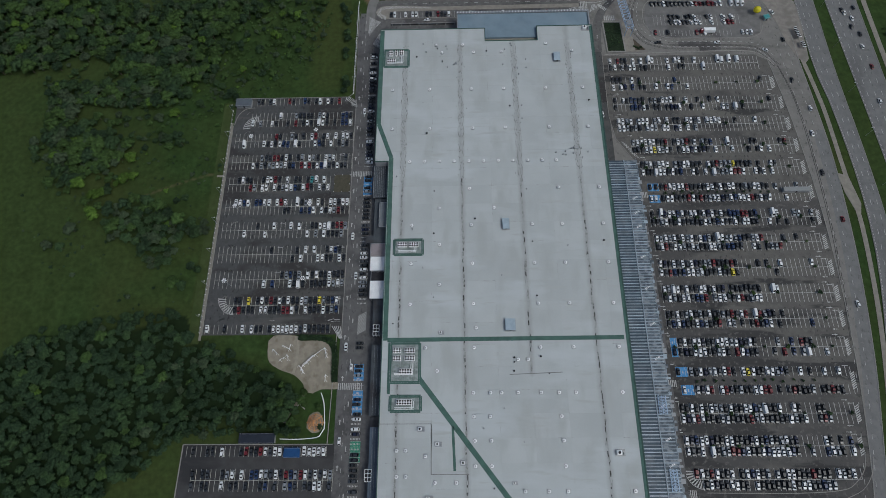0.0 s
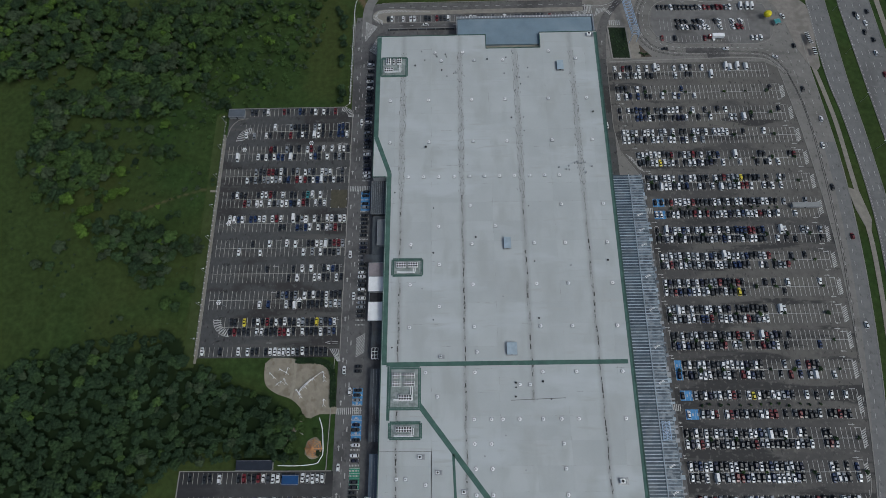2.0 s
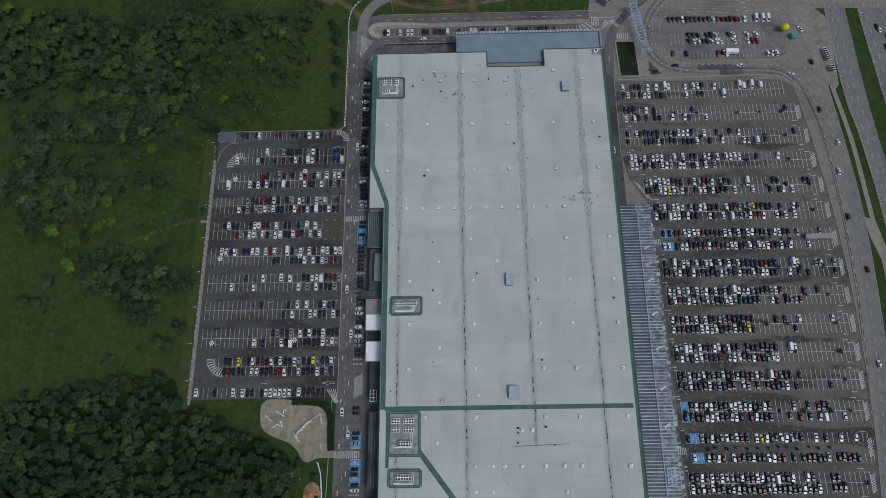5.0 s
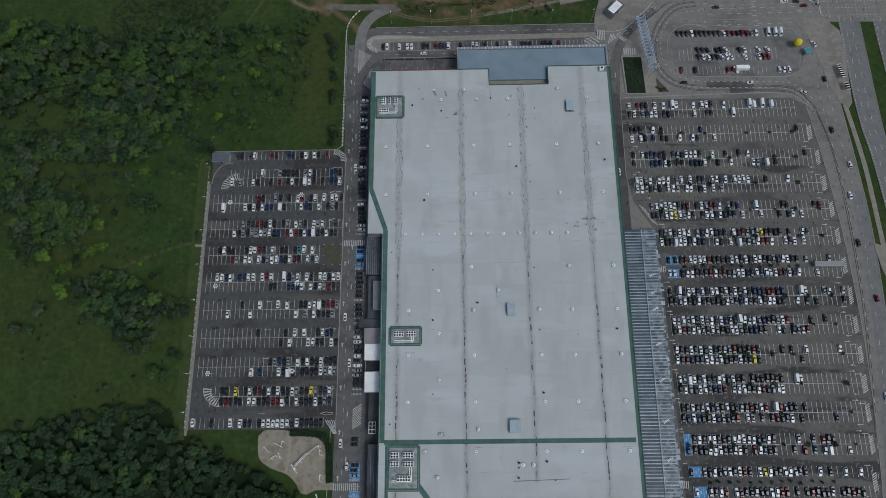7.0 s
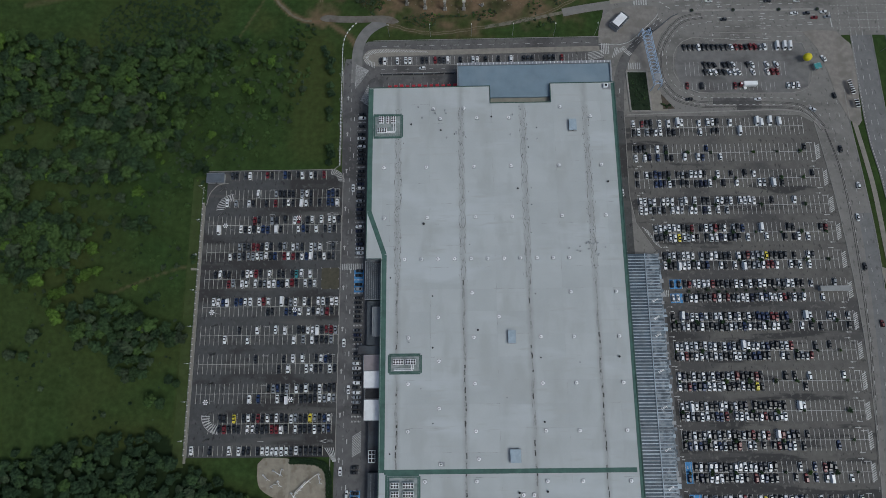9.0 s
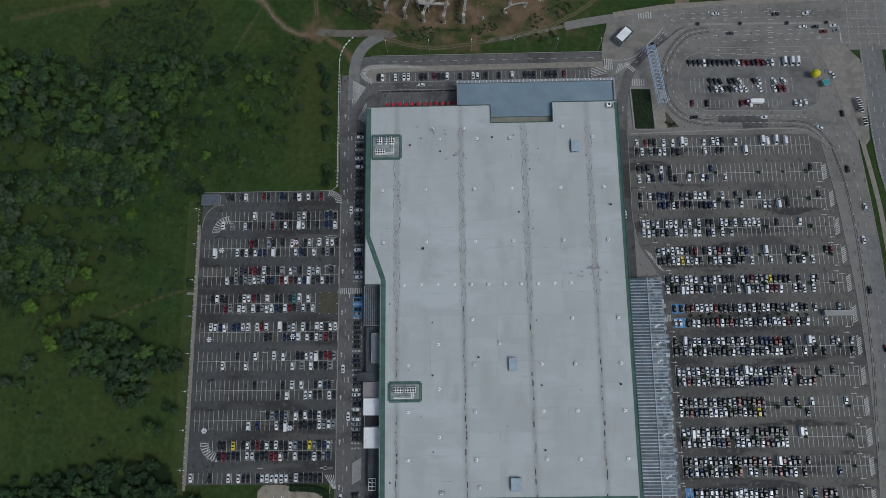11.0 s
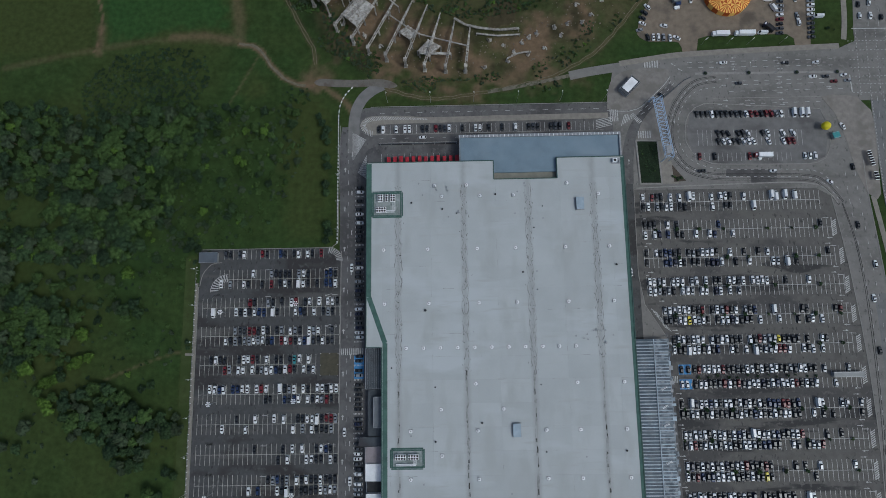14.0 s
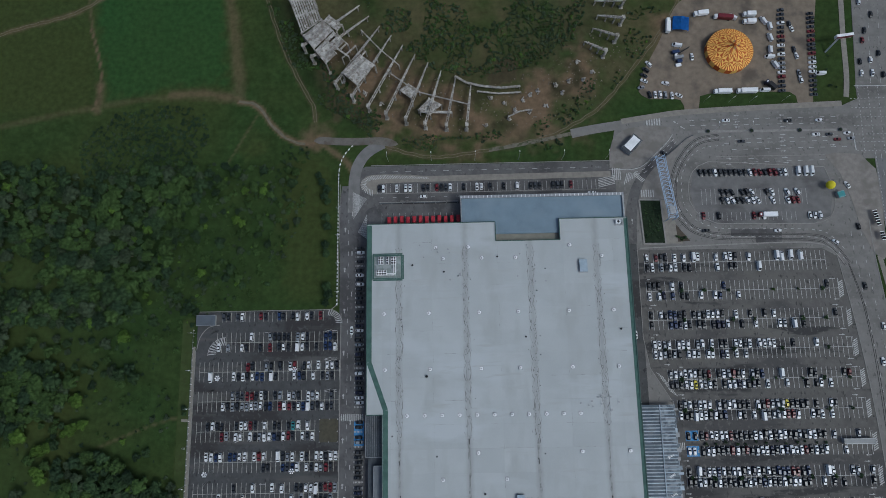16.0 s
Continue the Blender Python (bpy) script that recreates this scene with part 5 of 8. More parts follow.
def plant_pad(u0, u1, v0, v1, clusters, label):
    """Chillers inside a green railed platform: rows of fans over white cases, with white pipes."""
    ob = thing("chiller_platform", SITE @ pose((u0 + u1) / 2, (v0 + v1) / 2, TOP), label, "chiller platform", "chiller platforms on the roof")
    du, dv = (u1 - u0) / 2, (v1 - v0) / 2
    for a, b in (((-du, -dv), (du, -dv)), ((du, -dv), (du, dv)), ((du, dv), (-du, dv)), ((-du, dv), (-du, -dv))):
        bm = bmesh.new()
        rod(bm, (*a, 0.08), (*b, 0.08), 0.12, 1.5)
        part("deck", bm, GREEN_STRIP, ob, "green deck")
        bm = bmesh.new()
        rod(bm, (*a, 1.1), (*b, 1.1), 0.08)
        for k in range(6):
            p = Vector(a).lerp(Vector(b), k / 5)
            rod(bm, (p.x, p.y, 0.1), (p.x, p.y, 1.1), 0.06)
        part("rail", bm, STEEL, ob)
    bm = bmesh.new()
    box(bm, -du + 0.76, du - 0.76, -dv + 0.76, dv - 0.76, 0.02, 0.14)
    part("grating", bm, GRATING, ob, "grey steel grating")
    bm = bmesh.new()
    for k in range(int(du * 2 / 1.1)):
        rod(bm, (-du + 1.0 + k * 1.1, -dv + 0.8, 0.16), (-du + 1.0 + k * 1.1, dv - 0.8, 0.16), 0.08)
    part("bearers", bm, WALL_GREY, ob)
    for x, y, cols, lines in clusters:
        bm = bmesh.new()
        w, h = cols * 1.3, lines * 1.3
        box(bm, x - w / 2, x + w / 2, y - h / 2, y + h / 2, 0.35, 1.9)
        bmesh.ops.bevel(bm, geom=bm.edges[:], offset=0.06, segments=1, affect="EDGES")
        part("chiller_case", bm, WHITE, ob, "white chiller case")
        bm = bmesh.new()
        for sx in (-1, 1):
            rod(bm, (x + sx * w * 0.4, y - h / 2, 0.2), (x + sx * w * 0.4, y + h / 2, 0.2), 0.3)
        part("skid", bm, DARK_STEEL, ob)
        for i in range(cols):
            for j in range(lines):
                bm = bmesh.new()
                drum(bm, 0.5, 0.5, 1.85, 2.05, x - w / 2 + 0.65 + i * 1.3, y - h / 2 + 0.65 + j * 1.3, 12)
                part("fan", bm, DARK_STEEL, ob, "dark round fan")
    for k in range(2):
        bm = bmesh.new()
        y = -dv * 0.55 - k * 0.7
        rod(bm, (-du * 0.7, y, 0.9), (du * 0.55, y, 0.9), 0.35), rod(bm, (du * 0.55 - k, y - 0.2, 0.9), (du * 0.55 - k, dv * 0.3, 0.9), 0.35)
        part("pipe", bm, WHITE, ob, "white insulated pipe")


plant_pad(-46.3, -30.9, 230.4, 243.2, ((-3.4, 3.2, 2, 3), (0, 3.2, 1, 3), (3.2, 3.2, 2, 3), (-3.0, -3.0, 4, 2)), "green railed platform with white chillers and pipes")
plant_pad(-36.5, -20.8, 104.4, 113.2, ((-3.2, 1.0, 4, 2), (3.0, 1.0, 4, 2)), "green railed platform with two white chillers")
plant_pad(-36.8, -21.6, 35.6, 55.6, ((-4, 6.0, 3, 2), (2.5, 6.0, 4, 2), (-4, 2.0, 3, 2), (2.5, 2.0, 4, 2), (0.5, -4.6, 5, 2)), "large green railed platform with rows of chillers")
plant_pad(-36.2, -21.0, 21.6, 28.9, ((-0.5, 0.6, 6, 2),), "green railed platform with one long chiller")


def air_handler(u, v, label, s=1.0):
    ob = thing("air_handler", SITE @ pose(u, v, TOP) @ Matrix.Scale(s, 4), label, "air handler", "air handlers on the roof")
    bm = bmesh.new()
    box(bm, -1.1, 1.1, -0.9, 0.9, 0.2, 1.6)
    bmesh.ops.bevel(bm, geom=bm.edges[:], offset=0.08, segments=1, affect="EDGES")
    part("case", bm, WHITE, ob)
    bm = bmesh.new()
    drum(bm, 0.6, 0.6, 1.55, 1.8)
    part("fan", bm, DARK_STEEL, ob, "dark round fan")
    bm = bmesh.new()
    rod(bm, (1.0, 0.3, 0.8), (2.3, 0.3, 0.8), 0.5), rod(bm, (2.2, -1.2, 0.6), (2.2, 0.5, 0.6), 0.5)
    part("duct", bm, STEEL, ob)
    bm = bmesh.new()
    box(bm, -1.6, 2.8, -1.6, 1.4, -0.05, 0.2)
    part("skid", bm, STEEL, ob)


for u, v, s in ((-21.2, 13.2, 0.85), (-12.6, 6.2, 0.8), (-0.3, -2.4, 0.8), (74.6, 2.1, 1.1), (23.8, -11.3, 0.6), (-17, -18, 0.9), (-10.9, 61, 0.7), (81.5, 258, 1.1)):
    air_handler(u, v, "white air handler with grey duct on the roof" if s < 1.0 else "large white air handler with grey ducts", s)

# ---- ribbed canopy along the eastern front ----
arcade = thing("arcade_canopy", SITE, "long ribbed blue-grey canopy along the store front", "canopy")
bm = bmesh.new()
rod(bm, (97.6, -60, 4.85), (97.6, 165, 4.85), 0.3, 0.45)
part("ridge_beam", bm, RIB, arcade, "pale ridge beam")
for u in (88.6, 105.2):
    bm = bmesh.new()
    rod(bm, (u, -60, 4.3), (u, 165, 4.3), 0.35, 0.3)
    part("edge_beam", bm, RIB, arcade)
slab = {}
for k, (u0, u1) in enumerate(((88.6, 97.4), (97.8, 105.2))):
    bm = bmesh.new()
    box(bm, 0, u1 - u0, 0, 3.2, 4.3, 4.42)
    slab[k] = mesh_of("canopy_panel", bm, (CANOPY, PALE_CANOPY)[k])
    bm = bmesh.new()
    rod(bm, (0, 0, 4.6), (u1 - u0 - (0.6 if k else 0), 0, 4.6), 0.34, 0.5)
    slab[k + 2] = mesh_of("canopy_rib", bm, RIB)
v = -60.0
while v < 161.8:
    for k, u in enumerate((88.6, 97.8)):
        panel = part("canopy_panel", slab[k], None, arcade)
        panel.location = (u, v, 0)
        for half in (0.2, 1.83):
            ob = part("canopy_rib", slab[k + 2], None, panel)
            ob.location = (0, half, 0)
    v += 3.26
for i in range(20):
    for u in (88.9, 105.0):
        bm = bmesh.new()
        rod(bm, (u, -58 + i * 11.8, 0), (u, -58 + i * 11.8, 4.3), 0.3)
        part("column", bm, STEEL, arcade)
for v in (140, 131, 122, 104, 86, 66, 48, 24, 8, -4):
    flag = thing("canopy_sign_frame", SITE @ pose(101.4, v, 4.5, 0, 0, 30), "small pale lattice sign frame on the canopy", "sign frame", "sign frames on the canopy")
    bm = bmesh.new()
    rod(bm, (-1.4, 0, 0.25), (1.4, 0, 0.25), 0.25), rod(bm, (-1.3, -0.5, 0.25), (-1.3, 0.8, 0.25), 0.25), rod(bm, (1.3, -0.5, 0.25), (1.3, 0.5, 0.25), 0.25)
    part("bar", bm, WHITE, flag)
    bm = bmesh.new()
    rod(bm, (-0.9, 0.5, 0.4), (0.9, 0.5, 0.4), 0.2)
    part("cross_bar", bm, WHITE, flag)


def roof_lattice(u, v, wide, long, label):
    """A blue sign frame of crossing bars lying over the canopy."""
    ob = thing("lattice_sign_frame", SITE @ pose(u, v, 4.9), label, "sign frame", "blue frames on the canopy")
    for x in (-wide / 2, 0, wide / 2):
        bm = bmesh.new()
        rod(bm, (x, -long / 2, 0.3), (x, long / 2, 0.3), 0.3), rod(bm, (x, -long / 2, -0.4), (x, -long / 2, 0.3), 0.2)
        part("chord", bm, LATTICE, ob)
    n = int(long / 1.3)
    for k in range(n):
        y = -long / 2 + long * k / n
        bm = bmesh.new()
        rod(bm, (-wide / 2, y, 0.5), (wide / 2, y + long / n, 0.5), 0.22), rod(bm, (wide / 2, y, 0.62), (-wide / 2, y + long / n, 0.62), 0.22)
        part("brace", bm, LATTICE, ob)


roof_lattice(100.6, 24.6, 3.8, 9.0, "pale blue lattice sign frame on the canopy")
roof_lattice(101.4, -10.6, 3.4, 10, "long pale blue lattice sign frame on the canopy")
shade_strip = thing("canopy_fringe", SITE, "uneven pale sheets along the canopy edge", "canopy sheets")
for k in range(64):
    v = -58 + k * 3.5 + rng.uniform(-0.8, 0.8)
    bm = bmesh.new()
    box(bm, 104.6, 105.4 + rng.uniform(0.2, 1.6), v, v + rng.uniform(0.7, 2.4), 4.5, 4.58)
    part("sheet", bm, rng.choice((RIB, PALE_CANOPY, WALL_GREY)), shade_strip)


# ---- cars ----
SHAPES = {"hatchback": (3.95, 1.68, 0.90, 1.48, 0.25, 0.06, -0.33, -0.46), "sedan": (4.4, 1.74, 0.90, 1.44, 0.22, 0.04, -0.18, -0.36),
          "suv": (4.45, 1.82, 1.02, 1.70, 0.25, 0.08, -0.36, -0.47), "van": (5.4, 2.0, 1.15, 2.2, 0.42, 0.27, -0.475, -0.49)}


def loft(bm, rings, caps=True):
    made = [[bm.verts.new(p) for p in ring] for ring in rings]
    n = len(made[0])
    for a, b in zip(made, made[1:]):
        for i in range(n):
            bm.faces.new((a[i], a[(i + 1) % n], b[(i + 1) % n], b[i]))
    if caps:
        bm.faces.new(made[0][::-1]), bm.faces.new(made[-1])
    bmesh.ops.recalc_face_normals(bm, faces=bm.faces[:])


def car_pieces(kind):
    """Body with its underside and tyres, windscreen and rear window of one kind of car, nose to +y."""
    length, width, belt, top, s0, s1, r1, r0 = SHAPES[kind]
    bm = bmesh.new()
    rings = []
    hood = belt - 0.06
    for y, w, z in ((-0.5, 0.50, belt - 0.28), (-0.475, 0.76, belt - 0.12), (-0.43, 0.92, belt - 0.03), (-0.30, 0.99, belt), (0.1, 1.0, belt), (0.30, 0.96, hood), (0.42, 0.85, hood - 0.08), (0.475, 0.68, hood - 0.18), (0.5, 0.42, hood - 0.32)):
        h = width / 2 * w
        rings.append([(-h, y * length, 0.28), (-h, y * length, z - 0.14), (-h * 0.86, y * length, z), (h * 0.86, y * length, z), (h, y * length, z - 0.14), (h, y * length, 0.28)])
    loft(bm, rings)
    h, g = width / 2 * 0.84, width / 2 * 0.73
    low = [(-h, s0 * length, belt - 0.03), (h, s0 * length, belt - 0.03), (h, r0 * length, belt - 0.03), (-h, r0 * length, belt - 0.03)]
    mid = [(-g, s1 * length, top - 0.05), (g, s1 * length, top - 0.05), (g, r1 * length, top - 0.05), (-g, r1 * length, top - 0.05)]
    high = [(x * 0.9, y * 0.96, top) for x, y, z in mid]
    made = [[bm.verts.new(p) for p in ring] for ring in (low, mid, high)]
    for a, b, glass in ((made[0], made[1], 1), (made[1], made[2], 0)):
        for i in range(4):
            f = bm.faces.new((a[i], a[(i + 1) % 4], b[(i + 1) % 4], b[i]))
            f.material_index = glass if i in (1, 3) and not (kind == "van") else 0
    bm.faces.new(made[2])
    bmesh.ops.recalc_face_normals(bm, faces=bm.faces[:])
    dark = bmesh.new()
    box(dark, -width * 0.4, width * 0.4, -length * 0.44, length * 0.44, 0.18, 0.3)
    for x in (-1, 1):
        for y in (-0.31, 0.31):
            drum(dark, 0.32, 0.32, -0.1, 0.1, n=8, m=Matrix.Translation((x * (width / 2 - 0.08), y * length, 0.32)) @ Matrix.Rotation(radians(90), 4, "Y"))
    for f in dark.faces:
        f.material_index = 2
    kept = bpy.data.meshes.new("underside")
    dark.to_mesh(kept)
    dark.free()
    bm.from_mesh(kept)
    bpy.data.meshes.remove(kept)
    panes = []
    for lo, hi in (((low[0], low[1]), (mid[0], mid[1])), ((low[2], low[3]), (mid[2], mid[3]))):
        pane = bmesh.new()
        a, b, c, d = [Vector(p) for p in (lo[0], lo[1], hi[1], hi[0])]
        out = (b - a).cross(d - a).normalized()
        out = out if out.z > 0 else -out
        inner = [a.lerp(b, 0.08).lerp(d, 0.12), b.lerp(a, 0.08).lerp(c, 0.12), c.lerp(d, 0.06), d.lerp(c, 0.06)]
        outer = [pane.verts.new(p + out * 0.02) for p in inner]
        back = [pane.verts.new(p - out * 0.02) for p in inner]
        pane.faces.new(outer)
        for i in range(4):
            pane.faces.new((back[i], back[(i + 1) % 4], outer[(i + 1) % 4], outer[i]))
        bmesh.ops.recalc_face_normals(pane, faces=pane.faces[:])
        panes.append(pane)
    return bm, panes[0], panes[1]


CAR_DATA = {}
for kind in SHAPES:
    body, screen, rear = car_pieces(kind)
    base = mesh_of(kind + "_body", body, CAR_PAINT["w"], GLASS, RUBBER)
    bodies = {}
    for key in COLOURS:
        bodies[key] = base.copy()
        bodies[key].materials[0] = CAR_PAINT[key]
    CAR_DATA[kind] = (bodies, mesh_of("windscreen", screen, GLASS), mesh_of("rear_window", rear, GLASS))
NAMES = {"hatchback": "hatchback_car", "sedan": "sedan_car", "suv": "estate_car", "van": "van"}
NOUN = {"hatchback": "small hatchback", "sedan": "saloon car", "suv": "tall estate car", "van": "panel van"}


def car(kind, colour, m, where, group):
    bodies, screen, rear = CAR_DATA[kind]
    ob = thing(NAMES[kind], m, WORDS[colour] + " " + NOUN[kind] + " " + where, "van" if kind == "van" else "car", group, "", bodies[colour])
    part("windscreen", screen, None, ob, "dark tinted glass")
    part("rear_window", rear, None, ob, "dark tinted glass")
    return ob


LOOSE = []


def park(rows, where, group, single):
    """Fills the bays of a car park; single tells which rows hold cars of their own, the rest go into one mass."""
    for v, u0, cars in rows:
        for i, c in enumerate(cars):
            if c == ".":
                continue
            kind, colour = ("van", "w") if c == "v" else (rng.choice(("hatchback", "sedan", "suv")), c)
            m = at(u0 + (i + 0.5) * PITCH + rng.uniform(-0.15, 0.15), v + rng.uniform(-0.35, 0.35), 0.06, rng.choice((0, 180)) + rng.uniform(-2.5, 2.5))
            if single(v):
                car(kind, colour, m, where, group)
            else:
                LOOSE.append((kind, colour, m))


park(WEST_ROWS, "parked in a marked bay", "cars in the west car park", lambda v: True)
park(EAST_ROWS, "parked in a marked bay", "cars in the east car park", lambda v: v > 140)
park(SOUTHWEST_ROWS, "parked in a marked bay", "cars in the southwest car park", lambda v: False)
# bays along the western road, cars across it
for v in np.arange(-17, 257, PITCH):
    if 157 < v < 164 or 31 < v < 38 or 250 < v < 262 or 113 < v < 119 or 46 < v < 54 or 57 < v < 78:
        continue
    if rng.random() < (0.3 if -3 < v < 8 or 60 < v < 82 or 20 < v < 33 else 0.8):
        kind, colour = rng.choice(("hatchback", "sedan", "suv")), rng.choice("wwdddggdsndd")
        car(kind, colour, at(-54.6 + rng.uniform(-0.3, 0.3), v + 1.3, 0.03, 90 + rng.choice((0, 180))), "parked across the service road", "cars along the west road")
# northern bays
for i, c in enumerate("dw..w.ww..dd.rdgw..d..ww.d..d..w..dgd..dgd.r."):
    if c != ".":
        car(rng.choice(("hatchback", "sedan", "suv")), c, at(-44.5 + i * PITCH, 282, 0.03, rng.choice((0, 180))), "parked by the north road", "cars along the north road")
# the car park inside the loop
LOOP = (288.6, "dddwddddgdwrrdrrsw"), (277.4, "....ddd.ddw..dw..w.w."), (272.9, "....dwwddwww..w..wrr."), (264.4, "r..d......r.w........www")
for y, cars in LOOP:
    for i, c in enumerate(cars):
        if c != ".":
            car(rng.choice(("hatchback", "sedan", "suv")), c, Matrix.Translation((131 + i * 2.7, y, 0.065)) @ pose(0, 0, 0, 0, 0, rng.choice((0, 180)) + (25 if 270 < y < 280 else 16 if y > 280 else 0)), "parked inside the road loop", "cars in the north car park")
for x in (184, 188.2, 191.3):
    car("van", "w", pose(x, 289, 0.065, 0, 0, 180), "parked inside the road loop", "cars in the north car park")
# cars on the roads
for x, y, turn, c in ((147.8, 318.7, 90, "w"), (181.9, 318.2, 90, "d"), (198.9, 318.3, 90, "w"), (196.4, 310, 90, "w"), (203.5, 310, 90, "g"), (213.4, 310.6, 90, "w"), (207.7, 307, 90, "r"), (215.2, 307.5, 90, "s"),
                      (155.3, 306.4, 90, "g"), (169.9, 256, 90, "w"), (199.6, 249.6, 55, "w"), (209.6, 281, 30, "w"), (212.6, 258, 5, "d"), (131.5, 256.3, 95, "d"), (112, 300, 50, "d")):
    car(rng.choice(("hatchback", "sedan")), c, pose(x, y, 0.04, 0, 0, turn), "driving lane of the junction", "cars on the junction")
for u, v, turn, c in ((-58.8, 205, 0, "w"), (-61.8, 120, 0, "w"), (-62, 56, 0, "w"), (-58.5, 45, 0, "w"), (-62.6, 8, 0, "w"), (-58.8, 96, 0, "w"), (88.6, 231, 0, "d"), (89.8, 200, 0, "w"), (72, 277, 90, "w"), (-20, 277, 90, "w")):
    car(rng.choice(("hatchback", "sedan")), c, at(u, v, 0.03, turn), "standing on the service road", "cars on the service road")
for y, off, c in ((205, 4, "w"), (187, 8, "w"), (130, 4, "r"), (80, 5, "w"), (226, 9, "d"), (160, 9, "d")):
    x = next(p[0] for p in VERGE if p[1] > y) - off
    car(rng.choice(("hatchback", "sedan")), c, pose(x, y, 0.04, 0, 0, 3), "driving on the eastern service road", "cars on the east road")
for x, y, c in ((256, 282, "d"), (261, 275, "w"), (259, 268, "d"), (263, 262, "d"), (262, 252, "w"), (264, 236, "r"), (262, 210, "w"), (266, 190, "d"), (257, 280, "w"), (264, 284, "g"), (265, 160, "d")):
    car(rng.choice(("hatchback", "sedan")), c, pose(x, y, 0.04, 0, 0, 4), "on the far carriageway", "cars on the far carriageway")
for x, y, c in ((226, 346, "w"), (232, 346, "w"), (238, 345, "d"), (226, 353, "d"), (232, 354, "w"), (243, 352, "w"), (237, 358, "d"), (231, 372, "d"), (229, 366, "r"), (236, 382, "d"), (230, 390, "w"), (243, 342, "w")):
    car(rng.choice(("hatchback", "sedan")), c, pose(x, y, 0.04, 0, 0, -5), "queuing at the junction", "cars on the north carriageway")
# cars round the tent
for x, y, turn, c in ((107.4, 353.1, 40, "w"), (105.6, 349.5, 50, "d"), (104.4, 346.2, 60, "d"), (104.2, 343, 65, "w"), (102.4, 339, 100, "s"), (106.8, 334.5, 10, "d"), (109.9, 334.6, 0, "w"), (112.7, 334.6, 0, "w"),
                      (115.6, 334.4, 0, "s"), (119.3, 334, 0, "w"), (123, 334, 60, "w"), (116.1, 341.3, 75, "w"), (132.3, 357.3, 0, "w"), (190, 374, 20, "w"), (189, 377, 0, "g"), (191, 357, 10, "w"), (190, 361, 0, "g"), (191.8, 342.6, 5, "w"), (191.2, 346.5, 5, "s")):
    car(rng.choice(("hatchback", "sedan", "suv")), c, pose(x, y, 0.03, 0, 0, turn), "parked on the sandy yard", "cars on the circus yard")
for i in range(19):
    c = rng.choice("ddgwdsgrwd")
    car(rng.choice(("hatchback", "sedan", "suv")), c, pose(180.6 + i * 0.25, 336 + i * 2.75, 0.03, 0, 0, 92), "parked in a line on the yard", "cars on the circus yard")
    car(rng.choice(("hatchback", "sedan", "suv")), rng.choice("dwgdsdwdr"), pose(198 + i * 0.2, 333.5 + i * 2.75, 0.03, 0, 0, 92), "parked in a line on the yard", "cars on the circus yard")
for u, v, c in ((112.3, 149, "d"), (115.8, 149, "d"), (112.2, 141.5, "w"), (114.7, 141.5, "w"), (112.6, 41.6, "d"), (114.4, 32.3, "w"), (112.4, 51.8, "n")):
    car("hatchback", c, at(u, v, 0.08), "parked on a blue bay", "cars on the blue bays")

# the remaining rows, too many to count: one mass
verts, faces, slots = [], [], []
paints = list(COLOURS)
for kind, colour, m in LOOSE:
    bodies, screen, rear = CAR_DATA[kind]
    for data in (bodies[colour], screen, rear):
        start = len(verts)
        verts.extend(tuple(m @ v.co) for v in data.vertices)
        for f in data.polygons:
            faces.append([start + k for k in f.vertices])
            slots.append((paints.index(colour), len(paints), len(paints) + 1)[f.material_index] if data is bodies[colour] else len(paints))
mass = bpy.data.meshes.new("parked_cars")
mass.from_pydata(verts, [], faces)
for m in [CAR_PAINT[k] for k in paints] + [GLASS, RUBBER]:
    mass.materials.append(m)
mass.polygons.foreach_set("material_index", slots)
thing("parked_cars", Matrix(), "rows of parked cars in many colours on asphalt", "cars", "", "stuff", mass)


LORRY_RED = material("red_lorry_paint", (0.40, 0.035, 0.05), 0.85, 0.6, 5, 0.45)


def lorry(m, label, body, cab, length=8.0, group="lorries"):
    ob = thing("lorry", m, label, "lorry", group)
    bm = bmesh.new()
    box(bm, -1.2, 1.2, -length / 2, length / 2 - 2.0, 1.0, 3.4)
    bmesh.ops.bevel(bm, geom=bm.edges[:], offset=0.08, segments=1, affect="EDGES")
    part("cargo_box", bm, body, ob)
    bm = bmesh.new()
    box(bm, -1.15, 1.15, length / 2 - 1.85, length / 2, 0.6, 2.7)
    bmesh.ops.bevel(bm, geom=bm.edges[:], offset=0.18, segments=2, affect="EDGES")
    part("cab", bm, cab, ob)
    bm = bmesh.new()
    box(bm, -1.0, 1.0, length / 2 - 0.1, length / 2 + 0.03, 1.6, 2.4)
    part("windscreen", bm, GLASS, ob)
    bm = bmesh.new()
    box(bm, -0.55, 0.55, length / 2 - 1.3, length / 2 - 0.5, 2.68, 2.85)
    part("roof_spoiler", bm, WHITE, ob, "pale roof spoiler")
    bm = bmesh.new()
    box(bm, -0.6, 0.6, -length / 2, length / 2 - 0.3, 0.5, 1.0)
    part("chassis", bm, DARK_STEEL, ob)
    for x in (-1.0, 1.0):
        for y in (-length * 0.33, length * 0.36):
            bm = bmesh.new()
            drum(bm, 0.48, 0.48, -0.14, 0.14, n=12, m=Matrix.Translation((x, y, 0.48)) @ Matrix.Rotation(radians(90), 4, "Y"))
            part("wheel", bm, RUBBER, ob)


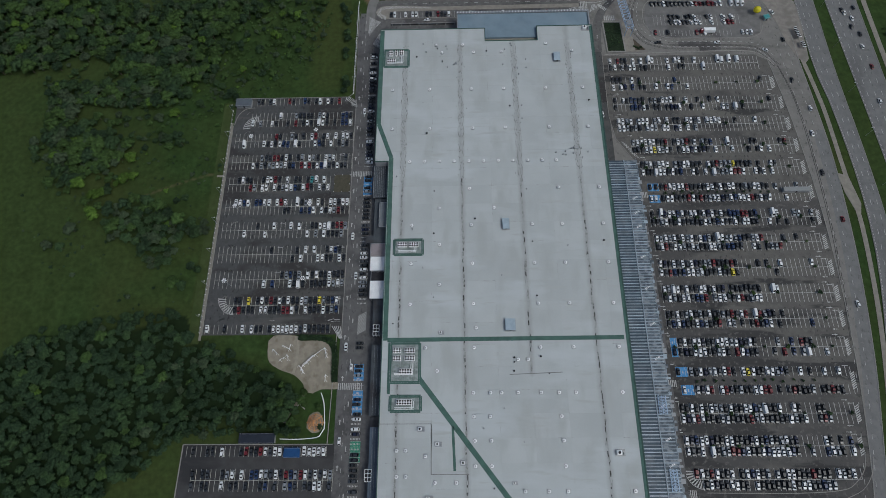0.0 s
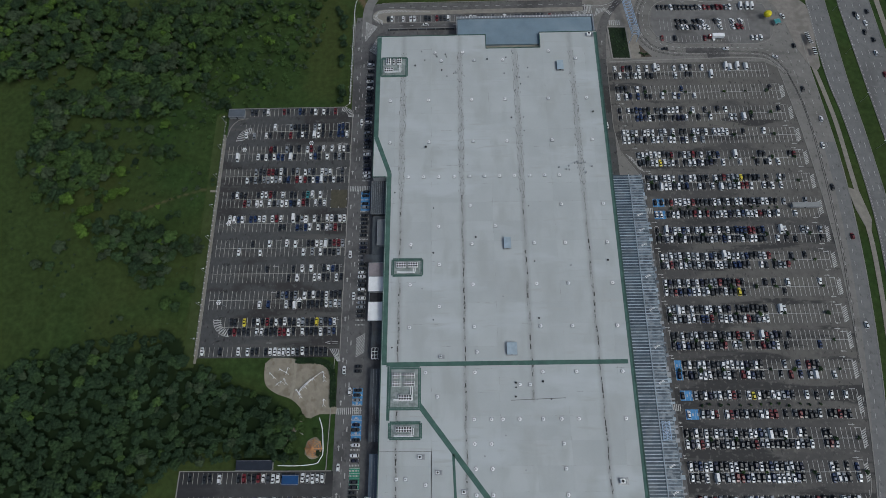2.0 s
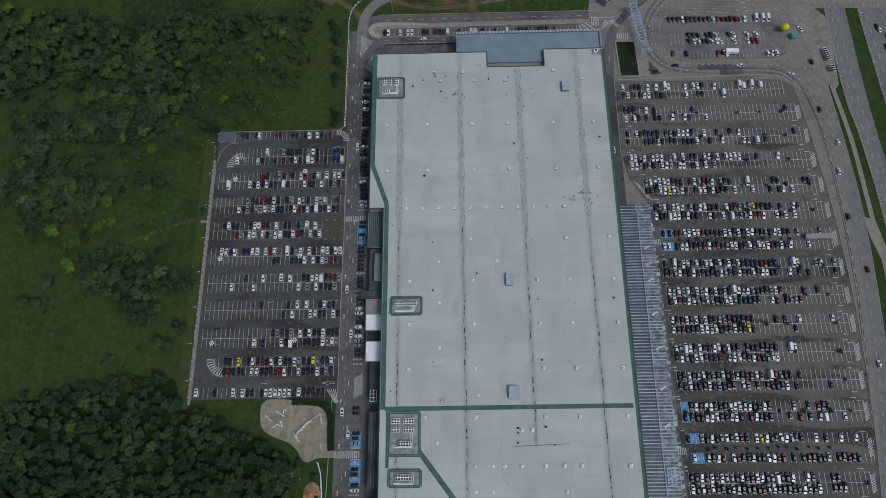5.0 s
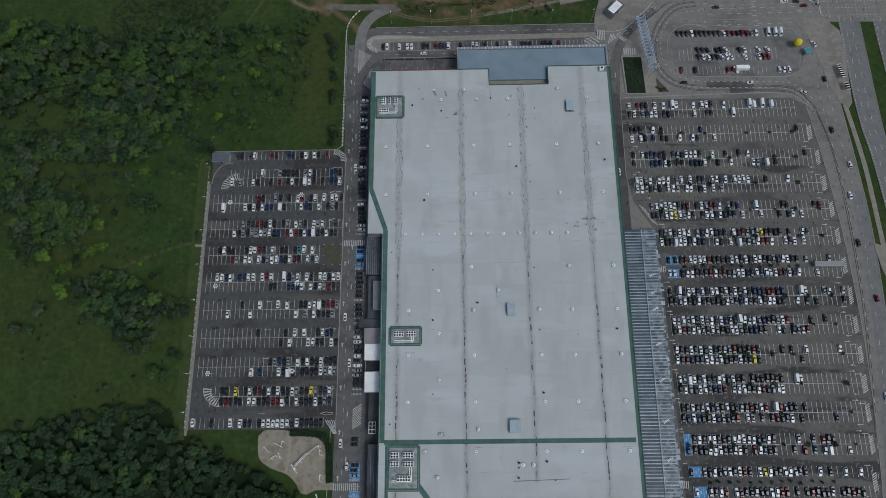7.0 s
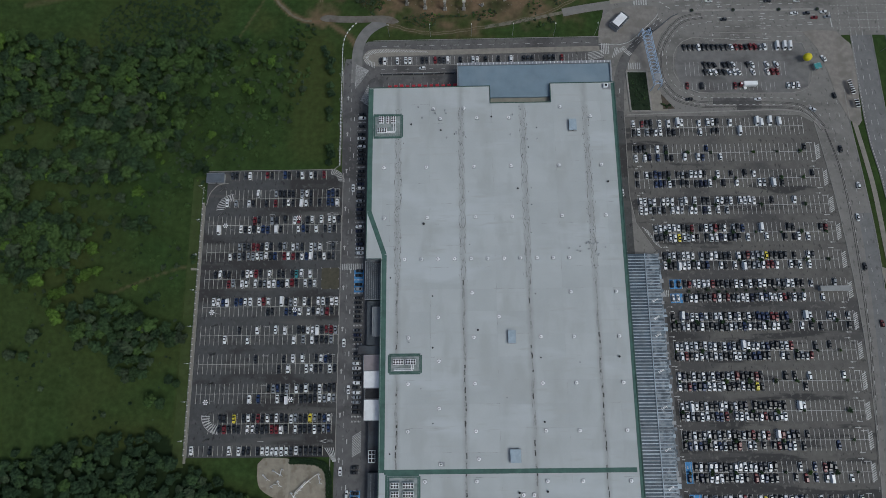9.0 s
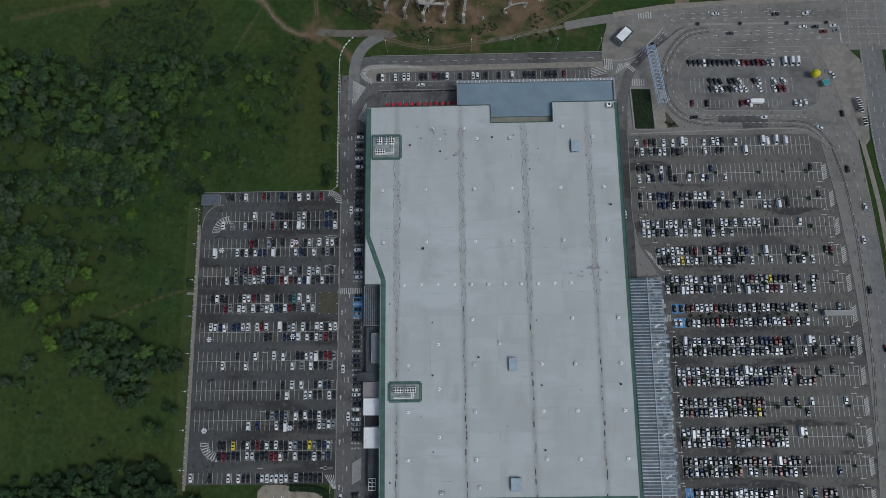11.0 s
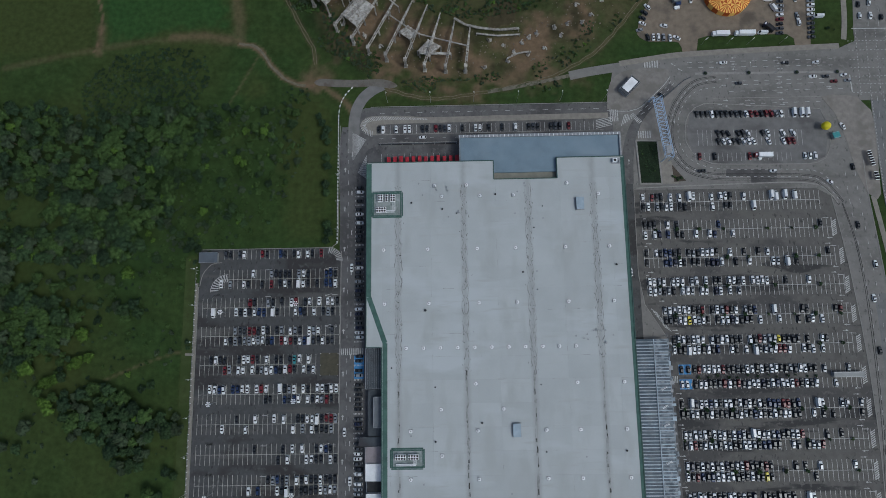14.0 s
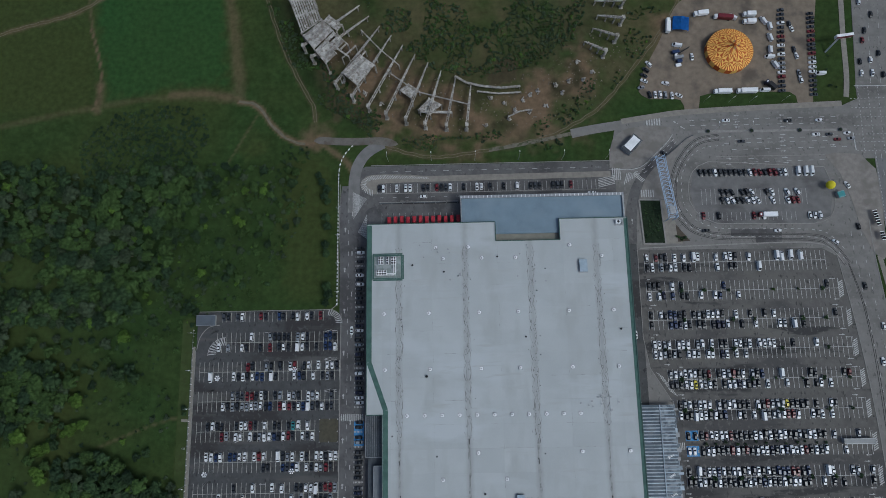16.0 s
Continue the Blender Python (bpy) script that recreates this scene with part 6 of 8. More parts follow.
for i in range(12):
    lorry(at(-38.7 + i * 3.4, 262.7 + (i * 7 % 3) * 0.25, 0.03, 180) @ Matrix.Diagonal((0.78, 0.85, 0.8, 1)), "red delivery lorry backed to the loading wall", LORRY_RED, LORRY_RED, 6.2, "red lorries at the dock")
lorry(pose(147, 335.5, 0.03, 0, 0, 90), "long white lorry parked on the yard", WHITE, WHITE, 9.5), lorry(pose(160.5, 335.6, 0.03, 0, 0, 90), "long white lorry parked on the yard", WHITE, WHITE, 11)
lorry(pose(151.5, 381, 0.03, 0, 0, 85), "red lorry parked behind the tent", CAR_PAINT["r"], WHITE, 10.5), lorry(pose(166, 378, 0.03, 0, 0, 90), "white lorry parked behind the tent", WHITE, WHITE, 7)
lorry(pose(166.3, 382.5, 0.03, 0, 0, 90), "white lorry parked behind the tent", WHITE, WHITE, 7), lorry(pose(139, 383.5, 0.03, 0, 0, 95), "white lorry by the blue awning", WHITE, WHITE, 8)
lorry(pose(164.5, 264.6, 0.065, 0, 0, 90), "white lorry standing in the loop car park", WHITE, CAR_PAINT["r"], 9.5), lorry(pose(174, 339, 0.03, 0, 0, 45), "dark lorry parked by the tent", DARK_STEEL, CAR_PAINT["n"], 7)
for x, y, turn in ((124.2, 364.4, 80), (177.7, 375.8, 10), (177.2, 368.5, 15), (176.6, 361, 0), (175.7, 356.6, 90), (178.2, 351.8, 30), (157, 381.5, 60), (171, 336.4, 90), (174.5, 379, 30), (203, 346, 90)):
    car("van", "w", pose(x, y, 0.03, 0, 0, turn), "parked round the tent", "vans on the circus yard")


# ---- trees and scrub ----
def blob(seed, leaves, size, n=10):
    """A crown of unit radius: leaf clumps over a dome and its lobes, with hulls inside. Arrays of the corners."""
    g = np.random.default_rng(seed)
    a = np.arange(n) * 2.4 + g.uniform(-0.4, 0.4, n)
    out = np.sqrt((np.arange(n) + 0.4) / n) * 0.66
    lobes = np.stack([out * np.cos(a), out * np.sin(a), 0.5 - 0.75 * out ** 2 + g.uniform(-0.14, 0.14, n)], 1)
    radius = g.uniform(0.30, 0.46, n)
    pick = g.choice(n, leaves, p=radius ** 2 / np.sum(radius ** 2))
    way = g.normal(0, 1, (leaves, 3))
    way[:, 2] = np.abs(way[:, 2]) * 1.1 - 0.3
    way /= np.linalg.norm(way, axis=1)[:, None]
    centre = lobes[pick] + way * (radius[pick] * g.uniform(0.8, 1.1, leaves))[:, None]
    normal = way + g.normal(0, 0.4, (leaves, 3))
    normal /= np.linalg.norm(normal, axis=1)[:, None]
    side = np.cross(normal, g.normal(0, 1, (leaves, 3)))
    side /= np.linalg.norm(side, axis=1)[:, None]
    up = np.cross(normal, side)
    s = size * g.uniform(0.6, 1.3, leaves)[:, None]
    quad = np.stack([centre - side * s, centre - up * s * 0.7, centre + side * s, centre + up * s * 0.7], 1)
    bm = bmesh.new()
    for c, r in zip(lobes, radius):
        bmesh.ops.create_icosphere(bm, subdivisions=1, radius=r * 0.82, matrix=Matrix.Translation(c))
    hull = np.array([[v.co[:] for v in f.verts] for f in bm.faces])
    bm.free()
    return quad, hull


CROWNS = [blob(s, 390, 0.086) for s in range(6)]
BUSHES = [blob(20 + s, 120, 0.145, 6) for s in range(4)]


def crown_mesh(name, placed):
    """One mesh of many crowns: (crown, x, y, z, radius, squash, turn, leaf colour)."""
    points, sizes, mats = [], [], []
    for (quad, hull), x, y, z, r, squash, turn, slot in placed:
        c, s = math.cos(turn), math.sin(turn)
        spin = np.array([[c, -s, 0], [s, c, 0], [0, 0, 1]]).T * np.array([r, r, r * squash])
        for block in (quad, hull):
            points.append((block.reshape(-1, 3) @ spin) + (x, y, z))
            sizes.append(np.full(len(block), block.shape[1]))
            mats.append(np.full(len(block), slot))
    points, sizes, mats = np.concatenate(points), np.concatenate(sizes), np.concatenate(mats)
    data = bpy.data.meshes.new(name)
    data.vertices.add(len(points))
    data.vertices.foreach_set("co", points.ravel().astype(np.float32))
    data.loops.add(len(points))
    data.loops.foreach_set("vertex_index", np.arange(len(points), dtype=np.int32))
    data.polygons.add(len(sizes))
    data.polygons.foreach_set("loop_start", (np.cumsum(sizes) - sizes).astype(np.int32))
    for m in FOLIAGE:
        data.materials.append(m)
    data.polygons.foreach_set("material_index", mats.astype(np.int32))
    data.update(calc_edges=True)
    return data


def trunk(bm, h, r, x=0.0, y=0.0):
    drum(bm, r, r * 0.5, -0.3, h, x, y, 7)
    for k in range(4):
        a = k * 1.7 + h
        rod(bm, (x, y, h * 0.6), (x + math.cos(a) * h * 0.3, y + math.sin(a) * h * 0.3, h * 1.05), r * 0.5)


TREE_DATA = {}
for i, crown in enumerate(CROWNS):
    bm = bmesh.new()
    trunk(bm, 0.9, 0.05)
    bark = mesh_of("trunk", bm, BARK)
    for j in range(len(FOLIAGE)):
        TREE_DATA[i, j] = (bark, crown_mesh("crown", [(crown, 0, 0, 0.95, 1, 0.85, 0, j)]))


def tree(x, y, r, tint, label, group):
    ob = thing("tree", pose(x, y, -0.15, 0, 0, rng.uniform(0, 360)) @ Matrix.Scale(r, 4), label, "tree", group)
    bark, crown = TREE_DATA[rng.randrange(len(CROWNS)), tint]
    part("trunk", bark, None, ob)
    part("crown", crown, None, ob, "leafy green crown")


def scatter(outline, count, r0, r1, tight, seed, ok=None):
    """Random places inside an outline, no closer than the radii allow."""
    g = random.Random(seed)
    x0, x1, y0, y1 = min(p[0] for p in outline), max(p[0] for p in outline), min(p[1] for p in outline), max(p[1] for p in outline)
    out, cells, tries = [], {}, 0
    while len(out) < count and tries < count * 40:
        tries += 1
        x, y, r = g.uniform(x0, x1), g.uniform(y0, y1), r0 + (r1 - r0) * g.random() ** 1.6
        if not inside(np.array(x), np.array(y), outline) or (ok and not ok(x, y)):
            continue
        cx, cy = int(x // 8), int(y // 8)
        if all(math.hypot(x - a, y - b) > tight * (r + q) for i in (-1, 0, 1) for j in (-1, 0, 1) for a, b, q in cells.get((cx + i, cy + j), ())):
            out.append((x, y, r))
            cells.setdefault((cx, cy), []).append((x, y, r))
    return out


SCRUB = [(-161, 294), (-125, 298), (-90, 297), (-82, 278), (-88, 260), (-105, 224), (-153, 215), (-164, 226), (-155, 250)]
WEEDS = [(-216, 308), (-198, 326), (-166, 332), (-146, 329), (-141, 312), (-152, 294), (-179, 287), (-211, 291)]
MEADOW = [(-262, 120), (-262, 260), (-150, 240), (-148, 80), (-205, 72)]
RUIN_GREEN = [(-60, 400), (-40, 372), (-15, 352), (10, 346), (45, 352), (70, 372), (76, 405)]
RUIN_RIM = [(-112, 395), (-100, 362), (-78, 330), (-55, 318), (-40, 312), (-48, 330), (-72, 352), (-92, 385)]
RUIN_EAST = [(30, 305), (56, 314), (84, 334), (104, 358), (118, 385), (104, 400), (92, 372), (78, 350), (60, 330), (40, 318)]
wood = []
for outline, count, r0, r1, tight, seed in ((SOUTH_WOOD, 920, 2.2, 4.0, 0.47, 1), (WEST_WOOD, 560, 2.2, 5.8, 0.47, 2), (MIDDLE_WOOD, 300, 2.4, 5.8, 0.46, 3), (MEADOW_WOOD, 180, 2.6, 5.8, 0.46, 13)):
    wood += [(x, y, r, outline is SOUTH_WOOD) for x, y, r in scatter(outline, count, r0, r1, tight, seed)]
LOOSE_WOOD = [(-268, 262), (-230, 254), (-196, 236), (-160, 222), (-162, 200), (-186, 184), (-196, 168), (-192, 146), (-214, 130), (-240, 140), (-258, 165), (-268, 200)]
wood += [(x, y, r, False) for x, y, r in scatter(LOOSE_WOOD, 120, 1.8, 4.8, 0.62, 17, lambda x, y: float(waves(np.array(x), np.array(y), 16, 37)) + 0.5 * float(waves(np.array(x), np.array(y), 7, 38)) > -0.12)]
wood += [(x, y, r, False) for x, y, r in scatter([(-176, 300), (-150, 300), (-120, 292), (-128, 270), (-150, 240), (-150, 222), (-166, 222)], 60, 1.6, 3.8, 0.66, 18)]
wood.sort(key=lambda p: -p[0])
singles, rest = wood[:130], wood[130:]
rest += [(x, y, r, False) for x, y, r in scatter(SCRUB, 46, 1.8, 3.0, 0.9, 41)]
for x, y, r, south in singles:
    tree(x, y, r, rng.choices((0, 1, 2, 3, 4), (3, 0.6, 0.6, 9, 0.03) if south else (4, 2, 3, 5, 0.3))[0], "dark green leafy tree at the edge of the wood", "trees at the wood's edge")
for x, y, r in scatter(CLUMP, 74, 2.6, 5.0, 0.50, 4):
    tree(x, y, r, rng.choices((0, 1, 2, 3, 4), (4, 2, 3, 3, 0.3))[0], "leafy tree standing in a loose clump on the meadow", "trees in the meadow clump")
LONE = [(-178, 182, 4.4, 0), (-173, 185, 3.6, 3), (-182, 184, 3.4, 2), (-170, 180, 3.8, 0), (-177, 178, 3.4, 1), (-224, 122, 4.6, 2), (-236, 112, 3.6, 2), (-228, 111, 3.4, 0), (-158, 90, 4.2, 1),
        (-153, 88, 3.6, 0), (-150, 100, 3.0, 3), (-146, 98, 2.6, 0), (-161, 143, 2.6, 0), (-166, 141, 2.4, 3), (-149, 122, 3.4, 0), (-192, 177, 2.6, 3), (-187, 182, 2.2, 0), (-218, 95, 1.8, 2), (-183, 82, 1.8, 2), (-226, 63, 2.6, 3)]
BRIGHT = [(-200, 155, 4.2, 4), (-195, 157, 3.4, 4), (-216, 144, 4.0, 4), (-220, 140, 3.6, 1), (-212, 146, 3.4, 4), (-216, 134, 3.6, 4), (-212, 137, 3.2, 1), (-177, 202, 3.4, 4), (-172, 129, 3.2, 4), (-168, 126, 2.6, 4)]
NEAR_STORE = [(-118, 280, 3.0, 4), (-113, 282, 3.2, 1), (-108, 280, 2.8, 4), (-104, 278, 2.6, 1), (-95, 292, 2.8, 1), (-93, 284, 3.0, 0), (-135, 286, 2.8, 1), (-130, 284, 2.4, 0), (-122, 264, 3.0, 4), (-119, 262, 2.6, 4),
              (-110, 246, 2.4, 1), (-139, 235, 3.0, 4), (-131, 239, 3.0, 1), (-123, 237, 3.2, 0), (-119, 232, 2.8, 1), (-117, 228, 2.4, 0), (-95, 260, 2.2, 0), (-130, 250, 2.6, 0), (-141, 234, 2.2, 4), (-126, 232, 2.6, 3)]
PLAYGROUND_TREES = [(-91, 26, 3.8, 1), (-88, 20, 4.2, 0), (-84, 16, 3.2, 1), (-80, 27, 3.0, 1), (-93, 16, 3.8, 3), (-95, 25, 4.2, 0), (-83, 22, 3.0, 0), (-87, 29, 3.5, 3), (-83.5, 28, 2.8, 0), (-79, 31, 2.2, 1),
                    (-81, 11.5, 3.0, 0), (-86, 12, 3.5, 3), (-78.5, 25, 2.0, 1), (-90, 30, 3.8, 0), (-71, 24, 1.9, 1), (-69.6, 14, 1.8, 0)]
for x, y, r, tint in LONE + BRIGHT + NEAR_STORE + PLAYGROUND_TREES:
    tree(x, y, r, tint, "bright leafy tree standing alone" if tint == 4 else "leafy tree standing alone on the meadow", "single trees on the meadow")
for x, y, r in ((-78, 289, 2.2), (-76, 285, 2.6), (-73, 281, 2.8), (-74.5, 277, 2.6), (-72.5, 274, 2.4), (-73, 265, 2.8), (-72.5, 260, 2.8), (-73, 250, 2.8), (-72.5, 245, 2.6),
                (-71.5, 227, 3.0), (-70.5, 223, 3.2), (-72, 218.5, 2.6), (-144, 217, 3.4), (-141, 214.5, 2.4), (-147, 214, 2.6), (-144, 165, 1.7), (-143.6, 162, 1.5)):
    tree(x, y, r, rng.choice((3, 3, 0)), "dark bushy tree beside the asphalt", "trees beside the west road")


def thicket(name, places, crowns, tints, label, z, squash=0.85, trunks=True):
    g = random.Random(len(places))
    data = crown_mesh(name, [(g.choice(crowns), x, y, z * r, r, squash, g.uniform(0, 6.3), g.choices(range(5), tints)[0]) for x, y, r in places])
    thing(name, Matrix(), label, "trees" if trunks else "scrub", "", "stuff", data)
    if trunks:
        bm = bmesh.new()
        for x, y, r in places:
            drum(bm, 0.05 * r, 0.03 * r, -0.3, 0.9 * r, x, y, 5)
        thing("tree_trunks", Matrix(), "brown trunks under the wood's crowns", "trunks", "", "stuff", mesh_of("tree_trunks", bm, BARK))


thicket("woodland_south", [p[:3] for p in rest if p[3]], CROWNS, (3, 0.6, 0.6, 9, 0.03), "dense dark green wood of broad-leaved trees", 0.9)
thicket("woodland_west", [p[:3] for p in rest if not p[3]], CROWNS, (3, 5, 2, 2, 0.5), "mixed green wood of broad-leaved trees", 0.9)
scrub = scatter(SCRUB, 340, 0.8, 2.2, 0.7, 5) + scatter([(-175, 222), (-150, 220), (-112, 224), (-146, 205), (-170, 196), (-200, 206)], 60, 0.8, 2.0, 0.9, 15) + scatter([(-215, 200), (-150, 205), (-150, 145), (-200, 150)], 55, 0.8, 2.2, 1.0, 16)
thicket("scrub", scrub, BUSHES, (2, 5, 3, 1, 0.4), "scattered green bushes on rough meadow", 0.35, 0.8, False)
low = scatter(WEEDS, 620, 0.6, 1.8, 0.56, 6, lambda x, y: float(waves(np.array(x), np.array(y), 7, 31)) + 0.8 * float(waves(np.array(x), np.array(y), 19, 32)) > -0.35) + scatter(MEADOW, 230, 0.5, 1.6, 1.0, 7)
thicket("weeds", low, BUSHES, (2, 1, 2, 7, 0), "low dark weeds and tufts on the meadow", 0.2, 0.6, False)
low = scatter(RUIN_GREEN, 1500, 0.4, 1.5, 0.42, 8, lambda x, y: line_gap(np.array(x), np.array(y), [(-14, 412), (14, 392), (34, 408)]) > 9 + 6 * float(waves(np.array(x), np.array(y), 9, 43)) and float(waves(np.array(x), np.array(y), 12, 42)) > -0.45) + scatter(RUIN_RIM, 420, 0.5, 1.8, 0.5, 9, lambda x, y: float(waves(np.array(x), np.array(y), 10, 34)) > -0.3) + scatter([(-60, 318), (-46, 309), (-20, 303), (6, 306), (26, 311), (22, 315), (0, 311), (-30, 313)], 150, 0.4, 1.2, 0.6, 35, lambda x, y: float(waves(np.array(x), np.array(y), 9, 36)) > -0.2) + scatter(RUIN_EAST, 190, 0.4, 1.3, 0.6, 10, lambda x, y: float(waves(np.array(x), np.array(y), 9, 33)) > 0.1)
thicket("ruin_scrub", low, BUSHES, (2, 5, 5, 0, 0.5), "weeds and bushes overgrowing the ruin", 0.3, 0.7, False)
low = [(x, y, rng.uniform(0.8, 1.8)) for x, y in [(rng.uniform(278, 300), rng.uniform(200, 300)) for _ in range(70)]] + [(rng.uniform(206, 214), rng.uniform(336, 366), rng.uniform(0.7, 1.2)) for _ in range(6)] + \
      [(rng.uniform(40, 60), rng.uniform(303, 309), rng.uniform(0.6, 1.2)) for _ in range(14)] + [(rng.uniform(-100, -84), rng.uniform(296, 306), rng.uniform(0.6, 1.4)) for _ in range(30)]
thicket("verge_scrub", low, BUSHES, (3, 4, 1, 4, 0.3), "bushes on the grass verges", 0.35, 0.8, False)
# small shrubs on the middle line of the eastern car park
low = []
for v in (222.4, 207.2, 192, 176.8, 161.5, 129, 113.8, 98.6, 83.8, 69.6, 54.4, 20.6, 5):
    low += [(*(SITE @ Vector((u + rng.uniform(-1, 1), v, 0))).xy, rng.uniform(0.9, 1.7)) for u in range(112 if v < 190 else 104, 200, 12) if rng.random() < 0.85]
for v in (145.3, 37):
    low += [(*(SITE @ Vector((u + rng.uniform(-0.8, 0.8), v + rng.uniform(-0.6, 0.6), 0))).xy, rng.uniform(0.7, 1.2)) for u in range(121, 186, 5)]
thicket("lot_shrubs", low, BUSHES, (3, 1, 1, 6, 0), "small dark shrubs between the parking rows", 0.5, 0.9, False)


# ---- the ruined arena ----
FRAMES_RUIN = [((-88.4, 363.7), (-57.5, 390.7)), ((-83.2, 356.6), (-51.9, 383.8)), ((-69.4, 340.7), (-45.6, 377.4)), ((-59.8, 332.8), (-38.9, 371.5)), ((-50.8, 326.7), (-32.2, 365.4)), ((-40.9, 322.4), (-25.1, 359.6)),
               ((-30, 318.9), (-17.7, 354.6)), ((-19.2, 316.2), (-10.4, 349.2)), ((-7.5, 315.2), (-2.3, 344.7)), ((3.7, 315.1), (6.5, 341.5)), ((94, 389), (78, 391)), ((93, 378), (79, 382)), ((89, 367), (76, 374)), ((82, 358), (71, 366))]


def tapered(bm, a, b, w0, w1, h):
    """A beam from a to b that narrows from w0 to w1."""
    across = Vector(((b - a).y, -(b - a).x, 0)).normalized()
    ring = [[bm.verts.new(p + across * s * w / 2 + Vector((0, 0, z))) for s, z in ((-1, -h / 2), (1, -h / 2), (1, h / 2), (-1, h / 2))] for p, w in ((a, w0), (b, w1))]
    faces = [bm.faces.new(ring[0]), bm.faces.new(ring[1][::-1])] + [bm.faces.new((ring[0][k], ring[1][k], ring[1][(k + 1) % 4], ring[0][(k + 1) % 4])) for k in range(4)]
    bmesh.ops.recalc_face_normals(bm, faces=faces)


for i, (a, b) in enumerate(FRAMES_RUIN):
    ob = thing("grandstand_ruin", Matrix(), "weathered sloping concrete rib of the ruined arena", "ruin", "frames of the ruin")
    outer, inner = Vector((*a, 7.4)), Vector((*b, 3.6))
    bm = bmesh.new()
    d, side = (inner - outer), Vector((b[1] - a[1], a[0] - b[0], 0)).normalized()
    hip = outer.lerp(inner, 0.45)
    tapered(bm, hip, inner, 1.5, 0.4, 0.7)
    for s in (-0.5, 0.5):
        rod(bm, outer + side * s, hip + side * s, 0.7, 0.36)
    for k in range(5):
        p = outer.lerp(hip, 0.1 + k * 0.2)
        rod(bm, p - side * 0.6, p + side * 0.6, 0.5, 0.45)
    part("raker_beam", bm, CONCRETE, ob)
    for t, w in ((0.0, 1.3), (0.3, 0.8), (0.62, 0.7), (0.96, 0.6)):
        p = outer.lerp(inner, t)
        bm = bmesh.new()
        rod(bm, (p.x, p.y, -0.2), (p.x, p.y, p.z), w)
        if t == 0.0:
            box(bm, p.x - 1.1, p.x + 1.1, p.y - 0.9, p.y + 1.1, -0.2, 0.5), box(bm, p.x - 0.9, p.x + 0.9, p.y - 0.4, p.y + 1.6, 6.8, 7.6)
        part("column", bm, CONCRETE, ob)
    bm = bmesh.new()
    for k in range(14):
        if rng.random() < 0.8:
            p = outer.lerp(inner, 0.06 + k * 0.06)
            rod(bm, p + side * 0.55 + Vector((0, 0, 0.4)), p - side * 0.55 + Vector((0, 0, 0.4)), 0.35)
    part("step_stubs", bm, CONCRETE, ob)


def broken_slab(name, corners, z, strips, label, fill=0.9):
    """A floor of separate planks, some missing, between four corners."""
    ob = thing(name, Matrix(), label, "ruin", "slabs of the ruin")
    a, b, c, d = [Vector((*p, z)) for p in corners]
    wide = (d - a).length / strips
    for k in range(strips):
        t = (k + 0.5) / strips
        p, q = a.lerp(d, t), b.lerp(c, t)
        bm = bmesh.new()
        u = 0.0
        while u < 0.97:
            step = rng.uniform(0.25, 0.7)
            if rng.random() < 0.96 or u == 0.0:
                drop = Vector((0, 0, rng.uniform(-0.12, 0.08)))
                rod(bm, p.lerp(q, u) + drop, p.lerp(q, min(1.0, u + step - 0.012)) + drop, 0.3, wide * rng.uniform(fill - 0.05, fill + 0.05))
            u += step
        part("plank", bm, CONCRETE, ob)
    bm = bmesh.new()
    for e, f in ((a, d), (b, c), (a.lerp(b, 0.5), d.lerp(c, 0.5))):
        rod(bm, e - Vector((0, 0, 0.45)), f - Vector((0, 0, 0.45)), 0.5, 0.5)
    part("edge_beam", bm, CONCRETE, ob)
    for p in (a, b, c, d):
        bm = bmesh.new()
        rod(bm, (p.x, p.y, -0.2), p, 0.7)
        part("column", bm, CONCRETE, ob)


broken_slab("concrete_deck", [(-96.9, 391.3), (-89.2, 370.6), (-78, 379), (-82.6, 391.1)], 9.0, 10, "stripped concrete deck of long bare joists", 0.66)
broken_slab("concrete_deck", [(-87.9, 369.2), (-77.3, 378), (-71.2, 371.8), (-81.5, 360.5)], 9.2, 8, "broken concrete deck of ribbed planks")
broken_slab("concrete_deck", [(-80.8, 359.9), (-71, 371.2), (-62.8, 363.4), (-74.5, 351.6)], 9.0, 10, "large concrete deck of ribbed planks")
broken_slab("concrete_deck", [(-65.5, 346.4), (-55.6, 356.8), (-47.3, 350.5), (-56.8, 338.8)], 8.8, 9, "smaller concrete deck on columns")
broken_slab("concrete_deck", [(-101, 414), (-97.2, 392), (-82.8, 392), (-86, 415)], 8.6, 10, "stripped concrete deck of long bare joists", 0.66)
broken_slab("concrete_deck", [(-77, 378.4), (-69.5, 372.2), (-66.5, 376), (-74, 382)], 8.0, 3, "narrow concrete deck of three long planks")
broken_slab("concrete_deck", [(-33.6, 337.2), (-28.6, 340.6), (-22.4, 336.2), (-27.2, 332.4)], 5.4, 4, "fallen concrete slab between ribs")
broken_slab("concrete_deck", [(-23.1, 325.4), (-17.2, 331.9), (-10.1, 327.8), (-16.3, 322)], 5.6, 6, "tilted concrete slab between ribs")
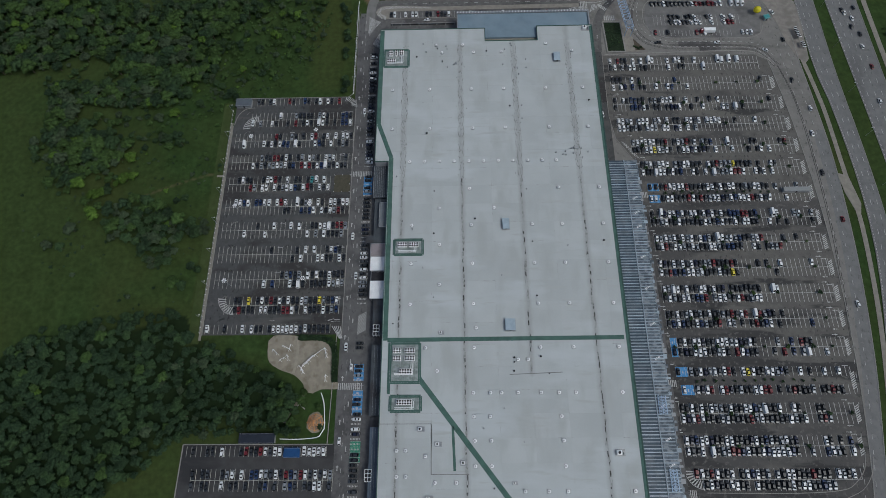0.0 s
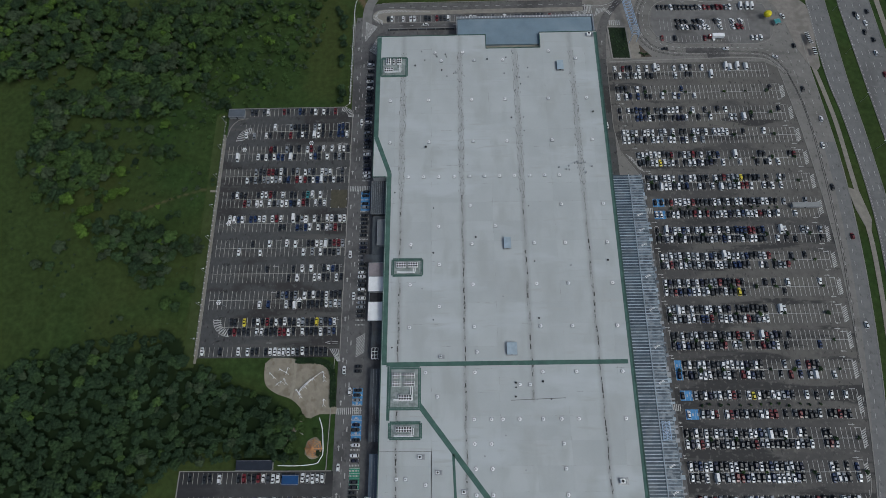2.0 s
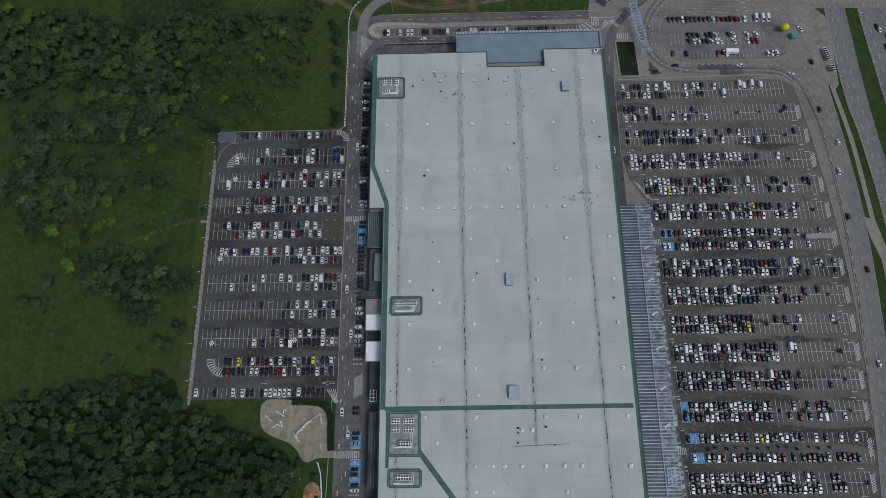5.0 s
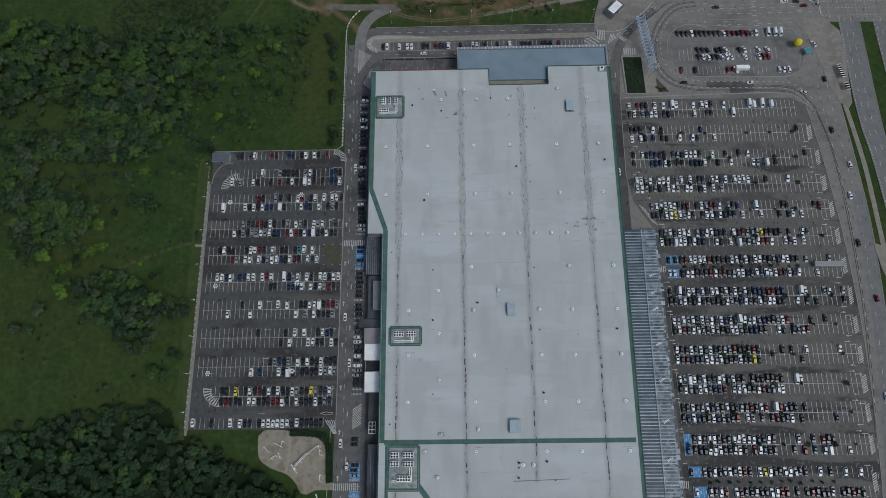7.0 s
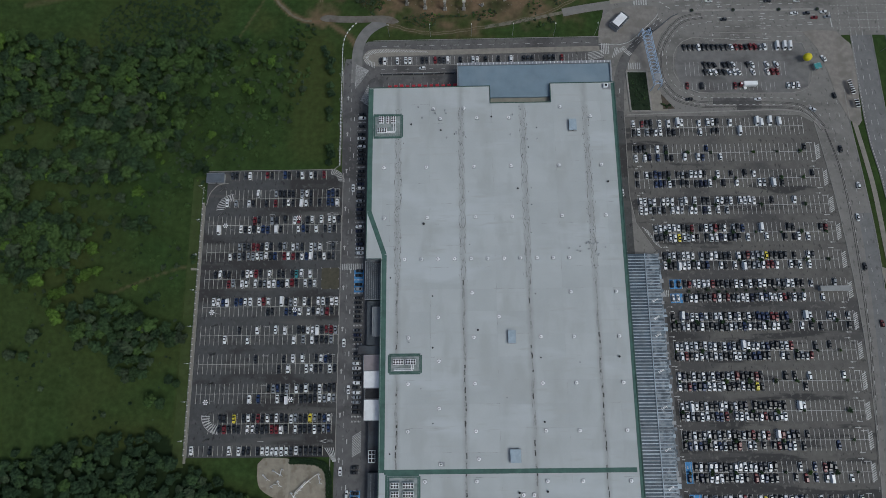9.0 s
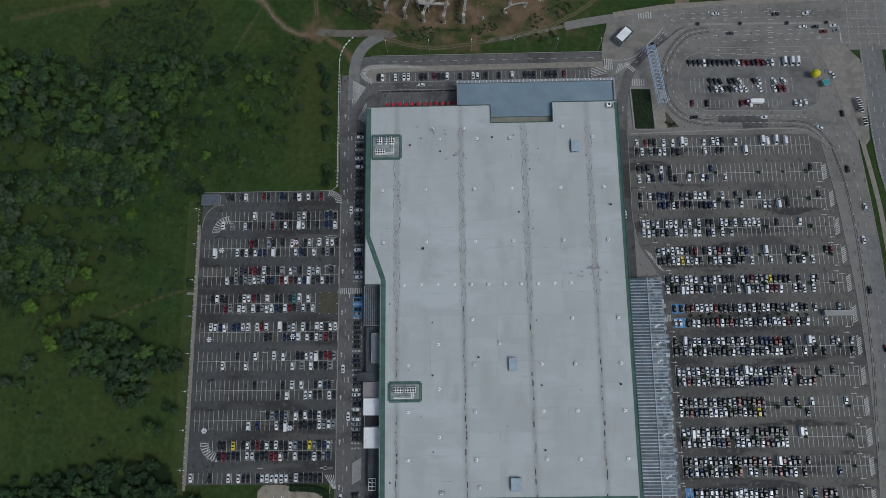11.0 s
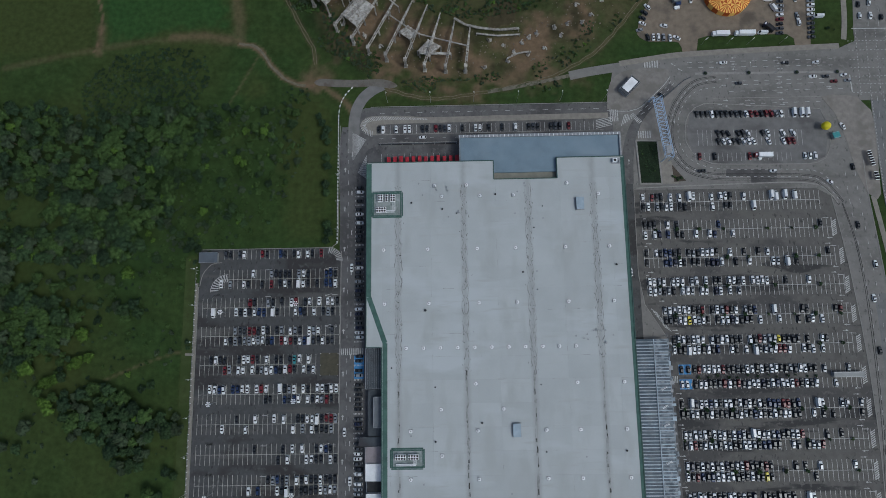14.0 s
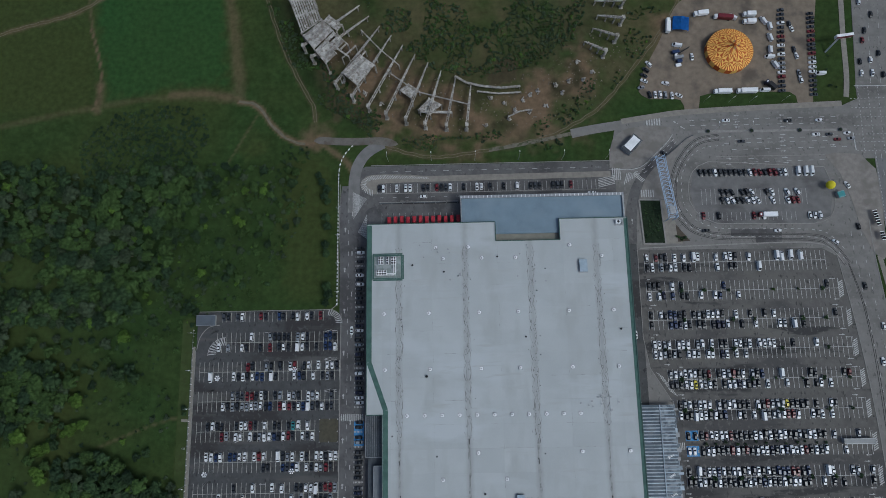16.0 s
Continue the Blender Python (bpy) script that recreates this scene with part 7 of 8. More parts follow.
for pts, z, w, label in (([(-2.6, 346), (4, 342), (12, 340), (23, 338.6), (34, 339.5)], 3.2, 1.2, "curved concrete ring beam"), ([(-22, 324), (-13, 323.4), (-4.4, 323.1)], 6.0, 1.4, "straight concrete ring beam"), ([(10, 337.4), (22, 335.9), (34.6, 336.6)], 1.8, 0.8, "lower curved concrete ring beam"),
                         ([(-40, 348), (-24, 336), (-8, 331.5), (5, 328)], 5.4, 0.6, "thin concrete tie beam"), ([(-56, 374), (-45, 362), (-34, 352)], 5.4, 0.6, "thin concrete tie beam"), ([(27, 321.5), (33, 324.5), (39, 325.5)], 3.0, 0.7, "fallen concrete beam"),
                         ([(-88, 385), (-74, 365), (-62, 356)], 8.5, 0.9, "thick concrete tie beam"), ([(-66, 356), (-58.5, 363.5)], 7.0, 0.7, "short concrete tie beam"), ([(-61.5, 350), (-53, 360.5)], 6.0, 0.6, "short concrete tie beam")):
    ob = thing("ring_beam", Matrix(), label + " of the ruin", "ruin", "beams of the ruin")
    bm = bmesh.new()
    for a, b in zip(pts, pts[1:]):
        rod(bm, (*a, z), (*b, z), 0.6, w)
    part("beam", bm, CONCRETE, ob)
    for p in (pts[0], pts[-1]):
        bm = bmesh.new()
        rod(bm, (*p, -0.2), (*p, z), 0.5)
        part("column", bm, CONCRETE, ob)
for x, y in ((67, 355), (75, 349), (58, 336), (48, 329), (36, 332), (15, 318), (28, 321), (39, 325), (62, 343), (55, 341), (44, 338), (70, 344), (18, 334), (25, 331), (31, 327), (40, 335), (-66, 345), (-74, 350), (-54, 338), (-45, 331)):
    s = rng.uniform(0.7, 1.5)
    bm = bmesh.new()
    rod(bm, (0, 0, -0.2), (rng.uniform(-0.8, 0.8), rng.uniform(-0.4, 1.2), 2.2 * s), 0.7), box(bm, -0.9, 0.9, -0.7, 0.8, -0.2, 0.5), rod(bm, (-1.4, 0.5, 0.3), (0.6, 2.2, 0.5), 0.5)
    thing("column_stump", pose(x, y, 0, 0, 0, rng.uniform(0, 360)), "broken concrete column stump on bare earth", "ruin", "stumps of the ruin", "", mesh_of("column_stump", bm, CONCRETE))
verts, faces = [], []
for _ in range(600):
    a, r = rng.uniform(-2.75, -0.55), rng.uniform(68, 100)
    x, y, s = 10 + 1.12 * r * math.cos(a), 412 + r * math.sin(a), rng.choice((0.08, 0.12, 0.2, 0.32))
    start = len(verts)
    verts += [(x + dx * s * rng.uniform(0.6, 1.4), y + dy * s * rng.uniform(0.6, 1.4), -0.15 + dz * s) for dz in (0, 1) for dx, dy in ((-1, -1), (1, -1), (1, 1), (-1, 1))]
    faces += [[start + k for k in f] for f in ((4, 5, 6, 7), (0, 1, 5, 4), (1, 2, 6, 5), (2, 3, 7, 6), (3, 0, 4, 7))]
rubble = bpy.data.meshes.new("rubble")
rubble.from_pydata(verts, [], faces)
rubble.materials.append(material("dusty_rubble", (0.14, 0.12, 0.095), 0.6, 0.5, 4, 0.95, island=0.6))
thing("rubble", Matrix(), "small concrete rubble strewn over bare earth", "rubble", "", "stuff", rubble)

# ---- circus tent ----
tent = thing("circus_tent", Matrix.Translation((152.6, 359.6, 0)), "round orange and cream striped circus tent", "tent")
WEDGES, RIM, EAVE, PEAK = 12, 12.9, 3.6, 9.2


def canvas(r, a):
    """A point of the canvas: a sagging cone."""
    t = r / RIM
    return (r * math.cos(a), r * math.sin(a), PEAK + (EAVE - PEAK) * (0.55 * t + 0.45 * t ** 0.6))


def sewn(bm, points, focus, first):
    """A fan of strips in two colours round a focus."""
    for i, (p, q) in enumerate(zip(points, points[1:] + points[:1])):
        f = bm.faces.new([bm.verts.new(canvas(*c)) for c in (p, q, focus)])
        f.material_index = (i + first) % 2
        f.normal_update()
        if f.normal.z < 0:
            f.normal_flip()


for k in range(WEDGES):
    a0, a1 = 2 * math.pi * k / WEDGES, 2 * math.pi * (k + 1) / WEDGES
    am = (a0 + a1) / 2
    edge_out = [(RIM, a0 + (a1 - a0) * j / 8) for j in range(8)]
    edge_side = [(RIM - 1.6 * j, a1) for j in range(4)]
    edge_in = [(5.4, a1), (4.6, am + 0.13), (4.2, am), (4.6, am - 0.13), (5.4, a0)]
    edge_back = [(RIM - 1.6 * j, a0) for j in (3, 2, 1)]
    bm = bmesh.new()
    sewn(bm, edge_out + edge_side + edge_in + edge_back, (8.6, am), 0)
    part("canvas_gore", mesh_of("canvas_gore", bm, ORANGE, CREAM), None, tent)
    bm = bmesh.new()
    sewn(bm, [(0.5, am), (5.4, a0), (4.6, am - 0.13), (4.2, am), (4.6, am + 0.13), (5.4, a1)], (3.0, am), k)
    part("crown_gore", mesh_of("crown_gore", bm, ORANGE, CREAM), None, tent)
    for j in range(2):
        p = [(RIM * math.cos(a), RIM * math.sin(a)) for a in (a0 + (a1 - a0) * j / 2, a0 + (a1 - a0) * (j + 1) / 2)]
        bm = bmesh.new()
        bm.faces.new([bm.verts.new((*p[0], 0.05)), bm.verts.new((*p[1], 0.05)), bm.verts.new((*p[1], EAVE)), bm.verts.new((*p[0], EAVE))])
        part("side_wall", bm, ORANGE if j else CREAM, tent)
for a in range(4):
    bm = bmesh.new()
    rod(bm, (2.2 * math.cos(a * 1.57), 2.2 * math.sin(a * 1.57), 0), (2.2 * math.cos(a * 1.57), 2.2 * math.sin(a * 1.57), 9.6), 0.25)
    part("mast", bm, STEEL, tent)
bm = bmesh.new()
drum(bm, 0.9, 0.1, 9.1, 9.9)
part("cap", bm, ORANGE, tent, "orange peak cap")
awning = thing("blue_awning", pose(126.5, 376.6, 0, 0, 0, -6), "blue tarpaulin awning beside a white lorry", "awning")
bm = bmesh.new()
for x0, x1, z0, z1 in ((-4.6, 0, 3.0, 3.8), (0, 4.6, 3.8, 3.0)):
    f = [bm.verts.new(p) for p in ((x0, -4.2, z0), (x1, -4.2, z1), (x1, 4.2, z1), (x0, 4.2, z0))]
    bm.faces.new(f)
bmesh.ops.solidify(bm, geom=bm.faces[:], thickness=0.08)
part("tarpaulin", bm, material("blue_tarpaulin", (0.03, 0.16, 0.50), 0.8, 0.5, 4, 0.6), awning)
for x in (-4.4, 4.4):
    for y in (-4, 4):
        bm = bmesh.new()
        rod(bm, (x, y, 0), (x, y, 3.0), 0.15)
        part("pole", bm, STEEL, awning)
lorry(pose(119.6, 376.2, 0.03, 0, 0, -6), "white lorry beside the blue awning", WHITE, WHITE, 9)
ride = thing("fairground_ride", pose(124.2, 356.5, 0, 0, 0, 12), "blue and white folded fairground ride", "ride")
for k in range(5):
    bm = bmesh.new()
    box(bm, -2.4 + (k % 2) * 1.2, 0.6 + (k % 3), -5 + k * 2.0, -3.3 + k * 2.0, 0.2, 1.2 + (k % 3) * 0.7)
    part("deck_section", bm, (WHITE, CAR_PAINT["b"], STEEL)[k % 3], ride)
bm = bmesh.new()
rod(bm, (0, 2, 1.0), (7.5, 4.5, 2.2), 0.5)
part("arm", bm, DARK_STEEL, ride)

# ---- small structures ----
def hut(name, m, w, d, h, roof, label, category):
    ob = thing(name, m, label, category)
    bm = bmesh.new()
    box(bm, -w / 2, w / 2, -d / 2, d / 2, 0, h)
    part("wall", bm, WALL_GREY, ob)
    bm = bmesh.new()
    box(bm, -w / 2 - 0.3, w / 2 + 0.3, -d / 2 - 0.3, d / 2 + 0.3, h, h + 0.25)
    part("roof", bm, roof, ob)
    bm = bmesh.new()
    box(bm, -0.5, 0.5, -d / 2 - 0.04, -d / 2 + 0.02, 0, 2.0)
    part("door", bm, DARK_STEEL, ob)
    for y in (-d / 2, d / 2):
        bm = bmesh.new()
        rod(bm, (-w / 2 - 0.3, y, h + 0.3), (w / 2 + 0.3, y, h + 0.3), 0.15)
        part("roof_edge", bm, STEEL, ob)
    return ob


hut("trolley_shelter", at(-135.8, 211.6, 0.06), 9.4, 5.2, 2.4, material("slate_sheet", (0.10, 0.115, 0.135), 0.85, 0.3, 4, 0.6), "low shelter with blue-grey flat roof", "shelter")
hut("garden_hut", at(-104.0, 9.4, 0), 17.5, 4.4, 3.0, material("slate_roof", (0.022, 0.027, 0.040), 0.8, 0.3, 4, 0.7), "long hut with dark slate-blue roof", "hut")
hut("trolley_bay", at(-85.7, 2.6, 0.06), 7.6, 4.2, 2.3, material("blue_bay_sheet", (0.018, 0.062, 0.17), 0.8, 0.4, 4, 0.5), "blue-roofed trolley bay between parked cars", "trolley bay")
kiosk = hut("bus_kiosk", pose(94.2, 304.6, 0.03, 0, 0, 47), 10.4, 5.8, 3.0, DARK_ROOF, "kiosk with a white roof panel in a dark rim", "kiosk")
bm = bmesh.new()
box(bm, -3.7, 4.7, -2.1, 2.5, 3.25, 3.5)
bmesh.ops.bevel(bm, geom=bm.edges[:], offset=0.08, segments=1, affect="EDGES")
part("roof_panel", bm, WHITE, kiosk, "white roof panel")
hut("lot_shelter", at(196.2, 145.6, 0.06), 15.0, 2.2, 2.4, material("shelter_sheet", (0.24, 0.25, 0.25), 0.8, 0.3, 4, 0.5), "long narrow grey trolley shelter", "shelter")
hut("advert_cart", pose(204.6, 275.4, 0.13, 0, 0, 15), 3.2, 3.0, 2.2, material("teal_roof", (0.07, 0.26, 0.27), 0.8, 0.4, 4, 0.6), "small teal-roofed cart beside a balloon", "cart")
def bus_shelter(x, y, turn, long, label):
    ob = thing("bus_shelter", pose(x, y, 0.13, 0, 0, turn), label, "bus shelter", "bus shelters by the road")
    bm = bmesh.new()
    box(bm, -1.0, 1.0, -long / 2, long / 2, 2.35, 2.45)
    part("roof", bm, GLASS, ob, "dark glass roof")
    for k in range(int(long / 1.3) + 1):
        y = -long / 2 + 0.1 + k * (long - 0.2) / int(long / 1.3)
        bm = bmesh.new()
        rod(bm, (-1.15, y, 2.52), (1.15, y, 2.52), 0.14, 0.3)
        part("roof_bar", bm, WHITE, ob, "pale roof bar")
        bm = bmesh.new()
        rod(bm, (1.0, y, 0), (1.0, y, 2.4), 0.1)
        part("post", bm, STEEL, ob)
    bm = bmesh.new()
    box(bm, 0.4, 0.8, -long / 2 + 0.5, long / 2 - 0.5, 0.4, 0.48)
    part("bench", bm, DARK_STEEL, ob)


bus_shelter(221.6, 262.2, 12, 8.4, "long bus shelter with pale bars over glass")
bus_shelter(223.4, 252.4, 8, 4.6, "short bus shelter with pale bars over glass")
balloon = thing("balloon", Matrix.Translation((198.8, 280.2, 0.1)), "big yellow advertising balloon on a tether", "balloon")
bm = bmesh.new()
bmesh.ops.create_icosphere(bm, subdivisions=3, radius=2.3, matrix=Matrix.Translation((0, 0, 3.4)) @ Matrix.Diagonal((1.05, 1, 0.92, 1)))
for f in bm.faces:
    f.smooth = True
part("envelope", bm, material("yellow_balloon", (0.62, 0.54, 0.02), 0.9, 0.5, 4, 0.45), balloon)
bm = bmesh.new()
rod(bm, (0, 0, 0), (0, 0, 2.2), 0.08)
part("tether", bm, STEEL, balloon)
board = thing("roadside_sign", pose(213.5, 364.5, 0, 0, 0, 8), "tall roadside board, pale with red edge", "sign")
bm = bmesh.new()
rod(bm, (-6.5, -4.5, 0), (-2, 0, 8.5), 0.8)
part("pole", bm, STEEL, board)
bm = bmesh.new()
box(bm, -4.5, 5.0, -0.8, 0.8, 6.5, 9.0)
part("panel", bm, WHITE, board)
bm = bmesh.new()
box(bm, -4.4, 4.9, -0.85, -0.8, 6.7, 8.8)
part("face", bm, CAR_PAINT["r"], board, "red board face")

# lattice gantry over the slip road
gantry = thing("lattice_gantry", Matrix(), "pale blue lattice steel gantry over the road", "gantry")
ga, gb = Vector((112.2, 262.0, 6.5)), Vector((107.4, 296.5, 6.5))
gd = (gb - ga)
gs = Vector((gd.y, -gd.x, 0)).normalized() * 2.2
for s in (-1, 1):
    for z in (0, 1.6):
        bm = bmesh.new()
        rod(bm, ga + gs * s + Vector((0, 0, z)), gb + gs * s + Vector((0, 0, z)), 0.26)
        part("chord", bm, LATTICE, gantry)
for k in range(16):
    p, q = ga + gd * k / 16, ga + gd * (k + 1) / 16
    bm = bmesh.new()
    rod(bm, p - gs, q + gs, 0.2), rod(bm, p + gs, q - gs, 0.2), rod(bm, p - gs + Vector((0, 0, 1.6)), p + gs + Vector((0, 0, 1.6)), 0.2)
    part("brace", bm, LATTICE, gantry)
for p in (ga, gb):
    for s in (-1, 1):
        bm = bmesh.new()
        rod(bm, (p.x + gs.x * s, p.y + gs.y * s, 0), p + gs * s, 0.35)
        part("leg", bm, LATTICE, gantry)
bm = bmesh.new()
box(bm, -1.4, 1.4, -2, 2, 1.7, 2.0, Matrix.Translation(ga + gd * 0.12))
part("sign_plate", bm, STEEL, gantry, "grey sign plate")

PLAZA = second(material("plaza_paving", (0.215, 0.202, 0.185), 0.8, 0.4, 4, 0.85), (0.175, 0.163, 0.147), 0.5, 0.62, 0.12)
sheet("pavement_plaza", smooth([(97, 274.5), (113, 274.4), (112.8, 278), (114, 286), (116.7, 293.5), (120.3, 300), (125.3, 305.2), (129.9, 308.6), (129.4, 310.2), (125.6, 308.2), (120.6, 304), (115.6, 299.8), (111.3, 296), (106, 291.3), (101.5, 285.5), (98.5, 279), (97, 274.5)], 2)[:-1], 0.13, PLAZA, "brown paved island under the gantry", "pavement", False)
sheet("pavement_kiosk", smooth([(82.2, 292.2), (88.7, 291.8), (94.1, 291.8), (97.6, 292.7), (101.4, 294.9), (107.3, 300.6), (114, 307.1), (117.4, 311.6), (117.8, 315), (105.9, 316.2), (93.3, 314.8), (86.8, 310.9), (84.6, 308), (82.6, 300), (82.2, 292.2)], 2)[:-1], 0.12, PLAZA, "brown paved corner round the kiosk", "pavement", False)
bm = bmesh.new()
strip(bm, smooth([(91.5, 249.5), (92, 262), (93.6, 272), (97.2, 281.6), (103.4, 289.8), (111, 297.4), (119.6, 305)], 2), -3.1, 3.1, 0.042)
thing("road_slip", Matrix(), "dark worn asphalt slip road under the gantry", "road", "", "structure", mesh_of("road_slip", bm, MIDDLE))
# a dark raised strip that draws the shadow edge of the paved island
bm = bmesh.new()
kerb([(129.4, 310.6), (125.4, 308.7), (120.3, 304.4), (115.3, 300.2), (111, 296.4)], 0.45, 0.3)
thing("kerb_dark", Matrix(), "dark strip standing in for the shadow along the paved island", "kerb", "", "structure", mesh_of("kerb_dark", bm, DARK_ROOF))
pot = thing("round_planter", pose(137.4, 312.5, 0.1), "round dark planter on the median strip", "planter", "planters on the median")
bm = bmesh.new()
drum(bm, 1.0, 1.15, 0, 0.7, n=14)
part("tub", bm, DARK_ROOF, pot)
bm = bmesh.new()
drum(bm, 0.95, 0.5, 0.68, 1.1, n=9)
part("shrub", bm, HEDGE, pot, "dark clipped shrub")
for x in (161.4, 187.8, 210):
    copy_thing(pot, pose(x, 312.6, 0.1))
sheet("soil_triangle", [(115.8, 260), (116.4, 250.4), (123, 250.8)], 0.2, material("brown_soil", (0.085, 0.07, 0.055), 0.7, 0.5, 4, 0.95), "bare brown planting triangle by the kerb", "planting bed", False)
bm = bmesh.new()
strip(bm, smooth([(90, 319.8), (108, 322.6), (125, 324.8), (165, 327), (213, 329)], 4), -0.8, 2.4, 0.12)
thing("footpath_crossing", Matrix(), "pale paved footpath along the wide junction", "footpath", "", "structure", mesh_of("footpath", bm, PAVING))
# planted plot and verge beside the gantry
bm = bmesh.new()
prism(bm, [(97.4, 273.4), (108.2, 273.2), (109.4, 249.8), (98.6, 249.9)], -0.1, 0.25)
thing("planting_bed", Matrix(), "dark earth planting bed edged with stone", "planting bed", "", "structure", mesh_of("planting_bed", bm, material("dark_soil", (0.017, 0.028, 0.014), 0.6, 0.5, 4, 0.95)))
bm = bmesh.new()
kerb([(97, 273.9), (108.6, 273.7), (109.9, 249.3), (98.2, 249.4), (97, 273.9)], 0.9, 0.4)
thing("bed_edging", Matrix(), "pale stone edging round the bed", "kerb", "", "structure", mesh_of("bed_edging", bm, KERB))
thicket("bed_plants", scatter([(98.5, 272.5), (107.5, 272.5), (108.5, 251), (99.5, 251)], 70, 0.4, 0.8, 0.7, 31), BUSHES, (2, 0.5, 0, 6, 0), "low dark plants in a bed", 0.6, 0.6, False)
sheet("pavement_by_bed", [(108.8, 273.6), (114.8, 273.4), (115.6, 262), (119, 251.5), (119, 249.4), (110.2, 249.4)], 0.14, PAVING, "pale paved strip beside the planting bed", "pavement", False)
thicket("bed_plants", [(118 + rng.uniform(-3, 3), 252.3 + rng.uniform(-1.2, 1.2), rng.uniform(0.4, 0.9)) for _ in range(14)], BUSHES, (2, 1, 0, 6, 0), "low dark plants beside the kerb", 0.6, 0.6, False)

# low wall of the loading yard
yard_wall = thing("loading_yard_wall", SITE, "low dark wall with a pale coping along the yard", "low wall")
bm = bmesh.new()
box(bm, -44.2, -1.2, 273.25, 273.75, 0, 1.1)
part("wall_body", bm, DARK_ROOF, yard_wall)
bm = bmesh.new()
box(bm, -44.3, -1.1, 273.75, 274.1, 0, 1.15)
part("coping", bm, KERB, yard_wall, "pale concrete coping")
for k in range(8):
    bm = bmesh.new()
    box(bm, -43.6 + k * 6, -43.2 + k * 6, 273.1, 273.25, 0, 1.3)
    part("post", bm, STEEL, yard_wall)

sheet("pavement_slab", [(-146.8, 161.1), (-141.7, 161.0), (-141.7, 159.7), (-146.7, 159.8)], 0.14, PAVING, "pale slab bridging the verge at the fence", "pavement")
# fenced trolley pad in the western car park
sheet("trolley_pad", [(-75, 148.6), (-65.4, 148.6), (-65.4, 160.2), (-75, 160.2)], 0.09, material("olive_pad", (0.075, 0.07, 0.05), 0.75, 0.5, 4, 0.9), "bare olive-brown pad with low posts", "pad")
for u, v in ((-74.8, 148.8), (-70, 148.8), (-65.6, 148.8), (-74.8, 160), (-70, 160), (-65.6, 160), (-74.8, 154), (-65.6, 154)):
    bm = bmesh.new()
    drum(bm, 0.16, 0.12, 0, 1.0, n=8)
    thing("bollard", at(u, v, 0.06), "short pale bollard beside the pad", "bollard", "bollards round the pad", "", mesh_of("bollard", bm, WHITE))
star = thing("lamp_cluster", at(-125, 182, 0.06), "pale star-shaped lamp head on a pole", "car park lamp", "lamps in the west car park")
bm = bmesh.new()
rod(bm, (0, 0, 0), (0, 0, 10), 0.2)
part("pole", bm, STEEL, star)
for k in range(6):
    bm = bmesh.new()
    rod(bm, (0, 0, 10), (0.9 * math.cos(k * 1.047), 0.9 * math.sin(k * 1.047), 10), 0.1)
    box(bm, -0.3, 0.3, -0.3, 0.3, 9.9, 10.15, Matrix.Translation((1.0 * math.cos(k * 1.047), 1.0 * math.sin(k * 1.047), 0)))
    part("lamp_head", bm, WHITE, star)
for u, v in ((-86, 188), (-129, 138), (-86, 139), (-129, 93), (-86, 94)):
    copy_thing(star, at(u, v - 2.2, 0.06))
lamp = thing("street_lamp", pose(0, 0, 0), "grey street lamp with a pale head", "street lamp", "street lamps")
bm = bmesh.new()
drum(bm, 0.12, 0.07, 0, 9.0, n=8)
part("pole", bm, STEEL, lamp)
bm = bmesh.new()
rod(bm, (0, 0, 9.0), (1.8, 0, 9.3), 0.1)
lamp_arm = part("arm", bm, STEEL, lamp)
bm = bmesh.new()
box(bm, 1.5, 2.3, -0.18, 0.18, 9.2, 9.36)
part("lamp_head", bm, WHITE, lamp_arm)
places = [(*(SITE @ Vector((-142, v, 0))).xy, 0) for v in range(72, 206, 19)] + [(x, 297 + 0.3, 90) for x in range(-40, 90, 24)] + [(NEAR_R[k][0] + 3.5, NEAR_R[k][1], 180) for k in range(14, len(NEAR_R) - 4, 8)] + \
         [(x, 312.3, 90) for x in (140, 158, 176, 194)] + [(*(SITE @ Vector((-66.4, v, 0))).xy, 0) for v in range(225, 285, 15)]
lamp.matrix_world = pose(places[0][0], places[0][1], 0, 0, 0, places[0][2])
for x, y, turn in places[1:]:
    copy_thing(lamp, pose(x, y, 0, 0, 0, turn))
for x, y in ((136.6, 329.9), (150.4, 329.7), (161.9, 329.5), (180.1, 329.9)):
    pole = thing("flag_pole", pose(x, y, 0, 0, 0, 30), "pale flag hanging on a pole in grass", "flag pole", "flag poles on the verge")
    bm = bmesh.new()
    drum(bm, 0.08, 0.05, -0.2, 7, n=8)
    part("pole", bm, STEEL, pole)
    bm = bmesh.new()
    box(bm, 0.05, 1.6, -0.03, 0.03, 5.0, 6.8)
    part("flag", bm, WHITE, pole)

# fence along the western edge of the road and car park
fence = thing("chain_fence", SITE, "low pale post fence along the car park", "fence")
for i in range(47):
    bm = bmesh.new()
    rod(bm, (-142.6, 64 + i * 3.1, 0), (-142.6, 64 + i * 3.1, 1.3), 0.22)
    part("post", bm, WHITE, fence)
bm = bmesh.new()
rod(bm, (-142.6, 64, 1.2), (-142.6, 207, 1.2), 0.1)
part("rail", bm, STEEL, fence)
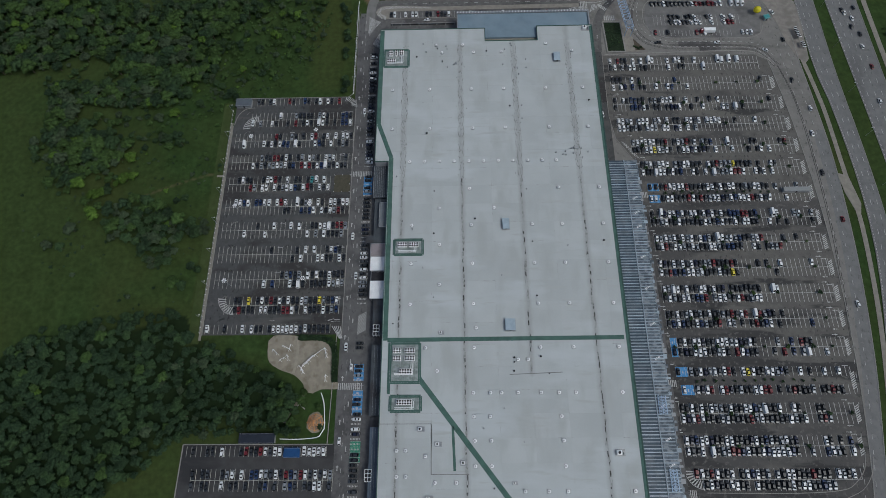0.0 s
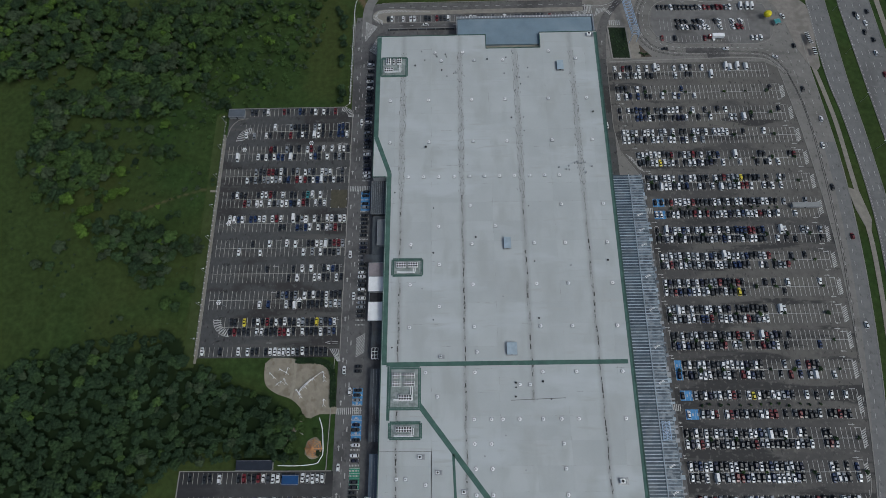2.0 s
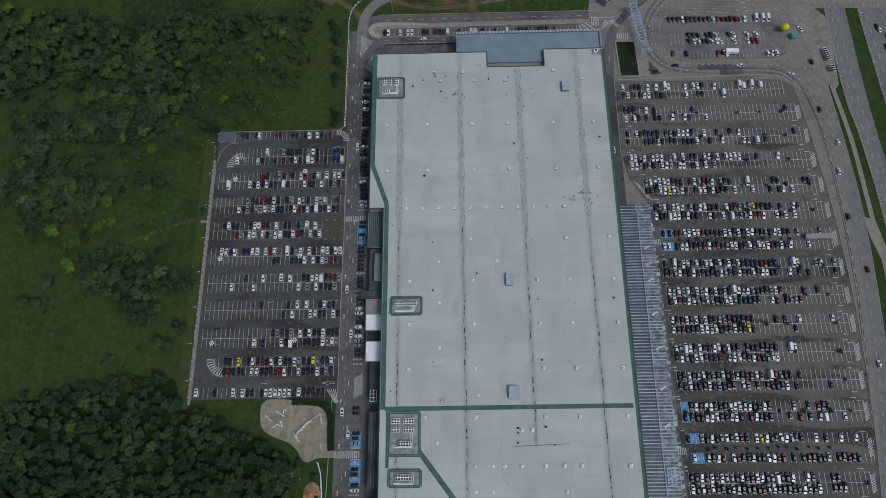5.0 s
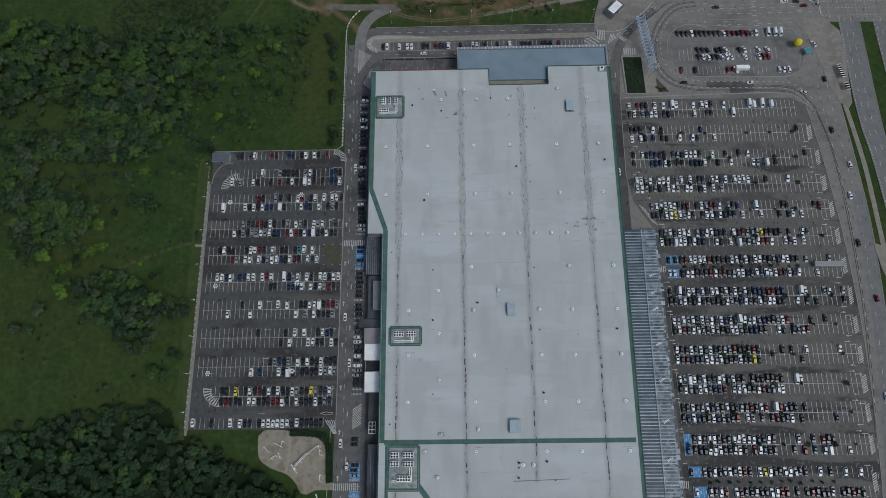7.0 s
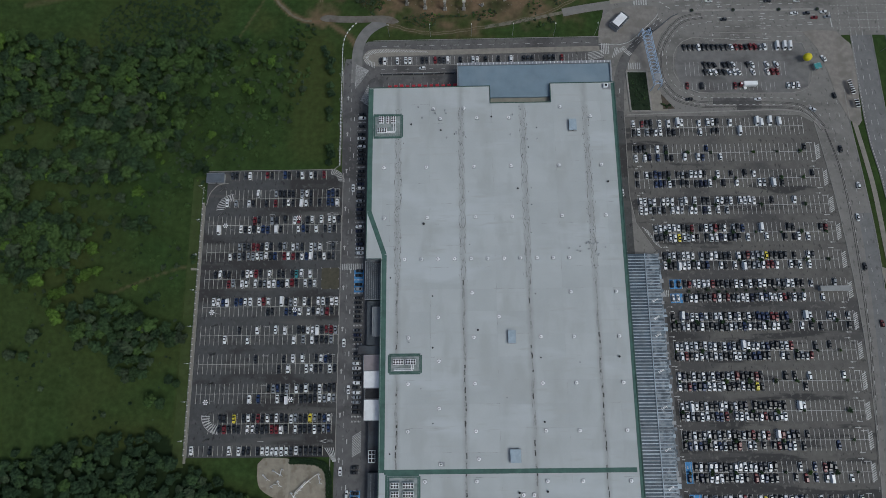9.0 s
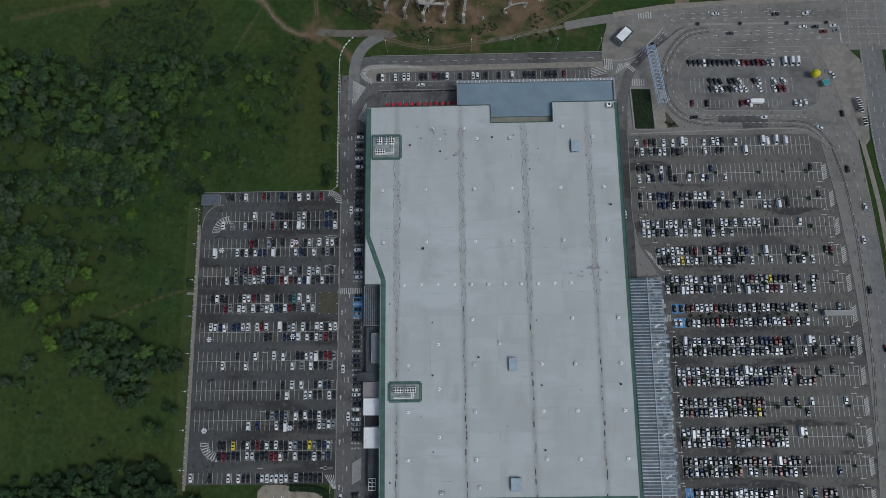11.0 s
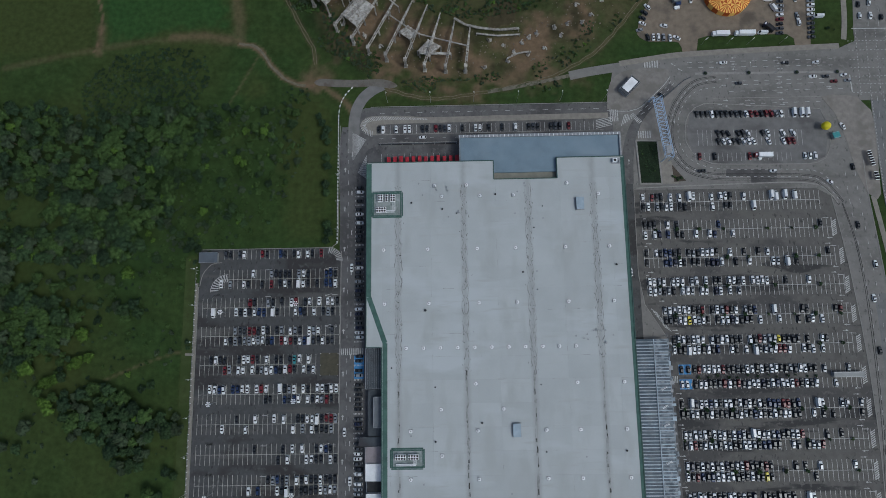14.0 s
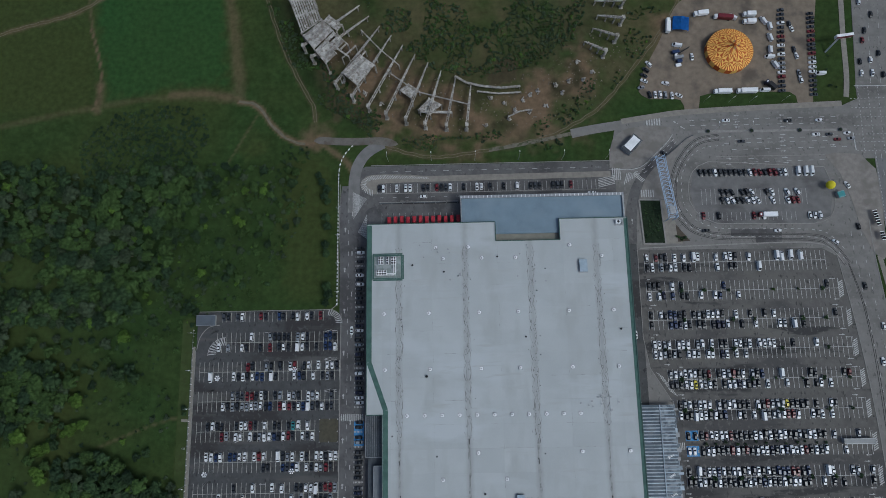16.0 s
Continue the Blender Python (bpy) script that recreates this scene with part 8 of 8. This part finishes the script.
for a, b in zip(smooth([(-66.9, 289.8), (-66.4, 296), (-63.6, 302.6), (-58.6, 308)], 2.2), smooth([(-66.9, 289.8), (-66.4, 296), (-63.6, 302.6), (-58.6, 308)], 2.2)[1:]):
    bm = bmesh.new()
    rod(bm, (*a, 0.3), (*Vector(a).lerp(Vector(b), 0.5), 0.3), 0.7, 0.35)
    thing("bollard", SITE, "short white bollard along the bend", "bollard", "bollards along the bend", "", mesh_of("bollard", bm, WHITE))
edge = thing("bollard_row", SITE, "row of short white bollards along the road", "bollards")
for i in range(34):
    bm = bmesh.new()
    box(bm, -67.1, -66.75, 218.5 + i * 2.1, 219.6 + i * 2.1, -0.1, 0.7)
    part("bollard", bm, WHITE, edge)

# ---- playground ----
sheet("playground_sand", smooth([(-104.3, 59.7), (-101.6, 62.4), (-88.7, 62.1), (-87.3, 59.6), (-75.4, 59.5), (-71.1, 57.3), (-69.3, 52.4), (-68.6, 38.5), (-64.9, 37.0), (-64.7, 34.0), (-73.9, 33.7), (-78.2, 31.7), (-82.0, 32.5), (-83.5, 36.5), (-88.9, 41.3), (-96.4, 43.9), (-102.7, 48.1), (-104.3, 54.0), (-104.3, 59.7)], 2)[:-1], 0.05, SAND, "trodden pale sand of a playground", "playground", True)
bm = bmesh.new()
kerb(smooth([(-88.4, 62), (-88, 56), (-88.2, 48), (-89.2, 42.2)], 3), 1.4, 0.08)
thing("playground_path", SITE, "paler trodden strip between the play areas", "path", "", "structure", mesh_of("playground_path", bm, PLAY_PATH))
HEDGE_LINE = smooth([(-87.4, 61.0), (-80.0, 60.9), (-73.3, 60.0), (-69.4, 57.3), (-67.8, 52.4), (-67.5, 45.4), (-67.1, 37.8)], 0.75)
places = []
for k, p in enumerate(HEDGE_LINE):
    for off in (-0.8, 0.2, 1.1):
        places.append((*(SITE @ Vector((p[0] + off * (0.3 if k < 18 else 1), p[1] + off * (1 if k < 26 else 0.2), 0))).xy, rng.uniform(0.75, 1.05)))
thicket("hedge", places, BUSHES, (1, 0, 0, 8, 0), "dense clipped dark hedge round the playground", 0.7, 0.9, False)


def climbing_set(points, z, label):
    ob = thing("climbing_frame", SITE, label, "climbing frame", "playground frames")
    for a, b in zip(points, points[1:]):
        bm = bmesh.new()
        rod(bm, (*a, z), (*b, z), 0.22), rod(bm, (*a, 0), (*a, z), 0.2)
        part("beam", bm, WHITE, ob)
    for a in points:
        for k in (-1, 1):
            bm = bmesh.new()
            rod(bm, (*a, z), (a[0] + k * 0.8, a[1] - 0.9, 0), 0.16)
            part("leg", bm, WHITE, ob)


climbing_set([(-86.4, 46.2), (-84.8, 44.1), (-83.9, 42.7)], 1.8, "small pale climbing frame on the sand")
climbing_set([(-84.8, 44.6), (-82.1, 47.6), (-77.9, 51.7), (-73.0, 55.2)], 2.2, "pale timber rope course on the sand")
climbing_set([(-84.2, 46.4), (-81.4, 49.2), (-79.2, 51.4)], 1.6, "second pale timber beam course on the sand")
climbing_set([(-73.0, 55.2), (-72.4, 53), (-72.0, 50.9)], 1.8, "small pale swing frame on the sand")
climbing_set([(-71.7, 41.2), (-71.7, 38.5)], 1.8, "small pale seesaw frame on the sand")
climbing_set([(-101.0, 54.7), (-98.6, 52.6)], 1.6, "short pale balance beam on the sand")
climbing_set([(-95.9, 56.8), (-92.1, 54.7), (-91.5, 57.5)], 1.8, "pale timber climbing frame on the sand")
climbing_set([(-93.4, 51.8), (-92.3, 49.6)], 1.5, "short pale vault bars on the sand")
climbing_set([(-96.8, 49.1), (-94.6, 50.4)], 1.4, "low pale stepping beams on the sand")
mound = thing("rope_pyramid", at(-75.5, 17.2, 0), "orange rope climbing pyramid on sand", "rope pyramid")
bm = bmesh.new()
rod(bm, (0, 0, 0), (0, 0, 5), 0.2)
part("mast", bm, STEEL, mound)
for k in range(8):
    a, b = k * 0.785, (k + 1) * 0.785
    bm = bmesh.new()
    for t in (0.2, 0.45, 0.7, 0.95):
        r, z = 4.4 * t, 5 * (1 - t)
        rod(bm, (r * math.cos(a), r * math.sin(a), z), (r * math.cos(b), r * math.sin(b), z), 0.24)
    rod(bm, (0, 0, 5), (4.6 * math.cos(a), 4.6 * math.sin(a), 0), 0.26)
    part("rope_net", bm, material("orange_rope", (0.62, 0.30, 0.12), 0.8, 0.5, 5, 0.8) if k == 0 else bpy.data.materials["orange_rope"], mound)
sheet("pyramid_sand", smooth([(-80, 14.5), (-76.5, 12), (-72.5, 13.5), (-71.8, 18.5), (-74.5, 22.5), (-79, 20.5), (-80, 14.5)], 1)[:-1], 0.04, SAND, "small patch of sand under the pyramid", "playground")
bm = bmesh.new()
strip(bm, smooth([(-80.5, 34.4), (-83.1, 30.4), (-85.7, 27.1), (-89.0, 22.4), (-91.5, 17)], 1.5), -0.7, 0.7, 0.03)
thing("pyramid_path", SITE, "sandy path through the trees", "path", "", "structure", mesh_of("pyramid_path", bm, SAND))
wall = thing("curved_low_wall", SITE, "low pale curved wall round the pyramid", "low wall")
arc = smooth([(-73.6, 32), (-71.8, 27), (-71, 20), (-70.8, 14), (-73, 10.4), (-78, 9.4), (-85, 9.0), (-93, 9.2)], 2.5)
for a, b in zip(arc, arc[1:]):
    bm = bmesh.new()
    rod(bm, (*a, 0.25), (*b, 0.25), 0.6, 0.4)
    part("wall_section", bm, WHITE, wall)
shelter = thing("timber_angle_bench", SITE, "pale angled timber bench among trees", "bench")
for a, b in (((-87.7, 23.4), (-84.3, 26.4)), ((-84.3, 26.4), (-81.4, 23.7))):
    bm = bmesh.new()
    rod(bm, (*a, 0.45), (*b, 0.45), 0.3, 0.6), rod(bm, (*a, 0), (*a, 0.45), 0.4)
    part("seat", bm, KERB, shelter)
